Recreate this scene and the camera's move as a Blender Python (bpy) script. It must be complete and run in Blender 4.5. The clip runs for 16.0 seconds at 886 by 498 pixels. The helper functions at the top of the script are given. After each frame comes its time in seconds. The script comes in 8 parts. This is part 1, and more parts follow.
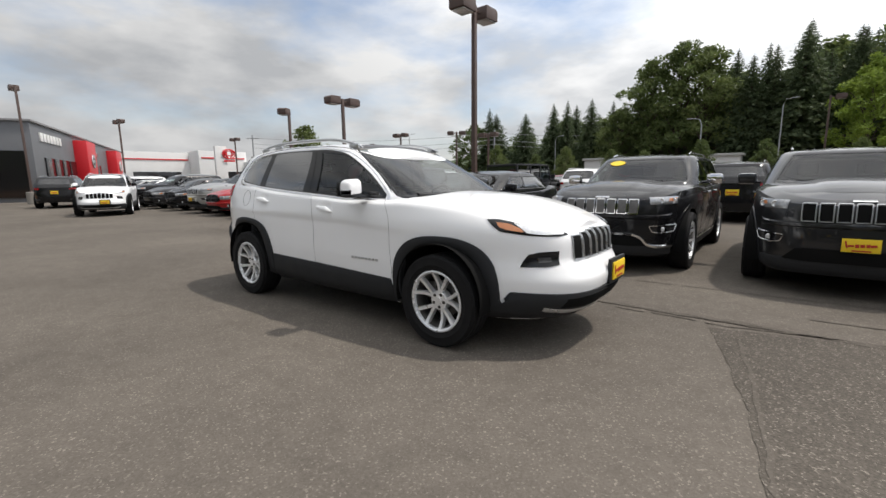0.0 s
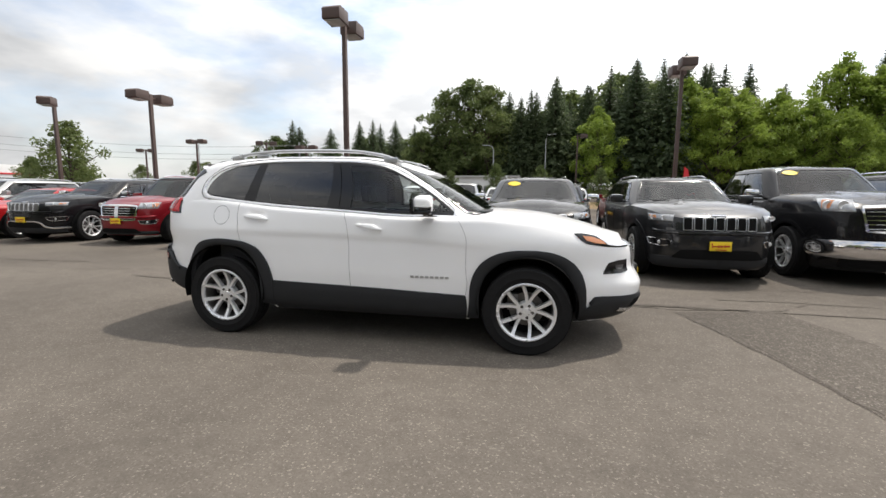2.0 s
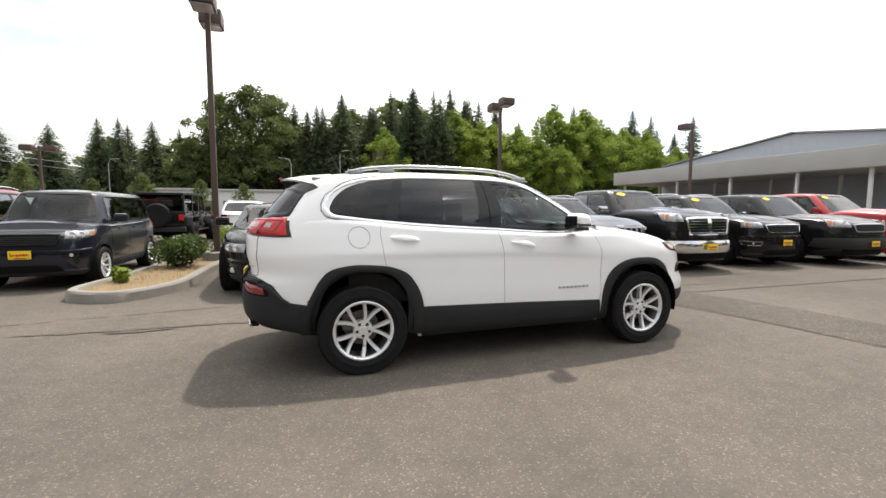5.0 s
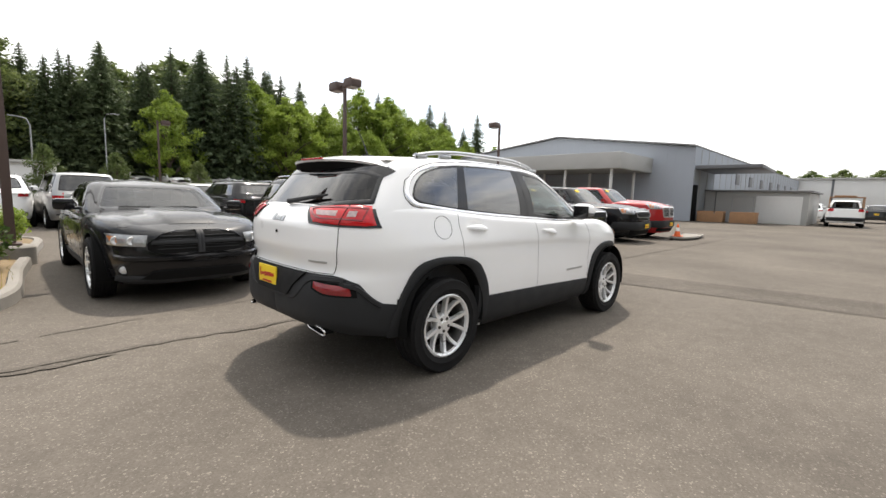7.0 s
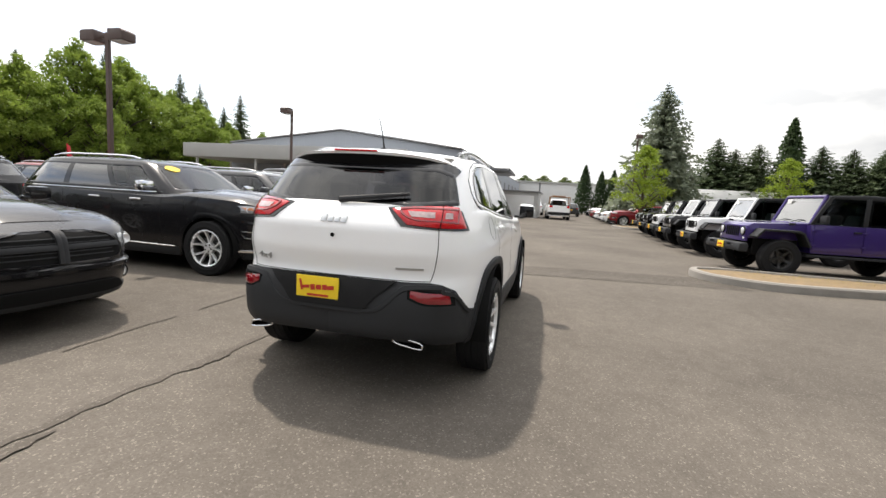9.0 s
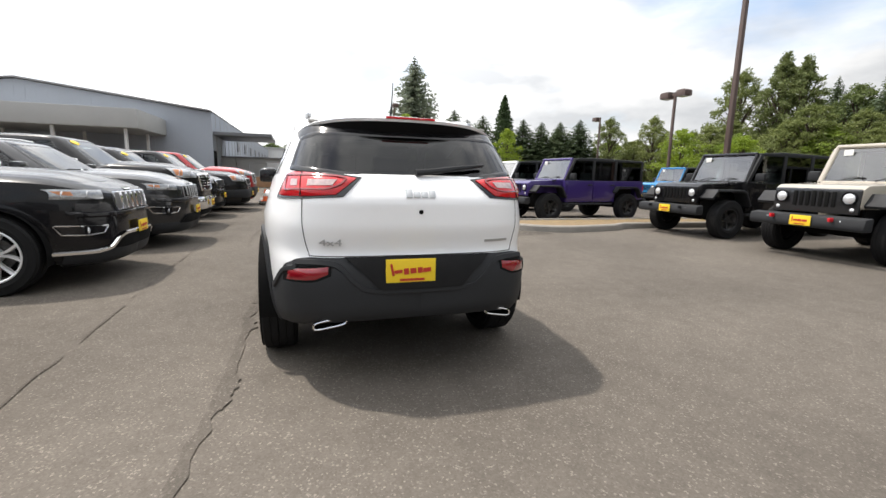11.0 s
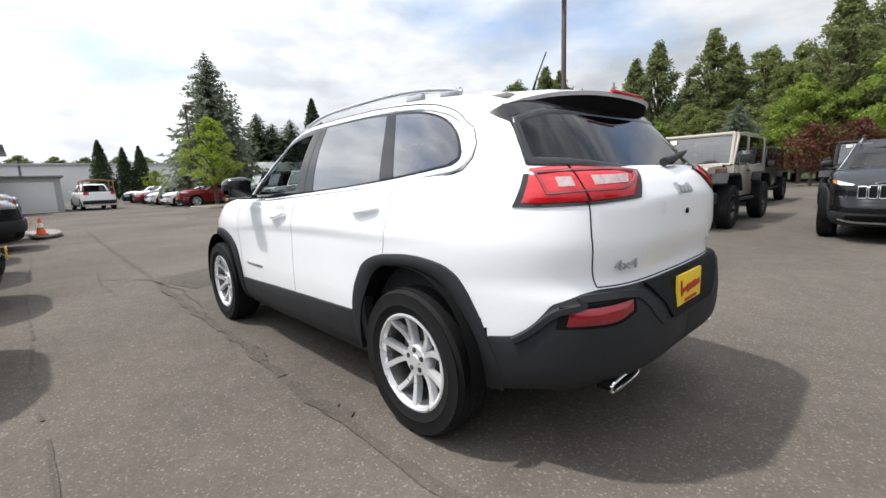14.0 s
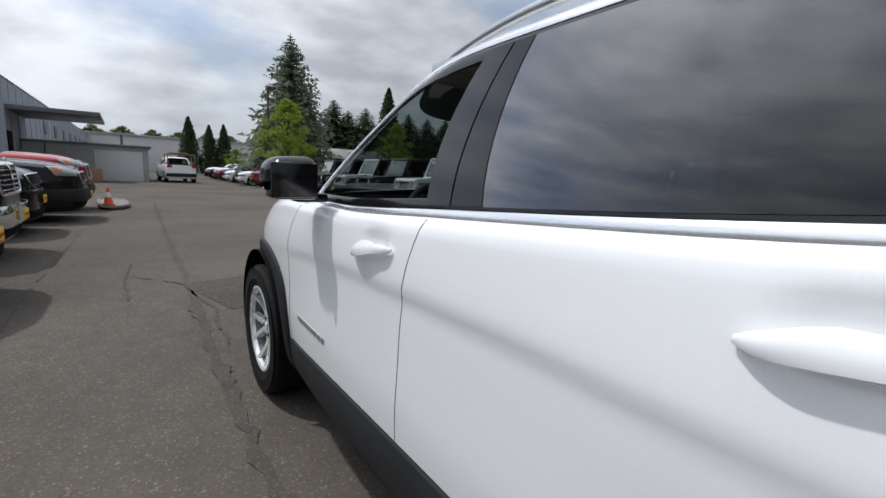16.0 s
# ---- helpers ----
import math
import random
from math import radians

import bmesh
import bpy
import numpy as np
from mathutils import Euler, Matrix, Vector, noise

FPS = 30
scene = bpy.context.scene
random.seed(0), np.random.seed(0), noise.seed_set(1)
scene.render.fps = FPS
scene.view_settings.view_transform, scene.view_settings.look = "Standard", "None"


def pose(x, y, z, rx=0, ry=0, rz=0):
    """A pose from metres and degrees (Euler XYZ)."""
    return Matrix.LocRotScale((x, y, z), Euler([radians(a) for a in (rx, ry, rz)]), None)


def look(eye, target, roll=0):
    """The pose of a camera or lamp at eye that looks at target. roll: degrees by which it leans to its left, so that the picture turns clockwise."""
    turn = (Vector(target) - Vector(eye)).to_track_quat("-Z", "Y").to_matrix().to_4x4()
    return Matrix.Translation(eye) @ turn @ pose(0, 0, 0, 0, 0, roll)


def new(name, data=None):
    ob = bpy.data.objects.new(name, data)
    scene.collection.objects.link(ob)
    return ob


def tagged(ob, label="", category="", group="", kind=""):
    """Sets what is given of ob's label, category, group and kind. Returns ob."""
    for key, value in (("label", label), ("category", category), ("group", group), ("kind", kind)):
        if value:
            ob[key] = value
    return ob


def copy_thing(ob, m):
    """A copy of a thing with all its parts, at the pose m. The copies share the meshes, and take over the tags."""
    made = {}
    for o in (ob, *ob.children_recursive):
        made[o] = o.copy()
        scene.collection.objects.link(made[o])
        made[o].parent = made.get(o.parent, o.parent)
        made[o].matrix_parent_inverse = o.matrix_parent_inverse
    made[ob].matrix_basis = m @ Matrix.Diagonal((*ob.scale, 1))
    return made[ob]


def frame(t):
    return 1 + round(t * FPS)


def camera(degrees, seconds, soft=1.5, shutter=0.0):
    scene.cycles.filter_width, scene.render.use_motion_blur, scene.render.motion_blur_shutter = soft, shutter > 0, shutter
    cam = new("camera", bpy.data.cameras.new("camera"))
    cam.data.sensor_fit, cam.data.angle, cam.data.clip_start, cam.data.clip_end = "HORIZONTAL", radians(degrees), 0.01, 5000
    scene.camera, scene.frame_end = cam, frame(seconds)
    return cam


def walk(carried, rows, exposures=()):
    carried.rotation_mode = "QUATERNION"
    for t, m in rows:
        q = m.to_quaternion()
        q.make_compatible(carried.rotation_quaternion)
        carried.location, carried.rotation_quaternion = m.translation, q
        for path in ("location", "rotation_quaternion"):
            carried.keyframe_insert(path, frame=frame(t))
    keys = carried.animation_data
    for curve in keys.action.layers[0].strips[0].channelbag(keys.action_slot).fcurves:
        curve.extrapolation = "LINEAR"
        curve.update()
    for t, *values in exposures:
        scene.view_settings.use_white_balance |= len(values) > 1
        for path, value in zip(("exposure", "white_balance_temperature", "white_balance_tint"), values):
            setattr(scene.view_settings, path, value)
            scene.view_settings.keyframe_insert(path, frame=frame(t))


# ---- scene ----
cam = camera(90.7, 16.0)

EXPOSURES = [(0, 0.04, 6500, 10), (0.5, 0.13, 6500, 10), (1.5, 0.32, 6550, 10), (3, 0.45, 6650, 10), (5.5, 0.66, 6750, 10), (9.5, 0.62, 6700, 10), (12.5, 0.58, 6350, 10), (14, 0.40, 6250, 10), (15, -0.05, 6050, 10), (16, -0.44, 6000, 10)]
PATH = [
    (0, (3.354, -3.351, 1.258), (2.135, -1.797, 0.941), -0.7),
    (0.5, (2.887, -3.649, 1.257), (1.842, -1.969, 0.968), 1.2),
    (1, (2.424, -3.952, 1.279), (1.64, -2.133, 1.005), 0.4),
    (1.5, (1.902, -4.121, 1.286), (1.326, -2.221, 1.04), -0.3),
    (2, (1.368, -4.318, 1.282), (0.976, -2.373, 1.029), 0.4),
    (2.5, (0.804, -4.41, 1.286), (0.63, -2.427, 1.091), -1.1),
    (3, (0.236, -4.476, 1.27), (0.274, -2.486, 1.07), 0.2),
    (5.5, (-2.337, -4.029, 1.296), (-1.512, -2.217, 1.101), 0.2),
    (6, (-2.825, -3.745, 1.284), (-1.775, -2.06, 1.043), 1.1),
    (6.5, (-3.251, -3.433, 1.289), (-1.99, -1.9, 1.048), 1.6),
    (7, (-3.625, -3.067, 1.296), (-2.21, -1.673, 1.059), 1.6),
    (7.5, (-3.977, -2.678, 1.28), (-2.41, -1.471, 0.978), 1.5),
    (8, (-4.211, -2.199, 1.259), (-2.492, -1.232, 0.927), 2.9),
    (8.5, (-4.475, -1.769, 1.268), (-2.631, -1.067, 0.942), 3.2),
    (9, (-4.599, -1.287, 1.274), (-2.673, -0.802, 1.045), 3.4),
    (9.5, (-4.738, -0.814, 1.262), (-2.766, -0.638, 0.973), 3.5),
    (12, (-4.181, 1.453, 1.202), (-2.487, 0.424, 0.934), 0.8),
    (12.5, (-3.897, 1.775, 1.197), (-2.331, 0.558, 0.939), 1.0),
    (13, (-3.637, 2.015, 1.2), (-2.158, 0.698, 0.921), -1.0),
    (13.5, (-3.299, 2.081, 1.191), (-1.827, 0.77, 0.855), -0.8),
    (14, (-2.894, 2.089, 1.194), (-1.449, 0.743, 0.88), -2.2),
    (14.5, (-2.471, 1.955, 1.192), (-0.985, 0.645, 0.915), -2.3),
    (15, (-2.011, 1.76, 1.187), (-0.459, 0.536, 0.879), 0.8),
    (15.5, (-1.502, 1.556, 1.195), (0.016, 0.309, 0.823), -1.3),
    (16, (-1.092, 1.424, 1.214), (0.516, 0.279, 0.892), 2.6),
]
walk(cam, [(t, look(eye, target, roll)) for t, eye, target, roll in PATH], EXPOSURES)

# ---- sky, sun, exposure ----
SUN_DIR = Vector((0.58, 0.62, 1.60)).normalized()   # towards the sun
world = bpy.data.worlds.new("sky")
scene.world = world
world.use_nodes = True
wn, wl = world.node_tree.nodes, world.node_tree.links
wn.clear()
sky = wn.new("ShaderNodeTexSky")
sky.sky_type, sky.sun_disc = "NISHITA", False
sky.sun_elevation = math.asin(SUN_DIR.z)
sky.sun_rotation = math.atan2(SUN_DIR.x, SUN_DIR.y)
sky.air_density, sky.dust_density = 1.0, 1.6
coord = wn.new("ShaderNodeTexCoord")
flat = wn.new("ShaderNodeMapping")
flat.inputs["Scale"].default_value = (1.0, 1.0, 2.6)
n_big = wn.new("ShaderNodeTexNoise")
n_big.inputs["Scale"].default_value, n_big.inputs["Detail"].default_value = 2.1, 6
n_big.inputs["Roughness"].default_value = 0.55
cover = wn.new("ShaderNodeMapRange")
cover.inputs["From Min"].default_value, cover.inputs["From Max"].default_value = 0.27, 0.53
tone = wn.new("ShaderNodeTexNoise")
tone.inputs["Scale"].default_value, tone.inputs["Detail"].default_value = 5.0, 9
grey = wn.new("ShaderNodeValToRGB")
grey.color_ramp.elements[0].position, grey.color_ramp.elements[0].color = 0.36, (0.55, 0.565, 0.585, 1)
grey.color_ramp.elements[1].position, grey.color_ramp.elements[1].color = 0.64, (0.88, 0.88, 0.875, 1)
dim = wn.new("ShaderNodeVectorMath")
dim.operation = "SCALE"
dim.inputs["Scale"].default_value = 0.16
mixer = wn.new("ShaderNodeMixRGB")
back = wn.new("ShaderNodeBackground")
back.inputs["Strength"].default_value = 1.0
wout = wn.new("ShaderNodeOutputWorld")
wl.new(coord.outputs["Generated"], flat.inputs["Vector"])
wl.new(flat.outputs["Vector"], n_big.inputs["Vector"])
wl.new(flat.outputs["Vector"], tone.inputs["Vector"])
wl.new(n_big.outputs["Fac"], cover.inputs["Value"])
wl.new(tone.outputs["Fac"], grey.inputs["Fac"])
wl.new(sky.outputs["Color"], dim.inputs[0])
wl.new(cover.outputs["Result"], mixer.inputs["Fac"])
wl.new(dim.outputs["Vector"], mixer.inputs["Color1"])
toward, glow, lift = wn.new("ShaderNodeVectorMath"), wn.new("ShaderNodeMapRange"), wn.new("ShaderNodeVectorMath")
toward.operation, lift.operation = "DOT_PRODUCT", "SCALE"
toward.inputs[1].default_value = SUN_DIR
glow.interpolation_type = "SMOOTHSTEP"
glow.inputs["From Min"].default_value, glow.inputs["From Max"].default_value = 0.10, 1.0
glow.inputs["To Min"].default_value, glow.inputs["To Max"].default_value = 0.86, 2.30
wl.new(coord.outputs["Generated"], toward.inputs[0])
wl.new(toward.outputs["Value"], glow.inputs["Value"])
wl.new(grey.outputs["Color"], lift.inputs[0])
wl.new(glow.outputs["Result"], lift.inputs["Scale"])
away, fade = wn.new("ShaderNodeMapRange"), wn.new("ShaderNodeVectorMath")
away.interpolation_type, fade.operation = "SMOOTHSTEP", "SCALE"
away.inputs["From Min"].default_value, away.inputs["From Max"].default_value = -0.45, 0.25
away.inputs["To Min"].default_value, away.inputs["To Max"].default_value = 0.72, 1.0
wl.new(toward.outputs["Value"], away.inputs["Value"])
wl.new(lift.outputs["Vector"], fade.inputs[0])
wl.new(away.outputs["Result"], fade.inputs["Scale"])
wl.new(fade.outputs["Vector"], mixer.inputs["Color2"])
wl.new(mixer.outputs["Color"], back.inputs["Color"])
wl.new(back.outputs["Background"], wout.inputs["Surface"])

sun = new("sun", bpy.data.lights.new("sun", "SUN"))
sun.data.energy, sun.data.angle, sun.data.color = 3.0, radians(2.0), (1.0, 0.93, 0.85)
sun.matrix_world = look(SUN_DIR * 60, (0, 0, 0))

# ---- materials ----
def surface(name, color, rough=0.5, metal=0.0, vary=0.12, scale=6.0, fine=60.0, bump=0.0, coat=0.0, rand=0.0, spec=0.5):
    """A principled surface with colour and roughness varied at two scales, and a fine relief."""
    m = bpy.data.materials.new(name)
    m.use_nodes = True
    n, l = m.node_tree.nodes, m.node_tree.links
    b = n["Principled BSDF"]
    b.inputs["Metallic"].default_value = metal
    b.inputs["Coat Weight"].default_value = coat
    b.inputs["Coat Roughness"].default_value = 0.03
    b.inputs["Specular IOR Level"].default_value = spec
    tc = n.new("ShaderNodeTexCoord")
    big, small = n.new("ShaderNodeTexNoise"), n.new("ShaderNodeTexNoise")
    big.inputs["Scale"].default_value, big.inputs["Detail"].default_value = scale, 4
    small.inputs["Scale"].default_value, small.inputs["Detail"].default_value = fine, 3
    both = n.new("ShaderNodeMath")
    both.operation = "ADD"
    l.new(tc.outputs["Object"], big.inputs["Vector"])
    l.new(tc.outputs["Object"], small.inputs["Vector"])
    l.new(big.outputs["Fac"], both.inputs[0])
    l.new(small.outputs["Fac"], both.inputs[1])
    last = both
    if rand:
        info, add = n.new("ShaderNodeObjectInfo"), n.new("ShaderNodeMath")
        add.operation = "MULTIPLY_ADD"
        add.inputs[1].default_value = rand
        l.new(info.outputs["Random"], add.inputs[0])
        l.new(both.outputs[0], add.inputs[2])
        last = add
    ramp = n.new("ShaderNodeMapRange")
    ramp.inputs["From Min"].default_value, ramp.inputs["From Max"].default_value = 0.6, 1.4 + rand
    ramp.inputs["To Min"].default_value, ramp.inputs["To Max"].default_value = 1 - vary, 1 + vary
    l.new(last.outputs[0], ramp.inputs["Value"])
    mul = n.new("ShaderNodeVectorMath")
    mul.operation = "SCALE"
    mul.inputs[0].default_value = color[:3]
    l.new(ramp.outputs["Result"], mul.inputs["Scale"])
    l.new(mul.outputs["Vector"], b.inputs["Base Color"])
    rr = n.new("ShaderNodeMapRange")
    rr.inputs["From Min"].default_value, rr.inputs["From Max"].default_value = 0.3, 0.7
    rr.inputs["To Min"].default_value, rr.inputs["To Max"].default_value = max(rough * 0.85, 0.0), min(rough * 1.15, 1.0)
    l.new(big.outputs["Fac"], rr.inputs["Value"])
    l.new(rr.outputs["Result"], b.inputs["Roughness"])
    if bump:
        bp = n.new("ShaderNodeBump")
        bp.inputs["Strength"].default_value, bp.inputs["Distance"].default_value = 0.6, bump
        l.new(small.outputs["Fac"], bp.inputs["Height"])
        l.new(bp.outputs["Normal"], b.inputs["Normal"])
    return m


def paint(name, color, metal=0.0, rough=0.32, coat=0.8):
    return surface(name, color, rough=rough, metal=metal, vary=0.03, scale=1.5, fine=300, coat=coat, spec=0.15)


def glass(name, tint, gloss=0.10, power=3.3):
    """Tinted window glass: lets tinted light through and mirrors the sky, more so at a flat angle."""
    m = bpy.data.materials.new(name)
    m.use_nodes = True
    n, l = m.node_tree.nodes, m.node_tree.links
    n.clear()
    out, mix = n.new("ShaderNodeOutputMaterial"), n.new("ShaderNodeMixShader")
    clear, shine = n.new("ShaderNodeBsdfTransparent"), n.new("ShaderNodeBsdfGlossy")
    clear.inputs["Color"].default_value = (*tint, 1)
    shine.inputs["Roughness"].default_value = 0.01
    fres, amt, rise = n.new("ShaderNodeLayerWeight"), n.new("ShaderNodeMath"), n.new("ShaderNodeMath")
    fres.inputs["Blend"].default_value = 0.5
    rise.operation, amt.operation = "POWER", "MULTIPLY_ADD"
    rise.inputs[1].default_value = power
    amt.inputs[1].default_value, amt.inputs[2].default_value = 0.85, gloss
    l.new(fres.outputs["Facing"], rise.inputs[0])
    l.new(rise.outputs[0], amt.inputs[0])
    l.new(amt.outputs[0], mix.inputs["Fac"])
    l.new(clear.outputs[0], mix.inputs[1])
    l.new(shine.outputs[0], mix.inputs[2])
    l.new(mix.outputs[0], out.inputs["Surface"])
    return m


def asphalt(name, dark, light, warm):
    """Aged asphalt: pale stones in a grey-brown binder, with wide stains and wear."""
    m = bpy.data.materials.new(name)
    m.use_nodes = True
    n, l = m.node_tree.nodes, m.node_tree.links
    b = n["Principled BSDF"]
    tc = n.new("ShaderNodeTexCoord")
    stone, wide, mid = n.new("ShaderNodeTexVoronoi"), n.new("ShaderNodeTexNoise"), n.new("ShaderNodeTexNoise")
    stone.inputs["Scale"].default_value = 110
    wide.inputs["Scale"].default_value, wide.inputs["Detail"].default_value = 0.35, 6
    mid.inputs["Scale"].default_value, mid.inputs["Detail"].default_value = 5.0, 8
    mid.inputs["Roughness"].default_value = 0.7
    for t in (stone, wide, mid):
        l.new(tc.outputs["Object"], t.inputs["Vector"])
    pick = n.new("ShaderNodeSeparateColor")
    l.new(stone.outputs["Color"], pick.inputs["Color"])
    chips = n.new("ShaderNodeValToRGB")
    chips.color_ramp.elements[0].position, chips.color_ramp.elements[0].color = 0.0, (*dark, 1)
    chips.color_ramp.elements[1].position, chips.color_ramp.elements[1].color = 1.0, (*light, 1)
    a = chips.color_ramp.elements.new(0.90)
    a.color = tuple(d * 0.75 + e * 0.25 for d, e in zip(dark, light)) + (1,)
    l.new(pick.outputs["Red"], chips.inputs["Fac"])
    stain = n.new("ShaderNodeMapRange")
    stain.inputs["From Min"].default_value, stain.inputs["From Max"].default_value = 0.3, 0.7
    stain.inputs["To Min"].default_value, stain.inputs["To Max"].default_value = 0.80, 1.20
    l.new(wide.outputs["Fac"], stain.inputs["Value"])
    blot = n.new("ShaderNodeMapRange")
    blot.inputs["From Min"].default_value, blot.inputs["From Max"].default_value = 0.3, 0.7
    blot.inputs["To Min"].default_value, blot.inputs["To Max"].default_value = 0.88, 1.12
    l.new(mid.outputs["Fac"], blot.inputs["Value"])
    prod = n.new("ShaderNodeMath")
    prod.operation = "MULTIPLY"
    l.new(stain.outputs["Result"], prod.inputs[0])
    l.new(blot.outputs["Result"], prod.inputs[1])
    mul = n.new("ShaderNodeVectorMath")
    mul.operation = "SCALE"
    l.new(chips.outputs["Color"], mul.inputs[0])
    l.new(prod.outputs[0], mul.inputs["Scale"])
    tint = n.new("ShaderNodeVectorMath")
    tint.operation = "MULTIPLY"
    tint.inputs[1].default_value = warm
    l.new(mul.outputs["Vector"], tint.inputs[0])
    l.new(tint.outputs["Vector"], b.inputs["Base Color"])
    b.inputs["Roughness"].default_value = 0.88
    b.inputs["Specular IOR Level"].default_value = 0.10
    bp = n.new("ShaderNodeBump")
    bp.inputs["Strength"].default_value, bp.inputs["Distance"].default_value = 0.5, 0.005
    l.new(pick.outputs["Green"], bp.inputs["Height"])
    l.new(bp.outputs["Normal"], b.inputs["Normal"])
    return m


def leafy(name, a, b_, vary=1.0):
    """Leaves: a colour per leaf between two greens, a little light comes through."""
    m = bpy.data.materials.new(name)
    m.use_nodes = True
    n, l = m.node_tree.nodes, m.node_tree.links
    b = n["Principled BSDF"]
    geo, info, add = n.new("ShaderNodeNewGeometry"), n.new("ShaderNodeObjectInfo"), n.new("ShaderNodeMath")
    add.operation = "MULTIPLY_ADD"
    add.inputs[1].default_value = 0.6
    l.new(geo.outputs["Random Per Island"], add.inputs[0])
    sc = n.new("ShaderNodeMath")
    sc.operation = "MULTIPLY"
    sc.inputs[1].default_value = 0.4
    l.new(info.outputs["Random"], sc.inputs[0])
    l.new(sc.outputs[0], add.inputs[2])
    ramp = n.new("ShaderNodeValToRGB")
    ramp.color_ramp.elements[0].color, ramp.color_ramp.elements[1].color = (*a, 1), (*b_, 1)
    l.new(add.outputs[0], ramp.inputs["Fac"])
    l.new(ramp.outputs["Color"], b.inputs["Base Color"])
    b.inputs["Roughness"].default_value = 0.6
    b.inputs["Specular IOR Level"].default_value = 0.3
    through_light, mix = n.new("ShaderNodeBsdfTranslucent"), n.new("ShaderNodeMixShader")
    mix.inputs["Fac"].default_value = 0.44
    l.new(ramp.outputs["Color"], through_light.inputs["Color"])
    l.new(b.outputs[0], mix.inputs[1])
    l.new(through_light.outputs[0], mix.inputs[2])
    l.new(mix.outputs[0], n["Material Output"].inputs["Surface"])
    return m


M_ASPHALT = asphalt("asphalt", (0.090, 0.085, 0.079), (0.180, 0.170, 0.159), (1.07, 1.0, 0.92))
M_PATCH = asphalt("asphalt_patch", (0.056, 0.053, 0.049), (0.185, 0.175, 0.163), (1.07, 1.0, 0.92))
M_SEAM = asphalt("seam_asphalt", (0.074, 0.070, 0.065), (0.155, 0.146, 0.136), (1.07, 1.0, 0.92))
M_CONCRETE = surface("concrete", (0.225, 0.21, 0.187), rough=0.9, vary=0.25, scale=3, fine=70, bump=0.004)
M_WHITE = paint("white_paint", (0.90, 0.905, 0.91))
M_BLACK = paint("black_paint", (0.008, 0.008, 0.009), rough=0.25, coat=0.40)
M_CHARCOAL = paint("charcoal_paint", (0.028, 0.028, 0.030), metal=0.4)
M_GREY = paint("grey_paint", (0.029, 0.030, 0.032), metal=0.6)
M_SILVER = paint("silver_paint", (0.38, 0.38, 0.37), metal=0.7)
M_RED = paint("red_paint", (0.34, 0.010, 0.012))
M_MAROON = paint("dark_red_paint", (0.20, 0.008, 0.014), metal=0.3)
M_PURPLE = paint("purple_paint", (0.042, 0.024, 0.135), metal=0.15)
M_TAN = paint("tan_paint", (0.39, 0.355, 0.295))
M_BLUE = paint("blue_paint", (0.02, 0.19, 0.42))
M_NAVY = paint("navy_black_paint", (0.010, 0.011, 0.020))
M_GREEN = paint("dark_green_paint", (0.030, 0.035, 0.026), metal=0.3)
M_PLASTIC = surface("black_plastic", (0.023, 0.024, 0.026), rough=0.62, vary=0.15, scale=5, fine=220, bump=0.0006, spec=0.25)
M_GLOSSBLK = surface("gloss_black", (0.010, 0.010, 0.011), rough=0.12, vary=0.1)
M_SEAMGAP = surface("panel_gap", (0.05, 0.05, 0.052), rough=0.9, spec=0.1)
M_LINER = surface("wheel_well", (0.009, 0.009, 0.009), rough=0.95, spec=0.08)
M_RUBBER = surface("tyre_rubber", (0.010, 0.010, 0.0105), rough=0.78, vary=0.25, scale=9, fine=120, bump=0.001, spec=0.22)
M_ALLOY = surface("silver_alloy", (0.86, 0.87, 0.88), rough=0.30, metal=0.55, vary=0.06)
M_DARKALLOY = surface("black_alloy", (0.03, 0.03, 0.03), rough=0.35, metal=0.5, vary=0.1)
M_DISC = surface("brake_steel", (0.16, 0.155, 0.15), rough=0.45, metal=0.8, vary=0.2)
M_CHROME = surface("chrome", (0.78, 0.78, 0.79), rough=0.08, metal=1.0, vary=0.03)
M_BRIGHT = surface("bright_trim", (0.86, 0.86, 0.87), rough=0.22, metal=0.75, vary=0.03)
M_SATIN = surface("satin_silver", (0.50, 0.51, 0.52), rough=0.3, metal=0.8, vary=0.05)
M_REDLENS = surface("red_lens", (0.52, 0.009, 0.015), rough=0.14, vary=0.25, scale=16, coat=0.7, spec=0.3)
M_DARKRED = surface("dark_red_reflector", (0.22, 0.006, 0.012), rough=0.15, vary=0.15, coat=1.0)
M_CLEARLENS = surface("clear_lens", (0.70, 0.71, 0.72), rough=0.12, metal=0.35, vary=0.2, scale=20, coat=1.0)
M_REVLENS = surface("reversing_lens", (0.44, 0.33, 0.33), rough=0.2, vary=0.3, scale=40, coat=0.5)
M_TINTLENS = surface("smoked_lens", (0.06, 0.06, 0.062), rough=0.1, vary=0.3, scale=20, coat=1.0)
M_HEADLAMP = surface("headlamp_lens", (0.36, 0.37, 0.38), rough=0.10, metal=0.5, vary=0.35, scale=14, fine=60, coat=1.0)
M_AMBER = surface("amber_lens", (0.50, 0.18, 0.06), rough=0.15, vary=0.1, coat=1.0)
M_YELLOW = surface("yellow_card", (0.82, 0.58, 0.02), rough=0.55, vary=0.05)
M_REDINK = surface("red_ink", (0.45, 0.03, 0.015), rough=0.55)
M_PAPER = surface("white_card", (0.78, 0.78, 0.74), rough=0.6, vary=0.05)
M_CABIN = surface("cabin_cloth", (0.026, 0.026, 0.028), rough=0.9, vary=0.2, fine=200)
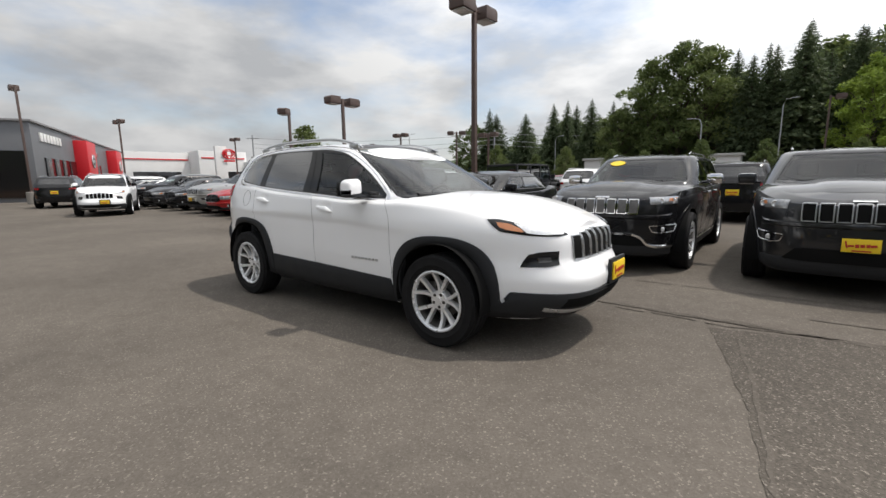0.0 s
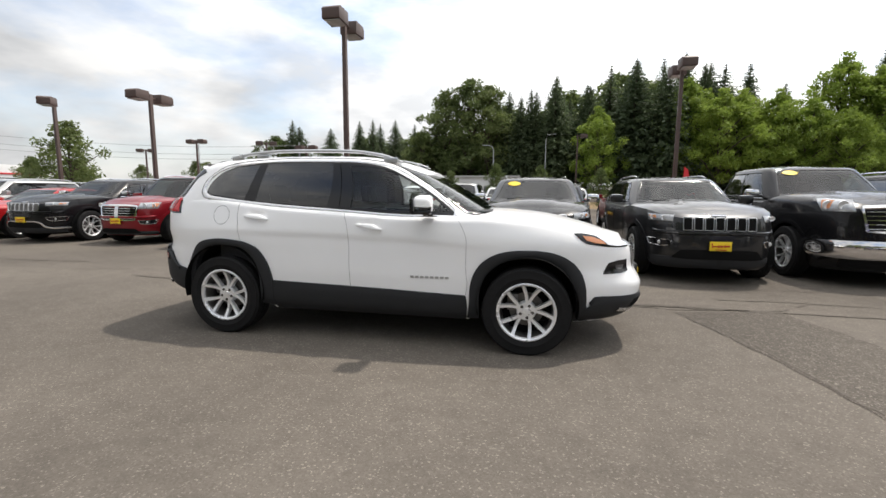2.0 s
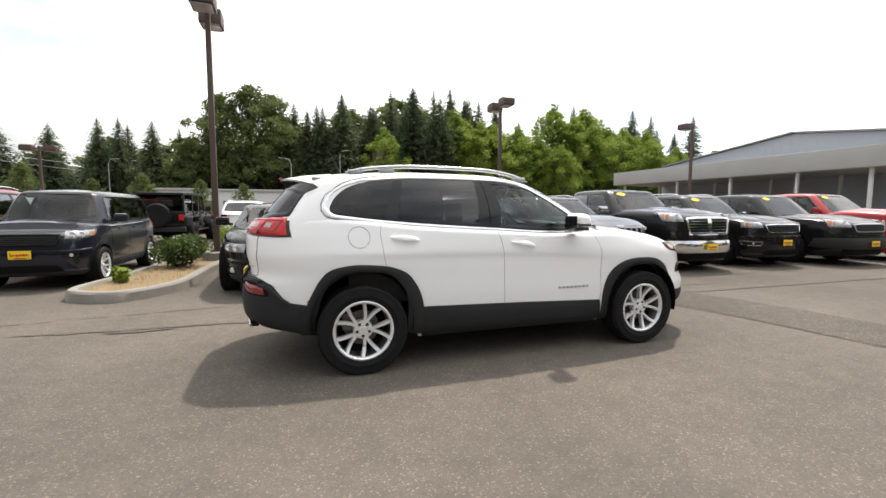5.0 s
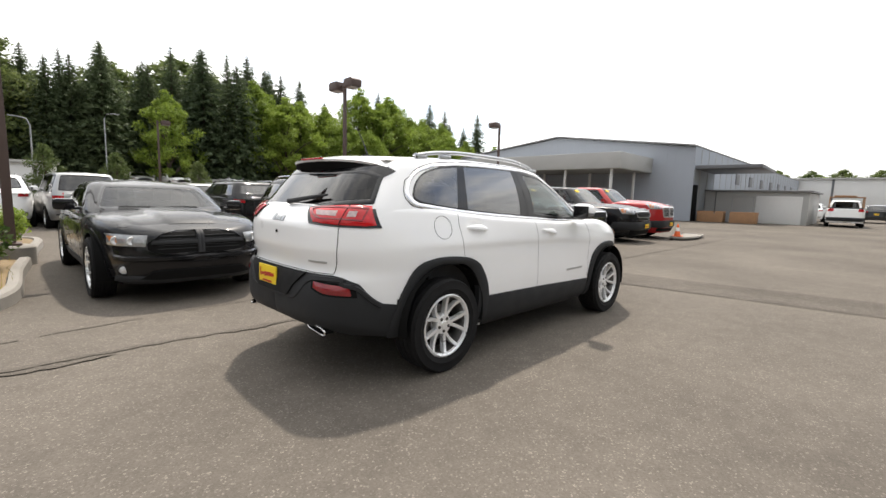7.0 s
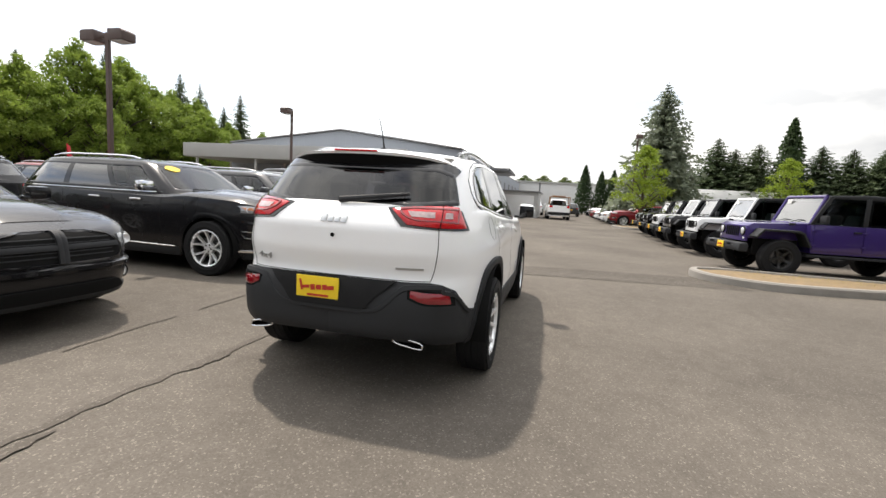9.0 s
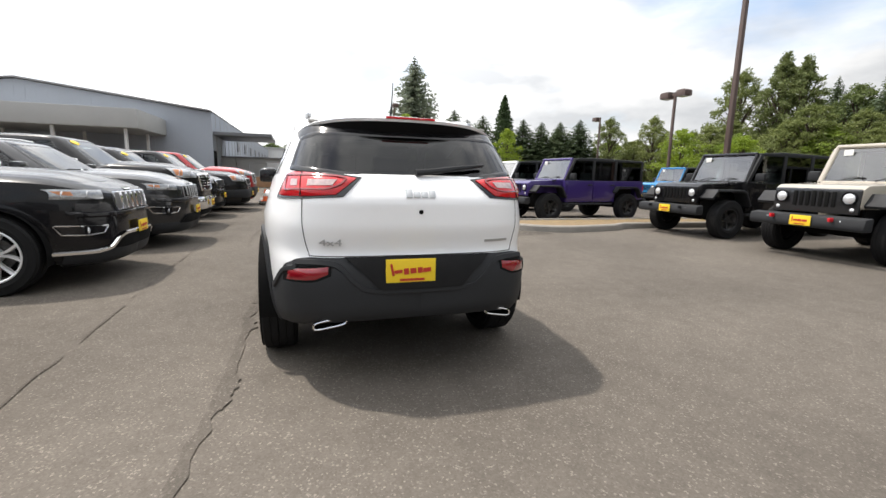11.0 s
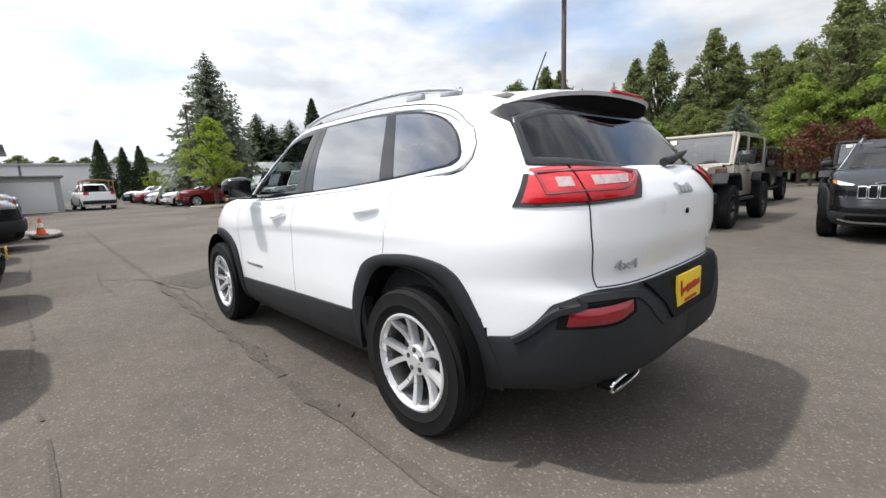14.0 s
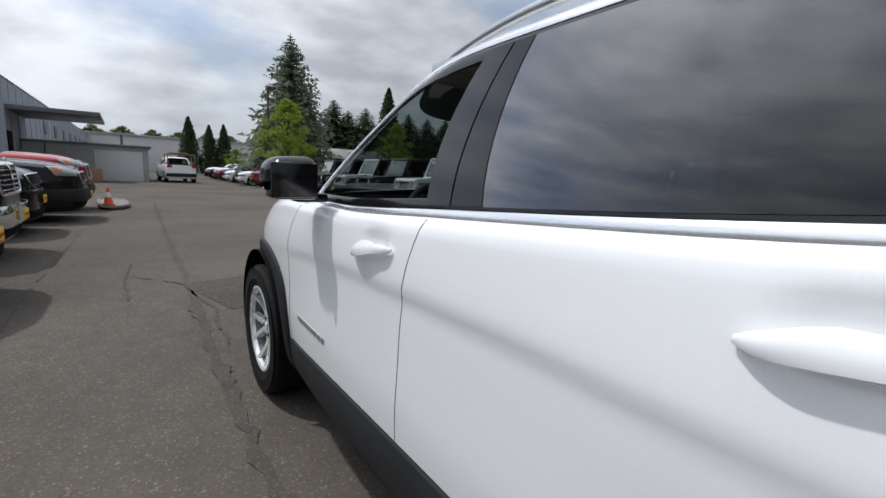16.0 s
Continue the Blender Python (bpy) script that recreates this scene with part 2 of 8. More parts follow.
M_LINING = surface("pale_headliner", (0.30, 0.29, 0.27), rough=0.95)
M_GLASS = glass("clear_glass", (0.62, 0.68, 0.66), 0.06)
M_TINT = glass("dark_tinted_glass", (0.07, 0.07, 0.08), 0.085, 2.3)
M_SIDEGLASS = glass("dark_side_glass", (0.07, 0.07, 0.08), 0.025, 1.3)
M_REARGLASS = glass("dark_rear_glass", (0.05, 0.05, 0.055), 0.035, 3.0)
M_SCREEN = glass("windscreen_glass", (0.30, 0.35, 0.34), 0.05, 4.4)
M_FLATGLASS = glass("upright_windscreen_glass", (0.34, 0.40, 0.40), 0.16, 2.5)
M_POLE = surface("brown_painted_steel", (0.085, 0.055, 0.046), rough=0.55, vary=0.12, scale=4)
M_GALV = surface("grey_steel", (0.33, 0.34, 0.35), rough=0.5, metal=0.4, vary=0.1)
M_LAMPGLASS = surface("lamp_lens", (0.45, 0.44, 0.42), rough=0.2)
M_WALLGREY = surface("blue_grey_siding", (0.36, 0.39, 0.44), rough=0.75, vary=0.06, scale=0.6, fine=12)
M_WALLPALE = surface("pale_render", (0.42, 0.42, 0.41), rough=0.85, vary=0.10, scale=0.8, fine=20)
M_WALLWHITE = surface("white_wall", (0.68, 0.68, 0.67), rough=0.8, vary=0.07, scale=0.5, fine=15)
M_WALLDARK = surface("dark_grey_cladding", (0.13, 0.135, 0.145), rough=0.5, vary=0.08, scale=0.5, fine=10)
M_ROOFGREY = surface("grey_roofing", (0.22, 0.22, 0.225), rough=0.85, vary=0.15)
M_SIGNRED = surface("red_sign", (0.55, 0.012, 0.020), rough=0.4, vary=0.05)
M_BLUEROOF = surface("blue_fascia", (0.03, 0.14, 0.42), rough=0.5, vary=0.06)
M_WOOD = surface("plywood", (0.34, 0.19, 0.10), rough=0.8, vary=0.2, scale=3, fine=30)
M_BARK = surface("bark", (0.075, 0.055, 0.042), rough=0.95, vary=0.35, scale=5, fine=30, bump=0.02)
M_STRAW = surface("dry_mulch", (0.185, 0.130, 0.066), rough=0.95, vary=0.4, scale=7, fine=60, bump=0.01)
M_STRAWB = leafy("dry_grass", (0.40, 0.29, 0.10), (0.20, 0.24, 0.06))
M_ORANGE = surface("orange_rubber", (0.75, 0.13, 0.03), rough=0.6, vary=0.1)
M_FIR = leafy("fir_needles", (0.055, 0.082, 0.042), (0.120, 0.155, 0.075))
M_SPRUCE = leafy("spruce_needles", (0.130, 0.160, 0.110), (0.26, 0.29, 0.20))
M_OLIVE = leafy("olive_leaves", (0.110, 0.140, 0.048), (0.235, 0.265, 0.105))
M_LEAF = leafy("broad_leaves", (0.150, 0.225, 0.034), (0.285, 0.365, 0.066))
M_LEAFDK = leafy("dark_broad_leaves", (0.065, 0.100, 0.032), (0.160, 0.195, 0.066))
M_SAGE = leafy("sage_leaves", (0.120, 0.150, 0.048), (0.240, 0.270, 0.090))
M_LIME = leafy("lime_leaves", (0.150, 0.230, 0.020), (0.280, 0.360, 0.045))
M_CEDAR = leafy("cedar_leaves", (0.034, 0.060, 0.026), (0.075, 0.112, 0.046))
M_RUST = leafy("copper_leaves", (0.080, 0.036, 0.022), (0.15, 0.065, 0.036))
M_SHRUB = leafy("shrub_leaves", (0.030, 0.060, 0.014), (0.110, 0.150, 0.035))
M_HILL = surface("wooded_slope", (0.035, 0.055, 0.018), rough=0.95, vary=0.4, scale=0.2, fine=3)

# ---- building helpers ----
class Geo:
    """Collects vertices and faces for one mesh."""

    def __init__(self):
        self.v, self.f, self.m = [], [], []

    def add(self, verts, faces, slot=0):
        o = len(self.v)
        self.v.extend(tuple(map(float, p)) for p in verts)
        self.f.extend(tuple(i + o for i in f) for f in faces)
        self.m.extend([slot] * len(faces))
        return self

    def bm(self, b, m=None, slot=0):
        b.verts.index_update()
        self.add([(m @ v.co if m else v.co) for v in b.verts], [[v.index for v in f.verts] for f in b.faces], slot)
        b.free()
        return self

    def box(self, c, s, bevel=0.0, m=None, seg=2, slot=0):
        b = bmesh.new()
        bmesh.ops.create_cube(b, size=1.0)
        for v in b.verts:
            v.co = Vector((v.co.x * s[0] + c[0], v.co.y * s[1] + c[1], v.co.z * s[2] + c[2]))
        if bevel:
            bmesh.ops.bevel(b, geom=b.edges[:], offset=bevel, segments=seg, affect="EDGES", profile=0.6)
        return self.bm(b, m, slot)

    def prism(self, outline, y0, y1, bevel=0.0, m=None, seg=2, slot=0):
        """A shape drawn in x and z, from y0 to y1."""
        b = bmesh.new()
        a = [b.verts.new((x, y0, z)) for x, z in outline]
        c = [b.verts.new((x, y1, z)) for x, z in outline]
        b.faces.new(a)
        b.faces.new(c[::-1])
        for i in range(len(a)):
            j = (i + 1) % len(a)
            b.faces.new((a[j], a[i], c[i], c[j]))
        bmesh.ops.recalc_face_normals(b, faces=b.faces[:])
        if bevel:
            bmesh.ops.bevel(b, geom=b.edges[:], offset=bevel, segments=seg, affect="EDGES", profile=0.6)
        return self.bm(b, m, slot)

    def lathe(self, profile, seg=32, m=None, close=False, slot=0):
        """A profile of (radius, y), turned about the y axis."""
        vs, fs, k = [], [], len(profile)
        for i in range(seg):
            a = 2 * math.pi * i / seg
            for r, y in profile:
                p = Vector((r * math.cos(a), y, r * math.sin(a)))
                vs.append(m @ p if m else p)
        for i in range(seg):
            j = (i + 1) % seg
            for q in range(k if close else k - 1):
                q2 = (q + 1) % k
                fs.append((i * k + q, i * k + q2, j * k + q2, j * k + q))
        return self.add(vs, fs, slot)

    def tube(self, pts, radius, seg=8, slot=0, caps=True):
        pts = [Vector(p) for p in pts]
        rad = radius if isinstance(radius, (list, tuple)) else [radius] * len(pts)
        vs, fs = [], []
        for i, p in enumerate(pts):
            d = (pts[min(i + 1, len(pts) - 1)] - pts[max(i - 1, 0)]).normalized()
            u = d.cross(Vector((0, 0, 1)) if abs(d.z) < 0.9 else Vector((1, 0, 0))).normalized()
            w = d.cross(u)
            for j in range(seg):
                a = 2 * math.pi * j / seg
                vs.append(p + rad[i] * (math.cos(a) * u + math.sin(a) * w))
        for i in range(len(pts) - 1):
            for j in range(seg):
                k = (j + 1) % seg
                fs.append((i * seg + j, i * seg + k, (i + 1) * seg + k, (i + 1) * seg + j))
        if caps:
            fs.append(tuple(range(seg))[::-1])
            fs.append(tuple((len(pts) - 1) * seg + j for j in range(seg)))
        return self.add(vs, fs, slot)

    def mesh(self, name, mats, sharp=38):
        me = bpy.data.meshes.new(name)
        me.from_pydata(self.v, [], self.f)
        for mt in mats if isinstance(mats, (list, tuple)) else [mats]:
            me.materials.append(mt)
        me.polygons.foreach_set("material_index", self.m)
        me.polygons.foreach_set("use_smooth", [True] * len(me.polygons))
        me.update()
        if sharp:
            me.set_sharp_from_angle(angle=radians(sharp))
        return me


def part(name, geo, mats, parent, label="", at=None, sharp=38):
    ob = new(name, geo if isinstance(geo, bpy.types.Mesh) else geo.mesh(name, mats, sharp))
    ob.parent = parent
    if at is not None:
        ob.matrix_local = at
    return tagged(ob, label)


def thing(name, label, category, group="", kind="", geo=None, mats=None, at=None, sharp=38):
    ob = new(name, geo.mesh(name, mats, sharp) if geo else None)
    if at is not None:
        ob.matrix_world = at
    return tagged(ob, label, category, group, kind)


def curve(points):
    """A smooth, never overshooting curve through points sorted by their first value."""
    pts = sorted(points)
    x, y = np.array([p[0] for p in pts], float), np.array([p[1] for p in pts], float)
    h, d = np.diff(x), np.diff(y) / np.diff(x)
    s = np.zeros(len(x))
    s[0], s[-1] = d[0], d[-1]
    for i in range(1, len(x) - 1):
        if d[i - 1] * d[i] > 0:
            w1, w2 = 2 * h[i] + h[i - 1], h[i] + 2 * h[i - 1]
            s[i] = (w1 + w2) / (w1 / d[i - 1] + w2 / d[i])

    def f(q):
        q = np.clip(np.asarray(q, float), x[0], x[-1])
        i = np.clip(np.searchsorted(x, q) - 1, 0, len(x) - 2)
        t, hh = (q - x[i]) / h[i], h[i]
        return ((1 + 2 * t) * (1 - t) ** 2 * y[i] + t * (1 - t) ** 2 * hh * s[i]
                + t * t * (3 - 2 * t) * y[i + 1] + t * t * (t - 1) * hh * s[i + 1])
    return f


class Shell:
    """A vehicle's skin: at each height a rounded plan outline between xr and xf, w wide; from bot(x) up to top(x), closed by a crowned cap.
    Places on it are given by a, the way round from the front's centre to the rear's, and z."""

    def __init__(self, w, xf, xr, top, bot, nf, nr, xm=0.0, r=0.06, crown=0.04, ref=0.7, bulge=None, ease=0.0):
        self.w, self.xf, self.xr = curve(w), curve(xf), curve(xr)
        self.top, self.bot = curve(top), curve(bot)
        self.nf, self.nr, self.xm, self.r, self.crown, self.bulge = nf, nr, xm, r, crown, bulge
        k = np.linspace(0, 1, 500)
        k = np.r_[k, np.geomspace(1e-5, 0.1, 120)]
        tiny = np.geomspace(1e-8, 0.1, 90)
        ph = np.unique(np.r_[np.linspace(0, math.pi, 500), tiny, math.pi - tiny, np.arccos(k ** (nf / 2)), math.pi - np.arccos(k ** (nr / 2))])
        x, y = self.flat(ph, np.full_like(ph, ref), 0)
        self.ph, self.arc = ph, np.r_[0, np.cumsum(np.hypot(np.diff(x), np.diff(y)))]
        self.probe, self.ease = ph, ease
        ring = self.solid(ph, np.full_like(ph, ref))
        for _ in range(8):
            ring = self.solid(ph, self.top(ring[:, 0]))
        self.rim = ring

    def flat(self, ph, z, inset):
        c, s = np.cos(ph), np.abs(np.sin(ph))
        n = np.where(c > 0, self.nf, self.nr)
        ext = np.where(c > 0, self.xf(z) - self.xm, self.xm - self.xr(z)) - inset
        return self.xm + np.sign(c) * np.abs(c) ** (2 / n) * ext, (self.w(z) - inset) * s ** (2 / n)

    def solid(self, ph, z):
        inset = np.zeros_like(z)
        for _ in range(5):
            x, y = self.flat(ph, z, inset)
            d = np.clip(self.r - (self.top(x) - z), 0, self.r)
            inset = self.r - np.sqrt(np.maximum(self.r ** 2 - d ** 2, 0))
        x, y = self.flat(ph, z, inset)
        if self.bulge:
            y = y + self.bulge(x, z) * np.clip(y / 0.5, 0, 1)
        return np.stack([x, y, z], -1)

    def rise(self, x):
        """The crown's height over the top edge; it eases out towards both ends."""
        if not self.ease:
            return np.full_like(np.asarray(x, float), self.crown)
        f = np.clip((self.rim[:, 0].max() - x) / self.ease, 0, 1) * np.clip((x - self.rim[:, 0].min()) / self.ease, 0, 1)
        return self.crown * f * (2 - f)

    def at(self, a, z, off=0.0):
        a, z = np.broadcast_arrays(np.asarray(a, float), np.asarray(z, float))
        sa = np.abs(a)
        f = lambda aa, zz: self.solid(np.interp(aa, self.arc, self.ph), zz)
        p = f(sa, z)
        if np.any(off):
            e = 0.006
            du = f(np.clip(sa + e, 0, self.arc[-1]), z) - f(np.clip(sa - e, 0, self.arc[-1]), z)
            dv = f(sa, z + e) - f(sa, z - e)
            nrm = np.cross(du, dv)
            nrm /= np.linalg.norm(nrm, axis=-1, keepdims=True) + 1e-9
            p = p + nrm * np.asarray(off, float)[..., None] if np.ndim(off) else p + nrm * off
        return p

    def a(self, kind, v, z):
        """The way round for a given x ('x'), or a given y on the front ('f') or the rear ('r')."""
        p = self.solid(self.probe, np.full_like(self.probe, z))
        half = int(np.searchsorted(self.probe, math.pi / 2))
        if kind == "x":
            ph = np.interp(-v, -p[:, 0], self.probe)
        elif kind == "f":
            ph = np.interp(v, p[:half, 1], self.probe[:half])
        else:
            ph = np.interp(-v, -p[half:, 1], self.probe[half:])
        return float(np.interp(ph, self.ph, self.arc))

    def az(self, pts):
        return np.array([(self.a(k, v, z), z) for k, v, z in pts])

    def run(self, pts, n, smooth=True, knots=None):
        p = self.az(pts) if isinstance(pts[0][0], str) else np.array(pts, float)
        t = np.r_[0, np.cumsum(np.hypot(*np.diff(p, axis=0).T) + 1e-6)] if knots is None else knots
        q = np.linspace(0, t[-1], n + 1)
        if smooth and len(p) > 2:
            return np.stack([curve(list(zip(t, p[:, 0])))(q), curve(list(zip(t, p[:, 1])))(q)], 1)
        return np.stack([np.interp(q, t, p[:, 0]), np.interp(q, t, p[:, 1])], 1)

    def loop(self, low, up, n=24, smooth=True):
        return np.r_[self.run(low, n, smooth), self.run(up, n, smooth)[::-1]]

    def patch(self, geo, low, up, nu=16, nv=6, off=0.004, thick=0.012, smooth=True, sides=(1, -1), slot=0, puff=0.0):
        """A panel between two edges, laid on the skin."""
        a, b = self.run(low, nu, smooth), self.run(up, nu, smooth)
        t = np.linspace(0, 1, nv + 1)[:, None, None]
        g = (a[None] * (1 - t) + b[None] * t).reshape(-1, 2)
        edge = np.array([min(i, nu - i) / nu * 4 for j in range(nv + 1) for i in range(nu + 1)]).clip(0, 1)
        rise = np.array([min(j, nv - j) / nv * 4 for j in range(nv + 1) for i in range(nu + 1)]).clip(0, 1)
        p = self.at(g[:, 0], g[:, 1], off + puff * np.sqrt(edge * rise)) if puff else self.at(g[:, 0], g[:, 1], off)
        k = nu + 1
        rim = list(range(k)) + [j * k + nu for j in range(1, nv + 1)] + [nv * k + i for i in range(nu - 1, -1, -1)] + [j * k for j in range(nv - 1, 0, -1)]
        back = self.at(g[rim, 0], g[rim, 1], off - thick)
        faces = [(j * k + i, j * k + i + 1, (j + 1) * k + i + 1, (j + 1) * k + i) for j in range(nv) for i in range(nu)]
        o = len(p)
        faces += [(rim[i], o + i, o + (i + 1) % len(rim), rim[(i + 1) % len(rim)]) for i in range(len(rim))]
        pts = np.r_[p, back]
        way = (a[-1, 0] - a[0, 0] + b[-1, 0] - b[0, 0]) * (b[:, 1].mean() - a[:, 1].mean())
        for s in sides:
            q = pts * [1, s, 1]
            geo.add(q, faces if s * way > 0 else [f[::-1] for f in faces], slot)
        return geo

    def band(self, geo, pts, width, off=0.004, n=40, closed=False, smooth=True, sides=(1, -1), slot=0, drop=0.004):
        """A narrow strip that follows a line on the skin."""
        c = self.run(list(pts) + ([pts[0]] if closed else []), n, smooth)
        if closed:
            c = c[:-1]
            d = np.roll(c, -1, 0) - np.roll(c, 1, 0)
        else:
            d = np.gradient(c, axis=0)
        d /= np.linalg.norm(d, axis=1, keepdims=True) + 1e-9
        e = np.stack([-d[:, 1], d[:, 0]], 1) * width / 2
        rows = [self.at((c - e)[:, 0], (c - e)[:, 1], off - drop), self.at((c - e * 0.6)[:, 0], (c - e * 0.6)[:, 1], off),
                self.at((c + e * 0.6)[:, 0], (c + e * 0.6)[:, 1], off), self.at((c + e)[:, 0], (c + e)[:, 1], off - drop)]
        k = len(c)
        pts3 = np.concatenate(rows)
        faces = [(r * k + i, r * k + (i + 1) % k, (r + 1) * k + (i + 1) % k, (r + 1) * k + i) for r in range(3) for i in range(k if closed else k - 1)]
        for s in sides:
            geo.add(pts3 * [1, s, 1], faces if s > 0 else [f[::-1] for f in faces], slot)
        return geo

    def skin(self, geo, nu, nv, holes=(), cut=None, cap=6, slot=0):
        """The whole skin, with openings: holes are loops in (a, z), cut(x, y, z) drops parts of the cap."""
        ph = np.interp(np.linspace(0, self.arc[-1], nu + 1), self.arc, self.ph)
        rows = []
        for j in range(nv + 1):
            s = j / nv
            x, _ = self.flat(ph, np.full_like(ph, 0.7), 0)
            for _ in range(8):
                z = self.bot(x) + s * (self.top(x) - self.bot(x))
                p = self.solid(ph, z)
                x = 0.5 * x + 0.5 * p[:, 0]
            rows.append(p)
        arc = np.interp(ph, self.ph, self.arc)
        for q in range(1, cap + 1):
            k = 1 - q / cap
            p = rows[nv].copy()
            p[:, 1] *= k
            p[:, 2] += self.rise(p[:, 0]) * (1 - k * k)
            rows.append(p)
        g = np.stack(rows)
        nr = len(rows)
        keep = np.ones((nr - 1, nu), bool)
        ca = (arc[:-1] + arc[1:]) / 2
        for h in holes:
            for j in range(nv):
                cz = (g[j, :-1, 2] + g[j, 1:, 2] + g[j + 1, :-1, 2] + g[j + 1, 1:, 2]) / 4
                keep[j] &= ~inside(h, ca, cz)
        if cut:
            for j in range(nv, nr - 1):
                mid = (g[j, :-1] + g[j, 1:] + g[j + 1, :-1] + g[j + 1, 1:]) / 4
                keep[j] &= ~np.array([cut(*p) for p in mid])
        w = nu + 1
        faces = [(j * w + i, j * w + i + 1, (j + 1) * w + i + 1, (j + 1) * w + i) for j in range(nr - 1) for i in range(nu) if keep[j, i]]
        flatv = g.reshape(-1, 3)
        both = [flatv, flatv * [1, -1, 1]]
        b = bmesh.new()
        for n, vs in enumerate(both):
            bv = [b.verts.new(p) for p in vs]
            for f in faces:
                try:
                    b.faces.new([bv[i] for i in (f if n == 0 else f[::-1])])
                except ValueError:
                    pass
        bmesh.ops.remove_doubles(b, verts=b.verts[:], dist=0.0008)
        bmesh.ops.delete(b, geom=[v for v in b.verts if not v.link_faces], context="VERTS")
        return geo.bm(b, None, slot)


def inside(poly, x, y):
    """Which of the points lie in the loop."""
    r = np.zeros(len(x), bool)
    for (x0, y0), (x1, y1) in zip(poly, np.roll(poly, -1, 0)):
        hit = ((y0 > y) != (y1 > y))
        if y1 != y0:
            r ^= hit & (x < (x1 - x0) * (y - y0) / (y1 - y0) + x0)
    return r

# ---- ground ----
def ragged(pts, width, seed, n=60, jitter=0.35, gap=0.0, z=0.004, sway=0.012):
    """A flat strip with uneven edges along a line; gap drops some of its length."""
    rnd = random.Random(seed)
    p = np.array(pts, float)
    t = np.r_[0, np.cumsum(np.hypot(*np.diff(p, axis=0).T))]
    q = np.linspace(0, t[-1], n + 1)
    c = np.stack([np.interp(q, t, p[:, 0]), np.interp(q, t, p[:, 1])], 1)
    d = np.gradient(c, axis=0)
    d /= np.linalg.norm(d, axis=1, keepdims=True)
    e = np.stack([-d[:, 1], d[:, 0]], 1)
    vs, fs = [], []
    wob = 0.0
    for i in range(n + 1):
        thin = min(1.0, 0.12 + min(i, n - i) / 4) if width < 0.3 else 1.0
        wob = 0.8 * wob + rnd.uniform(-1, 1) * sway
        l, r = thin * width / 2 * (1 + rnd.uniform(-jitter, jitter)), thin * width / 2 * (1 + rnd.uniform(-jitter, jitter))
        a, b = c[i] + e[i] * (l + wob), c[i] - e[i] * (r - wob)
        vs += [(a[0], a[1], z), (b[0], b[1], z)]
    for i in range(n):
        if rnd.random() > gap:
            fs.append((2 * i, 2 * i + 1, 2 * i + 3, 2 * i + 2))
    return Geo().add(vs, fs)


g = Geo()
g.add([(-600, -600, 0), (600, -600, 0), (600, 600, 0), (-600, 600, 0)], [(0, 1, 2, 3)])
ground = thing("ground", "worn grey-brown asphalt of a car sales lot", "asphalt", kind="structure", geo=g, mats=M_ASPHALT)
g = ragged([(3.50, 0.92), (3.86, -0.5), (4.08, -2.1), (4.5, -4.6)], 1.16, 5, 90, 0.018, 0.0, 0.004, 0.006)
thing("road_patch", "darker coarse strip of patched asphalt", "asphalt patch", kind="structure", geo=g, mats=M_PATCH)
CRACKS = (([(-4.6, 1.20), (-2.5, 1.11), (0.9, 1.05), (3.6, 1.0), (10.5, 0.95), (16.0, 0.88)], 0.060, 11, 190, 0.04),
          ([(3.1, 0.89), (3.24, 0.2), (3.45, -1.35), (3.8, -3.2)], 0.025, 12, 60, 0.1),
          ([(2.0, 0.95), (3.1, 0.90), (4.1, 1.08), (4.6, 1.5)], 0.025, 13, 50, 0.1),
          ([(3.4, 1.5), (4.4, 1.55), (5.4, 1.5)], 0.022, 14, 30, 0.15),
          ([(-6.5, 1.3), (-4.8, 1.75), (-2.5, 2.1), (0.5, 2.2), (4.0, 2.25), (9.0, 2.2)], 0.02, 15, 120, 0.35),
          ([(4.1, -0.8), (4.4, -2.5), (4.75, -4.3)], 0.02, 16, 50, 0.1),
          ([(-12.0, 2.2), (-8.0, 2.0), (-5.5, 2.2)], 0.03, 17, 60, 0.3))
for pts, w, sd, n, gp in CRACKS:
    g = ragged(pts, w, sd, n, 0.5, gp, 0.0065)
    thing("tar_seam", "dark tar seam in the asphalt", "tar seam", kind="structure", geo=g, mats=M_SEAM)
for k, (x, w, l) in enumerate(((-3.4, 0.10, 0.7), (-2.0, 0.12, 0.5), (-0.9, 0.11, 0.35), (0.3, 0.10, 0.5), (1.6, 0.09, 0.4), (3.0, 0.10, 0.6))):
    g = ragged([(x - l / 2, 1.06), (x, 1.05), (x + l / 2, 1.045)], w * 0.8, 40 + k, 14, 0.4, 0.0, 0.009)
    thing("tar_blot", "dark tar blot on an asphalt seam", "tar seam", kind="structure", geo=g, mats=M_SEAM)

# ---- vehicles ----
def tyre_mesh(r, rr, wd, seg=44):
    h = wd / 2
    side = [(rr, h * 0.75), (rr + 0.010, h * 0.90), (rr + 0.042, h * 0.985), (rr + 0.047, h * 1.012), (rr + 0.053, h * 0.99), (r * 0.86 + rr * 0.14, h), (r - 0.02, h * 0.93), (r - 0.004, h * 0.80)]
    tread = []
    for k in (0.62, 0.22, -0.22, -0.62):
        tread += [(r + 0.001, h * k + 0.022), (r + 0.001, h * k - 0.018), (r - 0.007, h * k - 0.019), (r - 0.007, h * k - 0.023)]
    g = Geo().lathe([(a, -b) for a, b in side] + tread[::-1] + side[::-1], seg)
    return g.mesh("tyre", M_RUBBER)


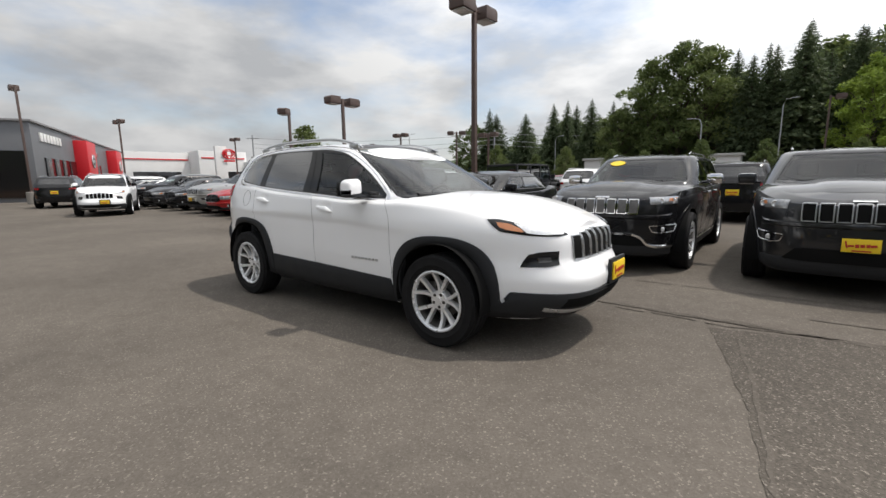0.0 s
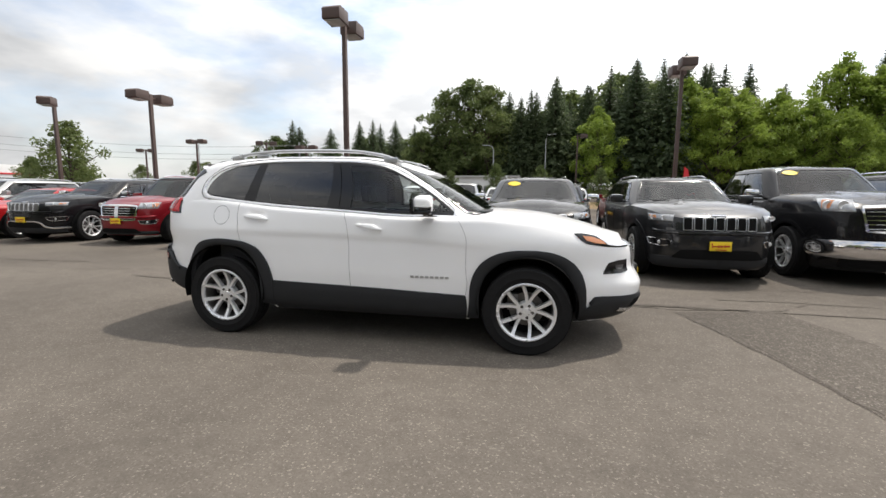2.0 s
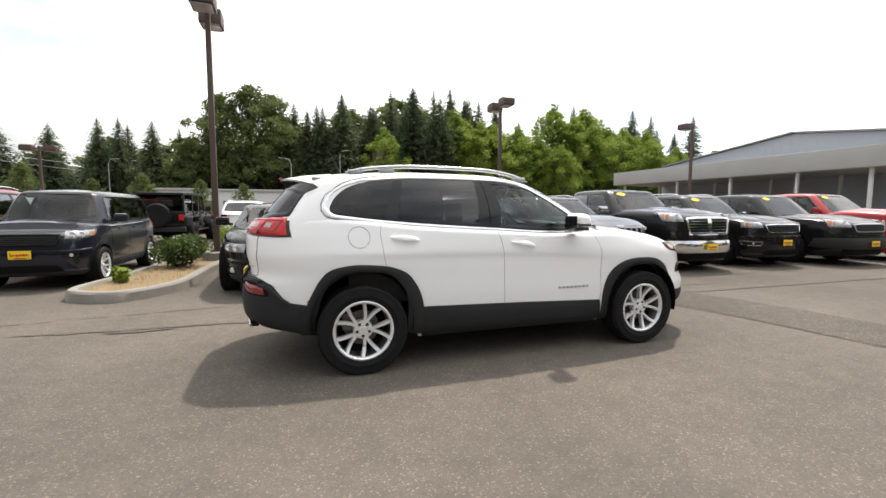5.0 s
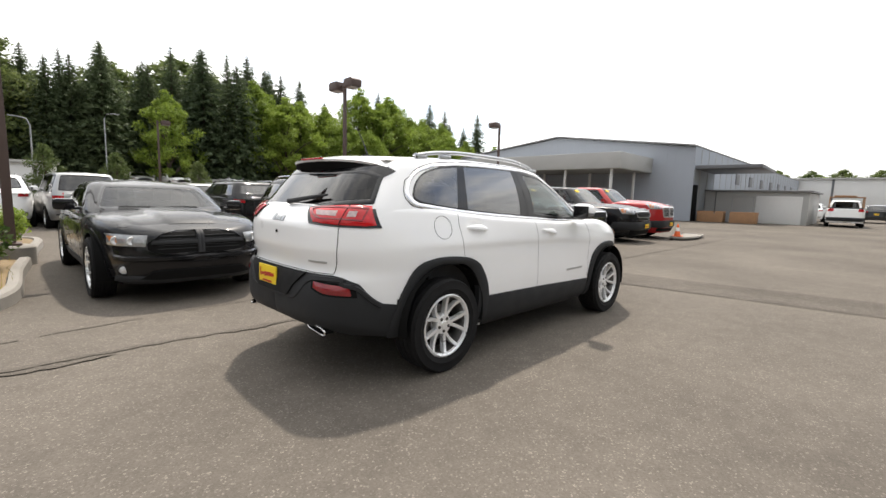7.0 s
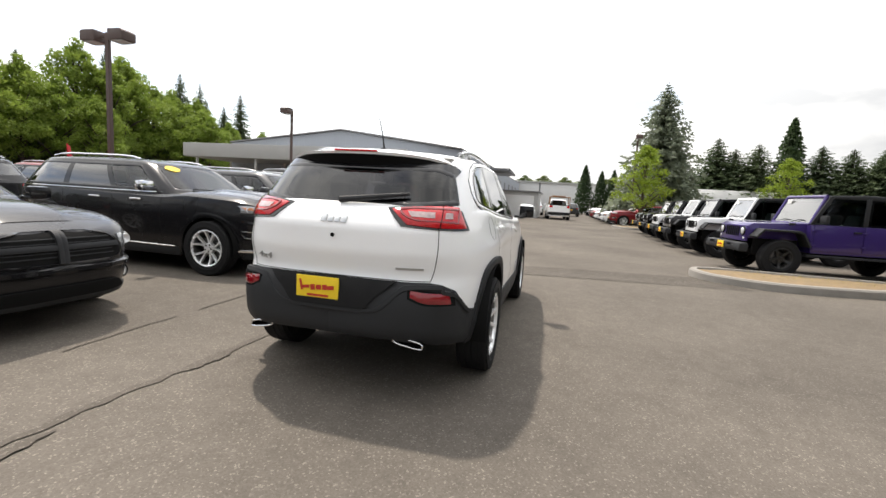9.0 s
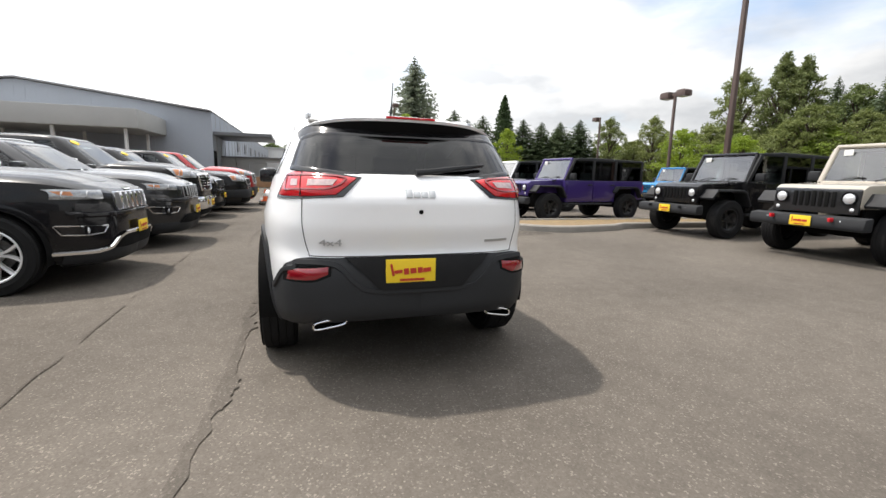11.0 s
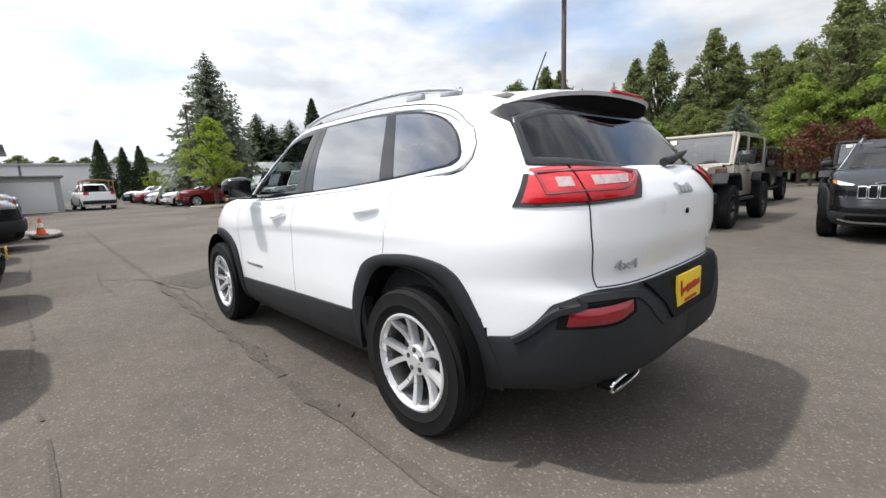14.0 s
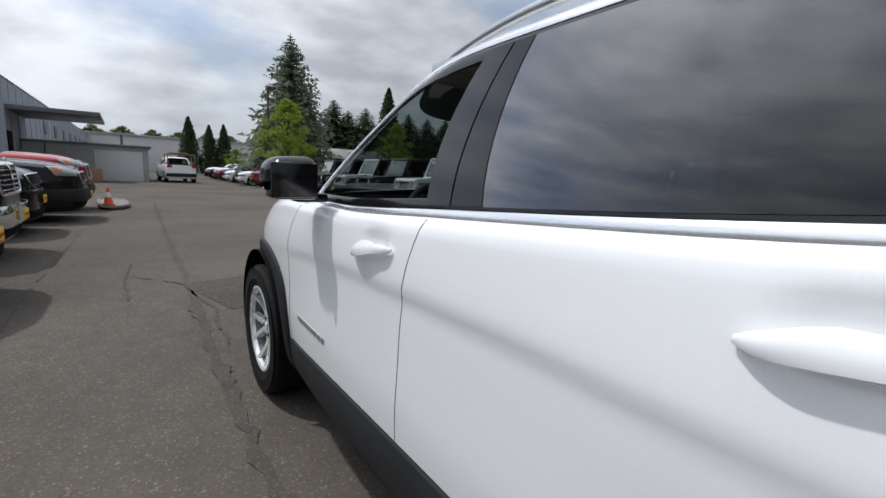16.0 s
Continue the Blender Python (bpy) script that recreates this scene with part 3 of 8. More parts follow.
def rim_mesh(rr, wd, spokes, mat, split=True, dish=0.02):
    """An alloy rim that faces +y."""
    g = Geo()
    h = wd / 2
    g.lathe([(rr - 0.004, h * 0.72), (rr + 0.006, h * 0.90), (rr - 0.004, h * 0.93), (rr - 0.016, h * 0.86), (rr - 0.020, h * 0.70)], 56)
    g.lathe([(rr - 0.020, h * 0.70), (rr - 0.028, h * 0.4), (rr - 0.03, -h * 0.7)], 40, slot=1)
    g.lathe([(0.001, h * 0.62), (0.026, h * 0.62), (0.030, h * 0.58), (0.070, h * 0.56), (0.078, h * 0.46), (0.078, 0.0)], 32)
    for k in range(5):
        a = 2 * math.pi * (k + 0.5) / 5
        g.lathe([(0.001, h * 0.60), (0.012, h * 0.60), (0.013, h * 0.5)], 10, Matrix.Translation((0.050 * math.cos(a), 0, 0.050 * math.sin(a))), slot=2)
        g.lathe([(0.001, h * 0.64), (0.006, h * 0.64), (0.007, h * 0.5)], 8, Matrix.Translation((0.050 * math.cos(a), 0, 0.050 * math.sin(a))), slot=1)
    for k in range(spokes):
        a = 2 * math.pi * k / spokes + math.pi / 2
        fork = 0.34 if split else 0.0
        for s in ((-1, 1) if split else (0,)):
            rows = []
            for q in range(6):
                t = q / 5
                rad = 0.052 + (rr - 0.068) * t
                ang = a + s * (0.07 + 0.25 * t ** 0.85) if split else a
                wid = (0.0105 + 0.0030 * t if split else 0.034 * (1 - 0.38 * t)) + 0.003
                y = h * (0.55 + 0.30 * t ** 1.6) - dish * math.sin(math.pi * t) * 0.4
                c, sn = math.cos(ang), math.sin(ang)
                ctr = Vector((rad * c, y, rad * sn))
                side = Vector((-sn, 0, c))
                rows.append((ctr - side * wid + Vector((0, -0.035, 0)), ctr - side * wid * 0.8, ctr + side * wid * 0.8, ctr + side * wid + Vector((0, -0.035, 0))))
            vs = [p for r_ in rows for p in r_]
            fs = [(i * 4 + j, i * 4 + j + 1, (i + 1) * 4 + j + 1, (i + 1) * 4 + j) for i in range(5) for j in range(3)]
            g.add(vs, fs)
    return g.mesh("rim", [mat, M_DISC, M_DARKALLOY])


def disc_mesh(rr):
    g = Geo()
    g.lathe([(0.001, 0.0), (0.08, 0.0), (0.085, -0.02), (rr * 0.60, -0.02), (rr * 0.60, -0.04)], 40)
    g.box((rr * 0.48, -0.02, rr * 0.25), (0.09, 0.05, 0.14), 0.012)
    return g.mesh("brake_disc", M_DISC)


def backing_mesh(rr):
    return Geo().lathe([(0.0005, -0.045), (rr - 0.02, -0.045), (rr - 0.02, -0.047)], 24).mesh("hub_backing", M_LINER)


def add_wheels(car, fx, rx, y, r, rr, wd, spokes=5, mat=None, split=True):
    tm, rm, dm, bk = tyre_mesh(r, rr, wd), rim_mesh(rr, wd, spokes, mat or M_ALLOY, split), disc_mesh(rr), backing_mesh(rr)
    turn = 0
    for x in (fx, rx):
        for s in (1, -1):
            turn += 1.0
            w = part("wheel", tm, None, car, "black rubber tyre", pose(x, s * y, r, 0, 0, 0 if s > 0 else 180))
            rim = part("rim", rm, None, w, "", pose(0, 0, 0, 0, turn * 31, 0))
            part("brake_disc", dm, None, w)
            part("hub_backing", bk, None, w)


def arc_pts(cx, cz, r, a0, a1, n, kx=1.0, kz=1.0):
    return [("x", cx + kx * r * math.cos(radians(a0 + (a1 - a0) * i / n)), cz + kz * r * math.sin(radians(a0 + (a1 - a0) * i / n))) for i in range(n + 1)]


def dealer_card(shell, geo_y, geo_ink, where, y0, z0, w=0.30, h=0.15, off=0.02):
    """A yellow card with a red mark, flat on the front ('f') or the rear ('r')."""
    p = shell.at(shell.a(where, max(abs(y0), 0.001), z0), z0)
    x = float(p[0]) + (off if where == "f" else -off)
    d = 1 if where == "f" else -1
    geo_y.box((x, y0, z0), (0.012, w, h), 0.003)
    xi = x + d * 0.0085
    for i, (u, v, lw, lh, tilt) in enumerate(((-0.38, 0.06, 0.045, 0.52, 12), (-0.26, -0.02, 0.16, 0.14, 6), (-0.10, -0.02, 0.10, 0.26, 5),
                                              (0.04, 0.0, 0.12, 0.22, 5), (0.18, 0.02, 0.10, 0.24, 5), (0.32, 0.02, 0.16, 0.18, 6), (0.02, -0.38, 0.5, 0.10, 0))):
        m = Matrix.Translation((xi, y0 + d * u * w, z0 + v * h)) @ Matrix.Rotation(radians(tilt * d), 4, "X")
        geo_ink.box((0, 0, 0), (0.003, lw * w, lh * h), 0.0, m)


def seat(g, x, y, z=0.62, s=1.0):
    m = Matrix.Translation((x, y, z))
    g.box((0.02, 0, -0.08), (0.50 * s, 0.50, 0.16), 0.05, m)
    g.box((-0.26, 0, 0.27), (0.14, 0.48, 0.62), 0.05, m @ Matrix.Rotation(radians(-14), 4, "Y"))
    g.box((-0.36, 0, 0.70), (0.10, 0.26, 0.18), 0.04, m @ Matrix.Rotation(radians(-8), 4, "Y"))


def door_handle(shell, g, x, z, s, length=0.25, rise=0.0):
    """A flat, bowed pull handle, thicker in the middle; rise tilts it towards the rear."""
    vs, n = [], 10
    for i in range(17):
        u = i / 16 - 0.5
        f = 1 - abs(2 * u) ** 3.2
        zc = z - rise * u
        for j in range(n):
            t = 2 * math.pi * j / n
            dz = math.sin(t) * (0.005 + 0.017 * f)
            p = shell.at(shell.a("x", x + u * length, zc + dz), zc + dz, 0.008 + 0.022 * f + math.cos(t) * (0.003 + 0.010 * f))
            vs.append((p[0], s * p[1], p[2]))
    fs = [(i * n + j, i * n + (j + 1) % n, (i + 1) * n + (j + 1) % n, (i + 1) * n + j) for i in range(16) for j in range(n)]
    fs += [tuple(range(n)), tuple(16 * n + j for j in range(n))]
    g.add(vs, fs if s < 0 else [f_[::-1] for f_ in fs])


def hero_body(paint_mat, name, label, tinted=True, open_window=True, grille_ring=None):
    """The mid-size crossover: white or black, with dark cladding round the wheel arches and sills."""
    car = thing(name, label, "car")

    def bulge(x, z):
        haunch = 0.022 * np.exp(-((x + 1.35) / 0.55) ** 2) * np.exp(-((z - 0.90) / 0.16) ** 2)
        fender = 0.020 * np.exp(-((x - 1.35) / 0.50) ** 2) * np.exp(-((z - 0.88) / 0.16) ** 2)
        d = np.interp(x, (-1.9, -1.55, -1.2, -0.5, 0.0, 0.4, 0.95), (0.93, 0.955, 0.944, 0.938, 0.926, 0.915, 0.875)) - z
        step = np.clip(d / 0.045, 0, 1)
        back_up = np.clip((d - 0.06) / 0.30, 0, 1)
        hollow = -0.010 * step * step * (3 - 2 * step) * (1 - back_up * back_up * (3 - 2 * back_up))
        cups = sum(-0.020 * np.exp(-((x - hx) / 0.075) ** 4 - ((z - hz) / 0.030) ** 2) for hx, hz in ((0.038, 1.018), (-1.012, 1.078)))
        return haunch + fender + cups + hollow * np.exp(-((x + 0.25) / 1.25) ** 6)

    tub = Shell(w=[(0.22, 0.78), (0.34, 0.855), (0.48, 0.872), (0.62, 0.880), (0.80, 0.882), (0.93, 0.876), (1.03, 0.862), (1.15, 0.838), (1.30, 0.80)],
                xf=[(0.22, 2.12), (0.30, 2.22), (0.42, 2.31), (0.53, 2.33), (0.62, 2.29), (0.70, 2.25), (0.80, 2.24), (0.88, 2.215), (0.94, 2.15), (1.0, 2.06), (1.1, 1.9), (1.3, 1.7)],
                xr=[(0.22, -2.02), (0.36, -2.17), (0.48, -2.235), (0.60, -2.24), (0.72, -2.225), (0.775, -2.20), (0.80, -2.195), (0.95, -2.225), (1.06, -2.225), (1.15, -2.185), (1.25, -2.10)],
                top=[(-2.3, 1.20), (-1.95, 1.245), (-1.55, 1.235), (-0.87, 1.168), (-0.19, 1.126), (0.386, 1.094), (0.74, 1.092), (0.95, 1.10), (1.25, 1.085), (1.5, 1.06), (1.75, 1.01), (1.95, 0.955), (2.10, 0.905), (2.25, 0.86), (2.4, 0.82)],
                bot=[(-2.4, 0.47), (-2.1, 0.44), (-1.9, 0.41), (-1.75, 0.35), (-0.9, 0.24), (0.9, 0.24), (1.8, 0.24), (2.1, 0.25), (2.4, 0.30)],
                nf=3.5, nr=4.8, r=0.05, crown=0.045, bulge=bulge)
    cab = Shell(w=[(0.95, 0.825), (1.10, 0.815), (1.20, 0.794), (1.32, 0.755), (1.45, 0.705), (1.54, 0.668), (1.62, 0.63), (1.70, 0.58)],
                xf=[(0.95, 1.28), (1.06, 1.13), (1.14, 0.99), (1.27, 0.765), (1.40, 0.535), (1.52, 0.31), (1.60, 0.15), (1.68, -0.05)],
                xr=[(0.95, -2.18), (1.10, -2.17), (1.19, -2.12), (1.28, -2.05), (1.38, -1.97), (1.48, -1.88), (1.56, -1.80), (1.64, -1.68)],
                top=[(-2.3, 1.44), (-1.95, 1.515), (-1.7, 1.548), (-1.36, 1.580), (-0.8, 1.602), (-0.25, 1.596), (0.05, 1.570), (0.30, 1.52), (0.6, 1.42), (1.3, 1.2)],
                bot=[(-2.4, 1.05), (1.4, 1.05)], nf=6.5, nr=5.0, xm=-0.6, r=0.06, crown=0.034, ref=1.3)

    # window openings
    lowf = curve([(-1.57, 1.285), (-1.52, 1.258), (-1.44, 1.245), (-0.87, 1.186), (-0.19, 1.144), (0.386, 1.112), (0.74, 1.108)])
    upf = curve([(-1.57, 1.30), (-1.53, 1.375), (-1.43, 1.455), (-1.25, 1.506), (-0.7, 1.538), (-0.2, 1.532), (0.09, 1.502), (0.38, 1.376), (0.60, 1.235), (0.74, 1.122)])

    def pane(xb0, xb1, xt0, xt1, n=9):
        u = np.linspace(0, 1, n)
        return ([("x", xb0 + (xb1 - xb0) * k, float(lowf(xb0 + (xb1 - xb0) * k))) for k in u],
                [("x", xt0 + (xt1 - xt0) * k, float(upf(xt0 + (xt1 - xt0) * k))) for k in u])

    xs_ = [-1.566, -1.563, -1.558, -1.55, -1.54, -1.525, -1.505, -1.48, -1.45, -1.41] + [float(q) for q in np.linspace(-1.36, 0.735, 24)]
    dlo = ([("x", q, float(lowf(q))) for q in xs_], [("x", q, float(upf(q))) for q in xs_])
    wind = ([("f", 0.0, 1.118), ("f", 0.35, 1.115), ("f", 0.62, 1.108), ("f", 0.735, 1.12)], [("f", 0.0, 1.590), ("f", 0.25, 1.586), ("f", 0.44, 1.572), ("f", 0.55, 1.55)])
    rearw = ([("r", 0.0, 1.178), ("r", 0.30, 1.186), ("r", 0.45, 1.206), ("r", 0.60, 1.226), ("x", -1.875, 1.236)],
             [("r", 0.0, 1.47), ("r", 0.28, 1.47), ("r", 0.45, 1.468), ("r", 0.55, 1.462), ("x", -1.74, 1.445)])
    cab_holes = [cab.loop(*dlo, n=60, smooth=False), cab.loop(*wind), cab.loop(*rearw)]
    arches = []
    for cx, cz in ((1.35, 0.40), (-1.35, 0.42)):
        arches.append(arc_pts(cx, cz, 0.440, 0, 180, 24, 1.0, 0.955))
    tub_holes = [np.array([(tub.a(k, v, z), z) for k, v, z in [("x", cx + 0.440, 0.1)] + a + [("x", cx - 0.440, 0.1)]]) for (cx, cz), a in zip(((1.35, 0.4), (-1.35, 0.42)), arches)]

    g = Geo()
    tub.skin(g, 240, 44, tub_holes, cut=lambda x, y, z: -2.6 < x < 0.96 and abs(y) < 0.80)
    part("body", g, paint_mat, car, "glossy painted body shell")
    g = Geo()
    cab.skin(g, 200, 26, cab_holes)
    part("roof", g, paint_mat, car, "painted roof and pillars")
    # inside of the roof
    g = Geo()
    g.box((-0.75, 0, 1.535), (1.9, 1.16, 0.02), 0.008)
    part("headliner", g, M_LINING, car, "pale cloth headliner")

    # black surround of the side windows and the bright line round it
    ring = dlo[0] + dlo[1][::-1]
    for s in (1, -1):
        g = Geo()
        cab.band(g, ring, 0.040, 0.0005, 300, True, False, sides=(s,), drop=0.002)
        part("window_surround", g, M_GLOSSBLK, car, "gloss black window surround")
    grow = curve([(-1.625, 1.30), (-1.57, 1.238), (-1.46, 1.220), (-0.87, 1.162), (-0.19, 1.120), (0.386, 1.088), (0.78, 1.085)])
    gup = curve([(-1.625, 1.31), (-1.58, 1.395), (-1.46, 1.483), (-1.26, 1.534), (-0.7, 1.566), (-0.2, 1.560), (0.10, 1.530), (0.40, 1.402), (0.62, 1.262), (0.78, 1.13)])
    ex = np.r_[-1.622, -1.618, -1.61, -1.60, -1.585, -1.565, -1.54, -1.51, -1.47, np.linspace(-1.42, 0.77, 26)]
    for s in (1, -1):
        g = Geo()
        cab.band(g, [("x", float(x), float(grow(x))) for x in ex] + [("x", float(x), float(gup(x))) for x in ex[::-1]], 0.030, 0.006, 300, True, False, sides=(s,))
        part("window_trim", g, M_BRIGHT, car, "bright trim line round the side windows")
    for s in (1, -1):
        g = Geo()
        cab.band(g, [("x", float(x) - (0.022 if x < -1.57 else 0.0), float(grow(x)) - 0.019) for x in ex] + [("x", float(x) - (0.022 if x < -1.57 else 0.0), float(gup(x)) + 0.019) for x in ex[::-1]], 0.005, 0.0025, 300, True, False, sides=(s,), drop=0.002)
        part("trim_gap", g, M_LINER, car)
    # pillars between the panes
    for nm, b0, b1, t0, t1 in (("door_post", -0.249, -0.150, -0.290, -0.203), ("door_post", -0.365, -0.255, -0.356, -0.296), ("rear_post", -1.167, -1.056, -1.067, -0.990)):
        for s in (1, -1):
            g = Geo()
            cab.patch(g, *pane(b0, b1, t0, t1, 3), 4, 8, 0.0045, 0.02, sides=(s,))
            part(nm, g, M_GLOSSBLK, car, "black window post")
    for nm, lim, mt in (("quarter_window", (-1.555, -1.16, -1.555, -1.06), M_SIDEGLASS), ("rear_door_window", (-1.07, -0.355, -1.0, -0.35), M_SIDEGLASS)):
        for s in (1, -1):
            g = Geo()
            lo, up = pane(*lim) if nm != "quarter_window" else ([q for q in dlo[0] if q[1] < -1.17] + [("x", -1.165, float(lowf(-1.165)))], [q for q in dlo[1] if q[1] < -1.075] + [("x", -1.066, float(upf(-1.066)))])
            cab.patch(g, lo, up, 30, 8, 0.0028, 0.004, sides=(s,), smooth=False)
            part(nm, g, mt if tinted else M_GLASS, car, "dark tinted side glass")
    g = Geo()
    lo, up = pane(-0.16, 0.72, -0.24, 0.72)
    cab.patch(g, lo, up, 16, 8, -0.004, 0.004, sides=(-1,) if open_window else (1, -1))
    part("front_door_window", g, M_GLASS, car, "clear front side glass")
    if open_window:
        g = Geo()
        u = np.linspace(0, 1, 9)
        lo = [("x", -0.16 + 0.88 * k, float(lowf(-0.16 + 0.88 * k)) - 0.01) for k in u]
        up = [("x", -0.16 + 0.88 * k, float(lowf(-0.16 + 0.88 * k)) + 0.004) for k in u]
        cab.patch(g, lo, up, 12, 2, -0.004, 0.004, sides=(1,))
        part("lowered_window", g, M_GLASS, car, "front window wound down")
    g = Geo()
    cab.patch(g, *wind, 20, 14, -0.002, 0.004)
    part("windscreen", g, M_SCREEN, car, "raked clear windscreen")
    g = Geo()
    cab.band(g, wind[0] + wind[1][::-1], 0.035, 0.002, 60, False, False)
    part("windscreen_seal", g, M_GLOSSBLK, car)
    g = Geo()
    cab.patch(g, *rearw, 30, 12, 0.003, 0.012, smooth=False)
    part("rear_window", g, M_REARGLASS, car, "dark rear window")
    g = Geo()
    cab.band(g, [("r", 0.0, 1.192), ("r", 0.30, 1.200), ("r", 0.45, 1.220), ("r", 0.60, 1.240), ("x", -1.885, 1.25), ("x", -1.83, 1.33), ("x", -1.77, 1.42), ("r", 0.53, 1.45), ("r", 0.0, 1.455)], 0.034, 0.006, 110, False, False)
    cab.patch(g, [("r", 0.0, 1.462), ("r", 0.45, 1.460), ("r", 0.55, 1.452), ("x", -1.745, 1.435)], [("r", 0.0, 1.53), ("r", 0.42, 1.525), ("r", 0.52, 1.515), ("x", -1.70, 1.495)], 30, 5, 0.005, 0.01, smooth=False)
    # black fin between the glass and the spoiler's end
    cab.patch(g, [("x", -1.765, 1.41), ("x", -1.70, 1.44), ("x", -1.655, 1.462)], [("x", -1.745, 1.50), ("x", -1.70, 1.493), ("x", -1.66, 1.466)][::1], 8, 6, 0.004, 0.012, smooth=False)
    part("rear_window_surround", g, M_GLOSSBLK, car, "gloss black rear glass surround")

    # spoiler above the rear window
    n = 26
    top_row, mid_row, tip_row, und_row, in_row = [], [], [], [], []
    for i in range(n + 1):
        q = 2 * i / n - 1
        e = abs(q) ** 3.0
        zr = float(cab.top(-1.56)) + 0.034 * (1 - (q * 0.93) ** 2)
        zt = 1.547 - 0.020 * q * q - 0.034 * abs(q) ** 7
        xt = -1.950 + 0.240 * e
        top_row.append((-1.55, q * 0.56, zr + 0.003))
        mid_row.append(((xt - 1.55) / 2 - 0.02 * (1 - e), q * 0.592, (zr + zt) / 2 + 0.012 * (1 - e) - 0.008 * e))
        tip_row.append((xt, q * 0.607, zt))
        und_row.append((xt + 0.010, q * 0.604, zt - 0.016))
        in_row.append((-1.885 + 0.13 * e, q * 0.615, 1.452 - 0.012 * e))
    k = n + 1
    fs = lambda r_: [(j * k + i, (j + 1) * k + i, (j + 1) * k + i + 1, j * k + i + 1) for j in range(r_) for i in range(n)]
    g = Geo()
    g.add(top_row + mid_row + tip_row + und_row, fs(3))
    part("spoiler", g, paint_mat, car, "roof spoiler over the rear window")
    g = Geo()
    g.add(und_row + [((a[0] + b[0]) / 2, b[1], (a[2] * 0.6 + b[2] * 0.4)) for a, b in zip(und_row, in_row)] + in_row + [(p[0] + 0.06, p[1], p[2] - 0.03) for p in in_row], fs(3))
    part("spoiler_underside", g, M_LINER, car, "black underside of the spoiler")
    g = Geo()
    g.box((-1.947, 0, 1.551), (0.022, 0.30, 0.014), 0.005)
    part("brake_light", g, M_REDLENS, car, "narrow red high brake light")

    # roof rails
    for s in (1, -1):
        g = Geo()
        pts = []
        for i in range(25):
            u = i / 24
            x = -1.44 + 1.68 * u
            lift = 0.036 * (1 - abs(2 * u - 1) ** 4)
            pts.append((x, s * (0.575 - 0.02 * u), float(cab.top(x)) + 0.014 + lift + 0.003))
        g.tube(pts, [0.006, 0.012] + [0.016] * 21 + [0.012, 0.006], 10)
        for x in (-1.36, -1.10, 0.14):
            g.box((x, s * 0.57, float(cab.top(x)) + 0.012), (0.13, 0.028, 0.045), 0.012)
        part("roof_rail", g, M_SATIN, car, "satin silver roof rail")
    g = Geo()
    g.tube([(-1.42, 0.02, 1.612), (-1.47, 0.02, 1.73), (-1.525, 0.025, 1.83)], [0.009, 0.004, 0.003], 6)
    g.box((-1.41, 0.02, 1.612), (0.10, 0.045, 0.03), 0.012)
    part("aerial", g, M_PLASTIC, car, "thin black roof aerial")

    # wheel arch cladding, with flattened tops
    for fx, cz, ox, oz in ((1.35, 0.40, 0.462, 0.440), (-1.35, 0.42, 0.488, 0.458)):
        for s in (1, -1):
            g = Geo()
            if fx > 0:
                inner = [("x", fx + 0.385 * math.copysign(abs(math.cos(t)) ** 0.85, math.cos(t)), cz + 0.375 * max(math.sin(t), 0) ** 0.9) for t in np.linspace(0, math.pi, 29)]
                outer = [("x", fx + ox * math.copysign(abs(math.cos(t)) ** 0.80, math.cos(t)), cz + oz * max(math.sin(t), 0) ** 0.72) for t in np.linspace(0, math.pi, 29)]
                inner = [("x", fx + 0.385, 0.27)] + inner + [("x", fx - 0.385, 0.27)]
                outer = [("x", fx + ox + 0.02, 0.27)] + outer + [("x", fx - ox - 0.02, 0.27)]
            else:
                inner = [("x", *q) for q in ((-0.985, 0.30), (-0.985, 0.50), (-1.0, 0.61), (-1.04, 0.69), (-1.10, 0.755), (-1.20, 0.80), (-1.38, 0.81), (-1.50, 0.785), (-1.585, 0.73), (-1.63, 0.67), (-1.665, 0.59), (-1.69, 0.50), (-1.70, 0.33))]
                outer = [("x", *q) for q in ((-0.862, 0.28), (-0.862, 0.50), (-0.89, 0.62), (-0.95, 0.73), (-1.03, 0.805), (-1.17, 0.85), (-1.38, 0.865), (-1.54, 0.845), (-1.64, 0.79), (-1.70, 0.70), (-1.75, 0.60), (-1.79, 0.50), (-1.81, 0.33))]
            tub.patch(g, inner, outer, 60, 4, 0.016, 0.05, smooth=fx < 0, sides=(s,), puff=0.008)
            part("arch_cladding", g, M_PLASTIC, car, "black plastic wheel arch cladding")
            g = Geo()
            vs, fs = [], []
            for i in range(25):
                a = math.pi * i / 24 * 1.16 - 0.08 * math.pi
                for yy in (0.90, 0.55):
                    vs.append((fx + 0.40 * math.cos(a), s * yy, cz + 0.39 * math.sin(a)))
            fs = [(2 * i, 2 * i + 1, 2 * i + 3, 2 * i + 2) for i in range(24)]
            g.add(vs, fs)
            g.box((fx, s * 0.54, cz + 0.15), (0.80, 0.02, 0.46))
            part("wheel_well", g, M_LINER, car)
    # sills
    for s in (1, -1):
        g = Geo()
        tub.patch(g, [("x", -0.86, 0.25), ("x", 0, 0.25), ("x", 0.86, 0.25)], [("x", -0.86, 0.505), ("x", 0, 0.485), ("x", 0.86, 0.455)], 24, 8, 0.010, 0.03, sides=(s,), puff=0.012)
        part("sill", g, M_PLASTIC, car, "black plastic sill")
    # rear bumper
    g = Geo()
    low = [("r", 0.0, 0.425), ("r", 0.40, 0.42), ("r", 0.60, 0.40), ("x", -2.08, 0.385), ("x", -2.0, 0.37), ("x", -1.92, 0.36), ("x", -1.76, 0.33)]
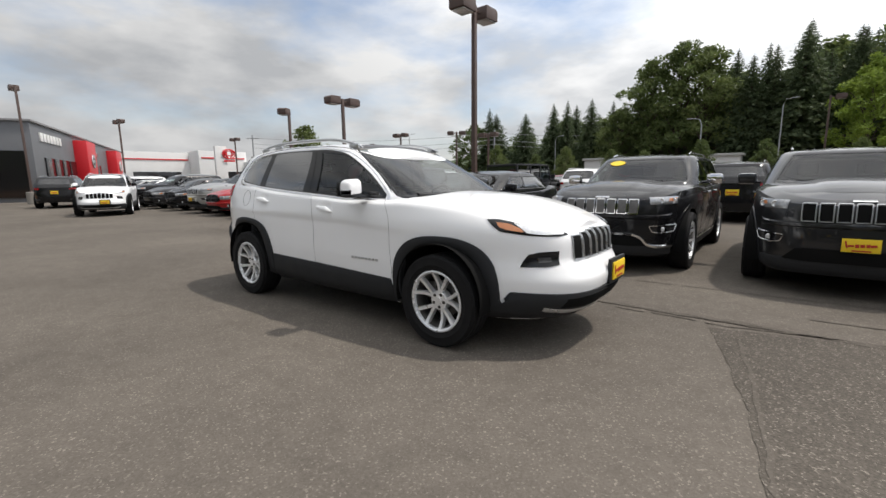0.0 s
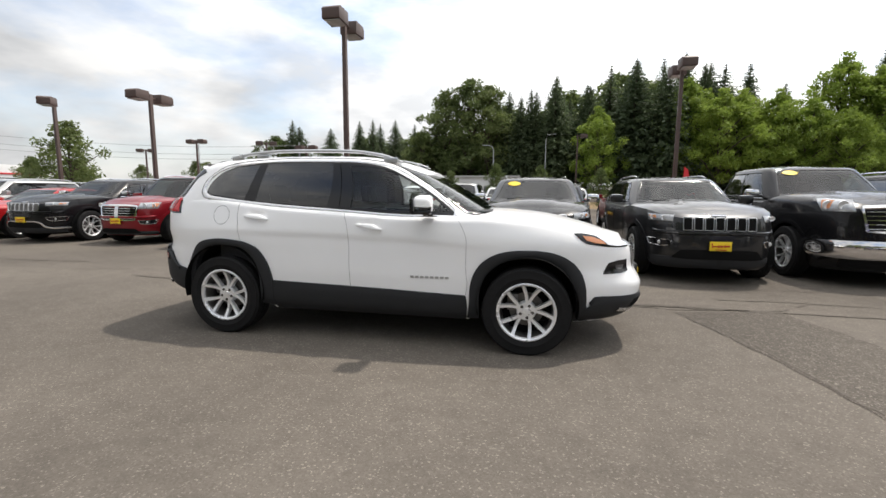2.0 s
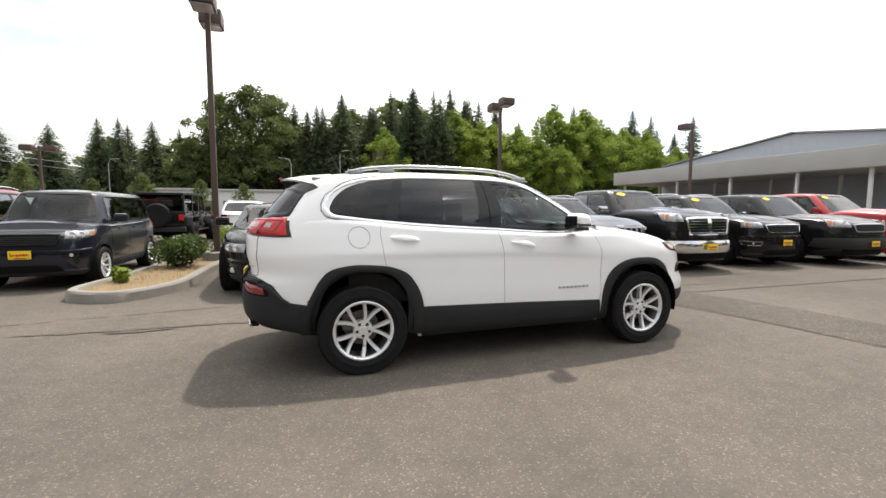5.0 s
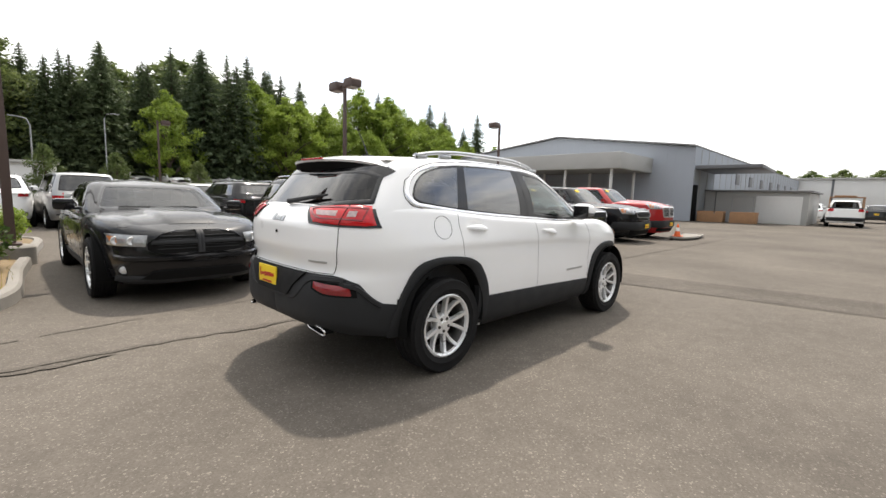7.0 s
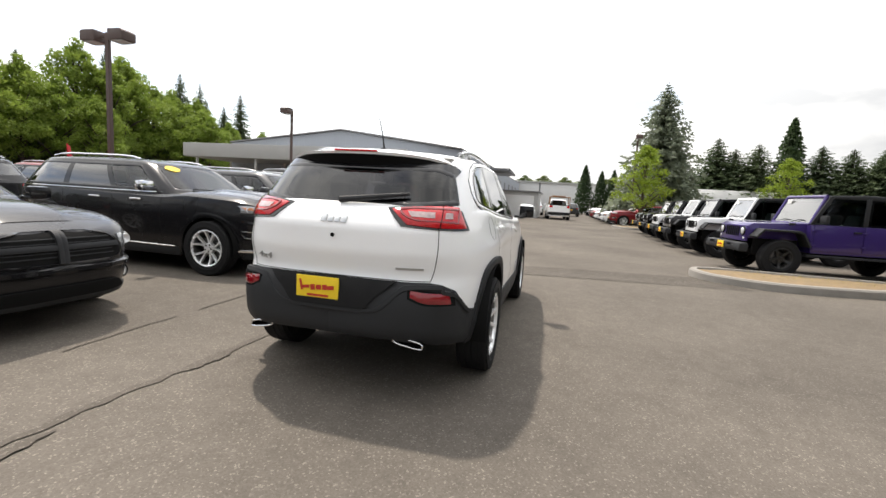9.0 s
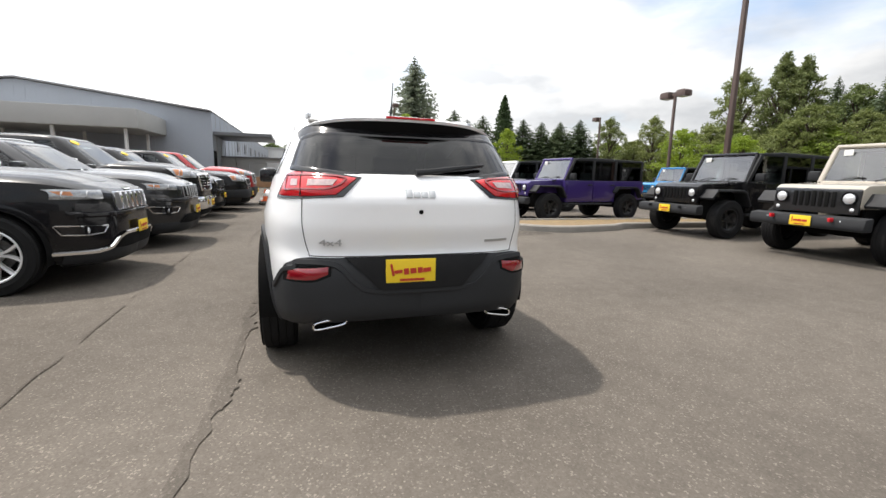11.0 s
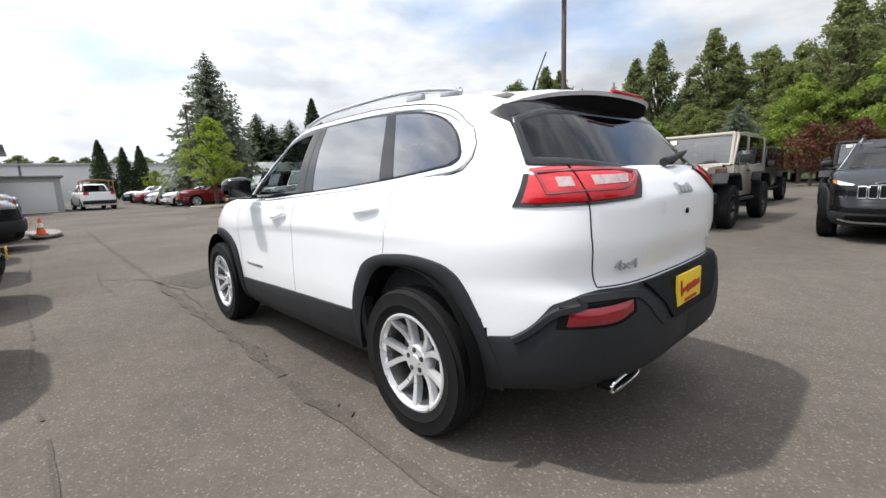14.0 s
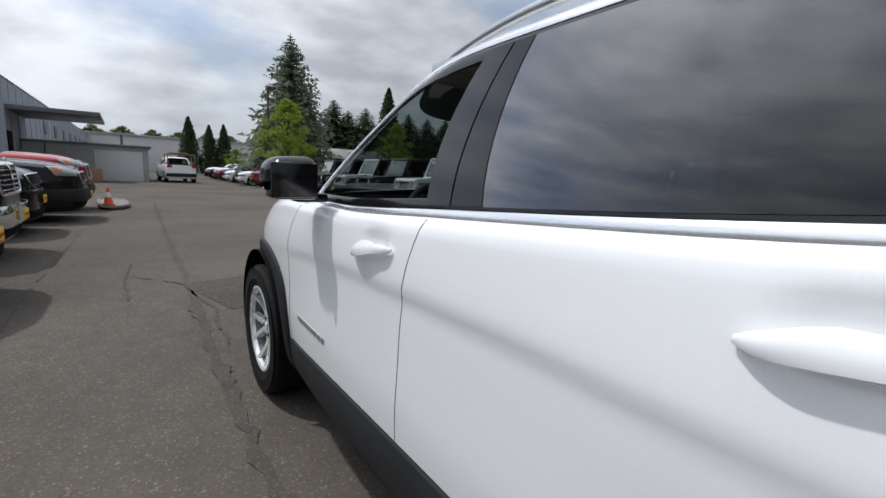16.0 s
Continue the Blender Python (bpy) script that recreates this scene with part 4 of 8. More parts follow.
    up = [("r", 0.0, 0.766), ("r", 0.40, 0.769), ("r", 0.59, 0.769), ("x", -2.095, 0.757), ("x", -2.01, 0.716), ("x", -1.905, 0.585), ("x", -1.76, 0.56)]
    tub.patch(g, low, up, 60, 16, 0.010, 0.04, puff=0.016, smooth=False)
    bumper = part("rear_bumper", g, M_PLASTIC, car, "dark grey plastic rear bumper")
    for s in (1, -1):
        g = Geo()
        tub.band(g, [("x", -1.88, 0.568), ("x", -1.93, 0.600), ("x", -2.03, 0.690), ("x", -2.10, 0.722), ("r", 0.66, 0.735), ("r", 0.56, 0.740), ("r", 0.47, 0.733), ("r", 0.42, 0.700), ("r", 0.37, 0.645), ("r", 0.30, 0.600), ("r", 0.18, 0.588), ("r", 0.0, 0.586)],
                 0.034, 0.031, 80, sides=(s,), drop=0.016)
        part("bumper_shoulder", g, M_PLASTIC, bumper, "raised rounded bumper shoulder")
        g = Geo()
        tub.patch(g, [("r", 0.485, 0.676), ("r", 0.58, 0.640), ("r", 0.72, 0.630)], [("r", 0.482, 0.732), ("r", 0.58, 0.724), ("r", 0.71, 0.712)], 12, 4, 0.0265, 0.02, sides=(s,))
        part("reflector_recess", g, M_LINER, bumper)
    g = Geo()
    tub.patch(g, [("r", 0.0, 0.60), ("r", 0.22, 0.60), ("r", 0.31, 0.68)], [("r", 0.0, 0.765), ("r", 0.30, 0.765), ("r", 0.42, 0.765)], 12, 6, 0.036, 0.01)
    part("plate_recess", g, M_RUBBER, car, "darker number plate recess")
    for s in (1, -1):
        g = Geo()
        tub.patch(g, [("r", 0.500, 0.684), ("r", 0.58, 0.652), ("r", 0.70, 0.642)], [("r", 0.497, 0.722), ("r", 0.58, 0.713), ("r", 0.69, 0.702)], 12, 4, 0.027, 0.02, sides=(s,), puff=0.006)
        part("rear_reflector", g, M_DARKRED, car, "red bumper reflector")
        g = Geo()
        oval = []
        for t in np.linspace(0, 2 * math.pi, 29):
            u, w = 0.088 * math.copysign(abs(math.cos(t)) ** 0.5, math.cos(t)), 0.021 * math.copysign(abs(math.sin(t)) ** 0.6, math.sin(t))
            oval.append((-2.197 + 0.14 * u, s * (0.500 + u), 0.406 - 0.20 * u + w))
        g.tube(oval, 0.0065, 8, caps=False)
        g.add([(x + 0.06, y, z) for x, y, z in oval[:-1]], [tuple(range(28))], 1)
        g.add([(x + 0.01, y, z) for x, y, z in oval[:-1]] + [(x + 0.06, y, z) for x, y, z in oval[:-1]], [(i, (i + 1) % 28, 28 + (i + 1) % 28, 28 + i) for i in range(28)], 1)
        part("exhaust_tip", g, [M_CHROME, M_LINER], car, "flat oval chrome exhaust tip")
        # tail lamp
        g = Geo()
        tub.patch(g, [("r", 0.455, 1.108), ("r", 0.54, 1.101), ("r", 0.62, 1.095), ("x", -2.02, 1.092), ("x", -1.95, 1.091), ("x", -1.895, 1.094)],
                  [("r", 0.345, 1.192), ("r", 0.45, 1.207), ("r", 0.54, 1.214), ("x", -1.99, 1.219), ("x", -1.94, 1.220), ("x", -1.888, 1.216)], 34, 8, 0.010, 0.03, sides=(s,), puff=0.012, smooth=False)
        lamp = part("tail_lamp", g, M_REDLENS, car, "red wraparound tail lamp")
        g = Geo()
        tub.patch(g, [("r", 0.470, 1.148), ("r", 0.590, 1.144)], [("r", 0.445, 1.176), ("r", 0.585, 1.176)], 10, 3, 0.0235, 0.006, sides=(s,))
        part("reversing_lens", g, M_REVLENS, lamp, "clear reversing lamp lens")
        g = Geo()
        tub.patch(g, [("r", 0.638, 1.143), ("r", 0.672, 1.142)], [("r", 0.634, 1.176), ("r", 0.666, 1.176)], 8, 3, 0.0235, 0.006, sides=(s,))
        part("indicator_lens", g, M_REVLENS, lamp, "pale indicator lens")
        g = Geo()
        tub.band(g, [("r", 0.625, 1.092), ("r", 0.622, 1.15), ("r", 0.612, 1.216)], 0.008, 0.0235, 12, sides=(s,))
        part("lens_joint", g, M_LINER, lamp)
        g = Geo()
        tub.band(g, [("r", 0.700, 1.120), ("r", 0.63, 1.126), ("r", 0.52, 1.128), ("r", 0.425, 1.158), ("r", 0.40, 1.182), ("r", 0.50, 1.196), ("r", 0.63, 1.198), ("r", 0.690, 1.197)], 0.012, 0.0235, 60, True, True, sides=(s,))
        part("light_guide", g, M_DARKRED, lamp, "dark red inner ring")
        g = Geo()
        tub.patch(g, [("r", 0.42, 1.098), ("r", 0.54, 1.090), ("r", 0.62, 1.084), ("x", -2.02, 1.080), ("x", -1.95, 1.078), ("x", -1.862, 1.080)],
                  [("r", 0.315, 1.200), ("r", 0.45, 1.217), ("r", 0.54, 1.226), ("x", -1.99, 1.230), ("x", -1.93, 1.232), ("x", -1.858, 1.228)], 34, 4, 0.006, 0.02, sides=(s,), smooth=False)
        part("tail_lamp_housing", g, M_GLOSSBLK, car)
    # tailgate seams, lock, badges
    g = Geo()
    tub.band(g, [("r", 0.628, 1.085), ("r", 0.632, 0.95), ("r", 0.618, 0.85), ("r", 0.598, 0.775)], 0.007, 0.0015, 24)
    tub.band(g, [("r", 0.598, 0.776), ("r", 0.3, 0.776), ("r", 0.0, 0.774)], 0.007, 0.0015, 24)
    part("tailgate_seam", g, M_LINER, car)
    for pts in ([("x", 0.765, 1.09), ("x", 0.84, 0.98), ("x", 0.862, 0.85), ("x", 0.866, 0.62), ("x", 0.86, 0.46)],
                [("x", -0.19, 1.11), ("x", -0.155, 0.98), ("x", -0.14, 0.85), ("x", -0.14, 0.7), ("x", -0.13, 0.49)],
                [("x", -1.19, 1.18), ("x", -1.192, 1.0), ("x", -1.185, 0.93), ("x", -1.165, 0.85)],
                [("x", 0.85, 0.457), ("x", 0.0, 0.487), ("x", -0.86, 0.507)]):
        for s in (1, -1):
            g = Geo()
            tub.band(g, pts, 0.0034, 0.001, 30, sides=(s,))
            part("door_seam", g, M_SEAMGAP, car)
    g = Geo()
    tub.band(g, [("x", -1.37 + 0.082 * math.cos(t), 1.075 + 0.082 * math.sin(t)) for t in np.linspace(0, 2 * math.pi, 24)[:-1]], 0.004, 0.0015, 60, True, sides=(-1,))
    part("fuel_flap", g, M_GREY, car)
    for u, up_ in ((-0.066, 1.135), (-0.022, 1.128), (0.022, 1.128), (0.066, 1.140)):
        g = Geo()
        tub.patch(g, [("r", abs(u) - 0.017, 1.097), ("r", abs(u) + 0.017, 1.097)], [("r", abs(u) - 0.017, up_), ("r", abs(u) + 0.017, up_)], 3, 3, 0.008, 0.008, sides=(1 if u >= 0 else -1,), puff=0.003)
        part("maker_mark", g, M_SATIN, car, "raised chrome bar of a maker's mark")
    g = Geo()
    g.lathe([(0.0005, 0.006), (0.011, 0.006), (0.013, 0.0)], 14, Matrix.Translation((-2.226, 0.0, 1.02)) @ Matrix.Rotation(radians(90), 4, "Z"))
    part("tailgate_lock", g, M_LINER, car)
    g = Geo()
    tub.patch(g, [("r", 0.40, 0.842), ("r", 0.56, 0.842)], [("r", 0.40, 0.856), ("r", 0.56, 0.856)], 6, 1, 0.004, 0.004, sides=(-1,))
    part("model_badge", g, M_SATIN, car, "small silver badge bar")
    for i in range(16):
        g, s, i = Geo(), (1, -1)[i // 8], i % 8
        tub.patch(g, [("x", 0.40 + i * 0.042, 0.587), ("x", 0.40 + i * 0.042 + 0.028, 0.587)], [("x", 0.40 + i * 0.042, 0.606), ("x", 0.40 + i * 0.042 + 0.028, 0.606)], 1, 1, 0.004, 0.004, sides=(s,))
        part("model_badge", g, M_SATIN, car, "small silver badge bar")
    txt = bpy.data.curves.new("drive_badge", "FONT")
    txt.body, txt.size, txt.extrude, txt.align_x = "4x4", 0.052, 0.003, "CENTER"
    tmp = new("tmp_text", txt)
    bpy.context.view_layer.update()
    me = bpy.data.meshes.new_from_object(tmp.evaluated_get(bpy.context.evaluated_depsgraph_get()))
    bpy.data.objects.remove(tmp)
    me.materials.append(M_SATIN)
    p, q = tub.at(tub.a("r", 0.55, 0.855), 0.855), tub.at(tub.a("r", 0.43, 0.855), 0.855)
    part("drive_badge", me, None, car, "silver 4x4 badge", Matrix.Translation(((p[0] + q[0]) / 2 - 0.012, 0.49, 0.836)) @ Matrix.Rotation(math.atan2(q[1] - p[1], q[0] - p[0]), 4, "Z") @ Matrix.Rotation(radians(90), 4, "X") @ Matrix.Diagonal((1.6, 1, 1, 1)))
    # plate cards
    gy, gi = Geo(), Geo()
    for end, cy_, cz_, off_ in (("r", 0.065, 0.702, 0.040), ("f", 0.16, 0.545, 0.03)):
        gy, gi = Geo(), Geo()
        dealer_card(tub, gy, gi, end, cy_, cz_, 0.28, 0.13, off_)
        cards = part("dealer_plate", gy, M_YELLOW, car, "yellow dealer plate with red mark")
        part("plate_mark", gi, M_REDINK, cards, "plain red bars")
        if end == "f":
            g = Geo()
            p = tub.at(tub.a("f", cy_, cz_), cz_)
            g.box((float(p[0]) + 0.012, cy_, cz_), (0.025, 0.34, 0.19), 0.006)
            part("plate_holder", g, M_PLASTIC, cards)
    # rear wiper
    g = Geo()
    arm = [cab.at(cab.a("r", abs(y), 1.245 + zz), 1.245 + zz, 0.03) * [1, -1 if y < 0 else 1, 1] for y, zz in ((0.01, -0.03), (-0.10, -0.018), (-0.28, 0.006), (-0.42, 0.024))]
    g.tube(arm, [0.020, 0.018, 0.014, 0.008], 8)
    part("rear_wiper", g, M_PLASTIC, car, "black rear wiper")

    # front: headlamps, grille, fog lamps, bumper
    for s in (1, -1):
        g = Geo()
        tub.patch(g, [("x", 1.750, 0.925), ("x", 1.80, 0.893), ("x", 1.87, 0.880), ("f", 0.63, 0.862), ("f", 0.50, 0.854), ("f", 0.42, 0.860)], [("x", 1.700, 0.972), ("x", 1.76, 0.972), ("x", 1.84, 0.958), ("f", 0.63, 0.930), ("f", 0.50, 0.897), ("f", 0.42, 0.870)], 30, 5, 0.005, 0.03, sides=(s,), puff=0.006)
        lamp = part("headlamp", g, M_GLOSSBLK, car, "narrow dark headlamp")
        g = Geo()
        tub.patch(g, [("x", 1.795, 0.915), ("x", 1.86, 0.897), ("x", 1.95, 0.884)], [("x", 1.765, 0.950), ("x", 1.84, 0.940), ("x", 1.925, 0.908)], 10, 3, 0.013, 0.006, sides=(s,))
        part("indicator", g, M_AMBER, lamp, "amber indicator")
        g = Geo()
        tub.patch(g, [("x", 1.965, 0.880), ("f", 0.60, 0.868), ("f", 0.46, 0.862)], [("x", 1.875, 0.941), ("f", 0.62, 0.921), ("f", 0.45, 0.880)], 12, 3, 0.013, 0.006, sides=(s,))
        part("running_light", g, M_CLEARLENS, lamp, "clear lamp lens")
        g = Geo()
        tub.patch(g, [("f", 0.69, 0.648), ("f", 0.60, 0.648), ("f", 0.52, 0.662)], [("f", 0.655, 0.735), ("f", 0.60, 0.752), ("f", 0.51, 0.755)], 12, 5, 0.005, 0.02, sides=(s,))
        fog = part("lamp_pod", g, M_GLOSSBLK, car, "dark lamp pod in the bumper")
        g = Geo()
        tub.patch(g, [("f", 0.62, 0.680), ("f", 0.56, 0.680)], [("f", 0.62, 0.715), ("f", 0.56, 0.715)], 6, 3, 0.010, 0.006, sides=(s,))
        part("lamp_lens", g, M_TINTLENS, fog)
    for i in range(7):
        yc = (i - 3) * 0.118
        for half in ((1, -1) if i == 3 else (1 if yc > 0 else -1,)):
            g = Geo()
            a0, a1 = (0.0, 0.044) if i == 3 else (abs(yc) - 0.044, abs(yc) + 0.044)
            tub.patch(g, [("f", a0, 0.690), ("f", a1, 0.690)], [("f", a0, 0.868 - 0.02 * (yc / 0.36) ** 2), ("f", a1, 0.868 - 0.02 * (yc / 0.36) ** 2)], 5, 8, 0.003, 0.02, sides=(half,))
            part("grille_slot", g, M_LINER, car)
        g = Geo()
        if i == 3:
            for half in (1, -1):
                tub.band(g, [("f", 0.0, 0.682), ("f", 0.046, 0.682), ("f", 0.050, 0.78), ("f", 0.046, 0.872), ("f", 0.0, 0.872)], 0.009, 0.009, 24, False, False, sides=(half,), drop=0.006)
        else:
            c = abs(yc)
            tub.band(g, [("f", c - 0.048, 0.682), ("f", c + 0.048, 0.682), ("f", c + 0.048, 0.870 - 0.02 * (yc / 0.36) ** 2), ("f", c - 0.048, 0.870 - 0.02 * (yc / 0.36) ** 2)], 0.009, 0.009, 40, True, False, sides=(1 if yc > 0 else -1,), drop=0.006)
        part("grille_ring", g, grille_ring or M_SATIN, car, "silver grille slot ring")
    g = Geo()
    tub.patch(g, [("f", 0.0, 0.27), ("f", 0.45, 0.265), ("f", 0.75, 0.26), ("x", 1.84, 0.255)], [("f", 0.0, 0.455), ("f", 0.45, 0.46), ("f", 0.72, 0.47), ("x", 1.84, 0.42)], 36, 8, 0.010, 0.03, puff=0.012)
    part("lower_bumper", g, M_PLASTIC, car, "black lower front bumper")
    g = Geo()
    tub.band(g, [("f", 0.0, 0.33), ("f", 0.4, 0.335), ("f", 0.60, 0.36)], 0.03, 0.028, 30)
    part("bumper_trim", g, M_SATIN, car, "silver bumper trim strip")
    g = Geo()
    tub.patch(g, [("f", 0.0, 0.36), ("f", 0.35, 0.365), ("f", 0.52, 0.37)], [("f", 0.0, 0.435), ("f", 0.35, 0.435), ("f", 0.5, 0.43)], 14, 4, 0.024, 0.01)
    part("lower_grille", g, M_LINER, car)
    g = Geo()
    cab.band(g, [("f", 0.05, 1.125), ("f", 0.35, 1.125), ("f", 0.62, 1.13)], 0.022, 0.014, 20, drop=0.012)
    part("wiper", g, M_PLASTIC, car, "black windscreen wiper")

    # mirrors
    for s in (1, -1):
        g = Geo()
        b = bmesh.new()
        bmesh.ops.create_uvsphere(b, u_segments=20, v_segments=12, radius=1.0)
        for v in b.verts:
            x, y, z = v.co
            f = lambda q, e: math.copysign(abs(q) ** e, q)
            v.co = (f(x, 0.7) * 0.080 + 0.02 * y, f(y, 0.55) * 0.088, f(z, 0.55) * 0.080 - 0.012 * y)
        bmesh.ops.delete(b, geom=[v for v in b.verts if v.co.z < -0.045], context="VERTS")
        g.bm(b, Matrix.Translation((0.53, s * 0.965, 1.185)) @ Matrix.Diagonal((1, s, 1, 1)))
        mir = part("mirror", g, paint_mat if s < 0 else M_GLOSSBLK, car, "door mirror housing")
        g = Geo()
        g.box((0.53, s * 0.955, 1.130), (0.14, 0.15, 0.032), 0.014)
        g.box((0.56, s * 0.88, 1.118), (0.09, 0.12, 0.035), 0.012)
        part("mirror_foot", g, M_GLOSSBLK, mir)
        g = Geo()
        g.box((0.451, s * 0.965, 1.182), (0.018, 0.158, 0.120), 0.006)
        part("mirror_glass", g, M_GLOSSBLK, mir, "dark mirror glass")
    for s in (1, -1):
        for hx, hz, rise in ((0.038, 0.996, 0.037), (-1.012, 1.056, 0.022)):
            g = Geo()
            door_handle(tub, g, hx, hz, s, 0.235, rise)
            part("door_handle", g, paint_mat, car, "body coloured door handle")
    # cabin
    for x, y in ((0.02, 0.38), (0.02, -0.38), (-0.85, 0.38), (-0.85, -0.38), (-0.85, 0.0)):
        g = Geo()
        seat(g, x, y)
        part("seat", g, M_CABIN, car, "dark cloth seat")
    g = Geo()
    g.prism([(0.45, 0.55), (0.95, 0.55), (1.02, 1.06), (0.60, 1.09), (0.46, 0.98)], -0.72, 0.72, 0.03)
    g.box((-0.45, 0, 0.38), (2.4, 1.4, 0.06))
    for s in (1, -1):
        g.box((-0.35, s * 0.76, 0.82), (2.2, 0.05, 0.56), 0.02)
    g.box((-1.6, 0, 0.78), (0.7, 1.25, 0.06), 0.02)
    part("dashboard_and_trim", g, M_CABIN, car, "dark cabin trim")
    g = Geo()
    ringm = Matrix.Translation((0.36, 0.38, 1.02)) @ Matrix.Rotation(radians(-65), 4, "Y")
    g.tube([ringm @ Vector((0.18 * math.cos(t), 0.18 * math.sin(t), 0)) for t in np.linspace(0, 2 * math.pi, 33)], 0.014, 8, caps=False)
    g.box((0, 0, -0.01), (0.10, 0.34, 0.025), 0.01, ringm)
    part("steering_wheel", g, M_CABIN, car)
    g = Geo()
    g.box((0.10, 0, 0.32), (3.4, 1.25, 0.08), 0.02)
    part("underside", g, M_LINER, car)
    add_wheels(car, 1.35, -1.35, 0.795, 0.352, 0.230, 0.225, 5, M_ALLOY)
    return car


hero = hero_body(M_WHITE, "crossover_car", "glossy white crossover car with black arch cladding, standing on asphalt")

def road_car(name, label, paint_mat, wb, nose, tail, hw, hood_z, cowl, belt, roof_z, roof_f, roof_r, glass_r, r, rr,
             tail_z=None, nf=4.0, nr=5.0, grille="slots", trim=None, card_y=0.0, clad=None, sticker=False, panes=(0.0, -1.0),
             lamp_h=0.088, lamp_w=0.36, spokes=5, rim=None, tint=None, cards=True, split=True, bed=False, category="car", rails=False, lower=None, oval_side=-1, lamp_drop=0.235, hump=0.018, mesh_grille=None):
    """A road car from its main sizes: wheelbase, ends, half width, heights, where the screens stand."""
    car = thing(name, label, category)
    trim, clad, tint = trim or M_CHROME, clad or paint_mat, tint or M_TINT
    tz = tail_z or belt + 0.04
    fx, rx = wb / 2, -wb / 2
    tub = Shell(w=[(0.15, hw * 0.86), (0.30, hw * 0.95), (0.55, hw * 0.985), (0.80, hw), (belt - 0.06, hw * 0.975), (belt + 0.04, hw * 0.94), (belt + 0.25, hw * 0.86)],
                xf=[(0.15, nose - 0.16), (0.28, nose - 0.05), (0.50, nose), (hood_z - 0.22, nose - 0.03), (hood_z - 0.08, nose - 0.08), (hood_z, nose - 0.18), (hood_z + 0.25, nose - 0.6)],
                xr=[(0.15, tail + 0.16), (0.32, tail + 0.04), (0.55, tail), (belt - 0.2, tail + 0.03), (belt, tail + 0.05), (belt + 0.25, tail + 0.14)],
                top=[(tail - 0.2, tz - 0.02), (glass_r + 0.05, tz), (rx * 0.6, belt + 0.02), (0.0, belt), (cowl - 0.25, belt - 0.01), (cowl + 0.15, hood_z + 0.0), ((cowl + nose) / 2 + 0.1, hood_z - 0.03),
                     (nose - 0.30, hood_z - 0.085), (nose - 0.06, hood_z - 0.15), (nose + 0.2, hood_z - 0.22)],
                bot=[(tail - 0.2, 0.34), (rx - 0.4, 0.26), (0, 0.22 + 0.1 * (r > 0.38)), (fx + 0.4, 0.22), (nose + 0.2, 0.25)], nf=nf, nr=nr, r=0.055, crown=0.05, ease=0.55)
    h = roof_z - belt
    gxf = lambda z: cowl + (roof_f - cowl) * (z - belt) / h
    gxr = lambda z: glass_r + (roof_r - glass_r) * (z - belt) / h
    cab = Shell(w=[(belt - 0.15, hw * 0.955), (belt, hw * 0.935), (belt + h * 0.5, hw * 0.85), (belt + h * 0.85, hw * 0.76), (roof_z + 0.05, hw * 0.68)],
                xf=[(belt - 0.15, gxf(belt - 0.15)), (belt + h * 0.4, gxf(belt + h * 0.4)), (belt + h * 0.85, gxf(belt + h * 0.85)), (roof_z + 0.06, gxf(roof_z + 0.06) - 0.05)],
                xr=[(belt - 0.15, gxr(belt - 0.15)), (belt + h * 0.4, gxr(belt + h * 0.4)), (belt + h * 0.85, gxr(belt + h * 0.85)), (roof_z + 0.06, gxr(roof_z + 0.06) + 0.05)],
                top=[(glass_r - 0.3, roof_z - 0.10), (roof_r, roof_z - 0.045), ((roof_f + roof_r) / 2, roof_z - 0.03), (roof_f, roof_z - 0.040), (roof_f + 0.30, roof_z - 0.075), (cowl + 0.4, roof_z - 0.22)],
                bot=[(glass_r - 0.3, belt - 0.06), (cowl + 0.4, belt - 0.06)], nf=6.0, nr=6.0, xm=(cowl + glass_r) / 2, r=0.05, crown=0.045, ref=belt + 0.2, ease=0.6)
    zt, zb = roof_z - 0.115, belt + 0.045
    a0, a1 = gxf(zb) - 0.30, gxf(zt) - 0.20
    b0, b1 = gxr(zb) + 0.30, gxr(zt) + 0.22

    def pane(u0, u1, lo=zb, up=zt):
        xb = lambda u: b0 + (a0 - b0) * u
        xt = lambda u: b1 + (a1 - b1) * u
        return ([("x", xb(u0 + (u1 - u0) * k / 5), lo) for k in range(6)], [("x", xt(u0 + (u1 - u0) * k / 5), up) for k in range(6)])

    wy, wy2 = hw * 0.78, hw * 0.60
    zq = np.linspace(zb + 0.1, zt + 0.06, 200)
    zw = float(zq[cab.top(cab.xf(zq)) >= zq + 0.022].max())
    zv = min(zt, float(zq[cab.top(cab.xr(zq)) >= zq + 0.022].max()))
    wind = ([("f", 0.0, zb + 0.0), ("f", wy * 0.6, zb), ("f", wy, zb + 0.01)], [("f", 0.0, zw), ("f", wy2 * 0.6, zw - 0.002), ("f", wy2, zw - 0.008)])
    rearw = ([("r", 0.0, zb + 0.05), ("r", wy * 0.6, zb + 0.05), ("r", wy * 0.9, zb + 0.06)], [("r", 0.0, zv), ("r", wy2 * 0.6, zv), ("r", wy2, zv - 0.015)])
    ar = r + 0.055
    holes = [np.array([(tub.a(k, v, z), z) for k, v, z in [("x", cx + ar, 0.05)] + arc_pts(cx, r + 0.01, ar, 0, 180, 18) + [("x", cx - ar, 0.05)]]) for cx in (fx, rx)]
    g = Geo()
    tub.skin(g, 116, 20, holes, cut=(lambda x, y, z: glass_r + 0.12 < x < cowl - 0.05 and abs(y) < hw * 0.9))
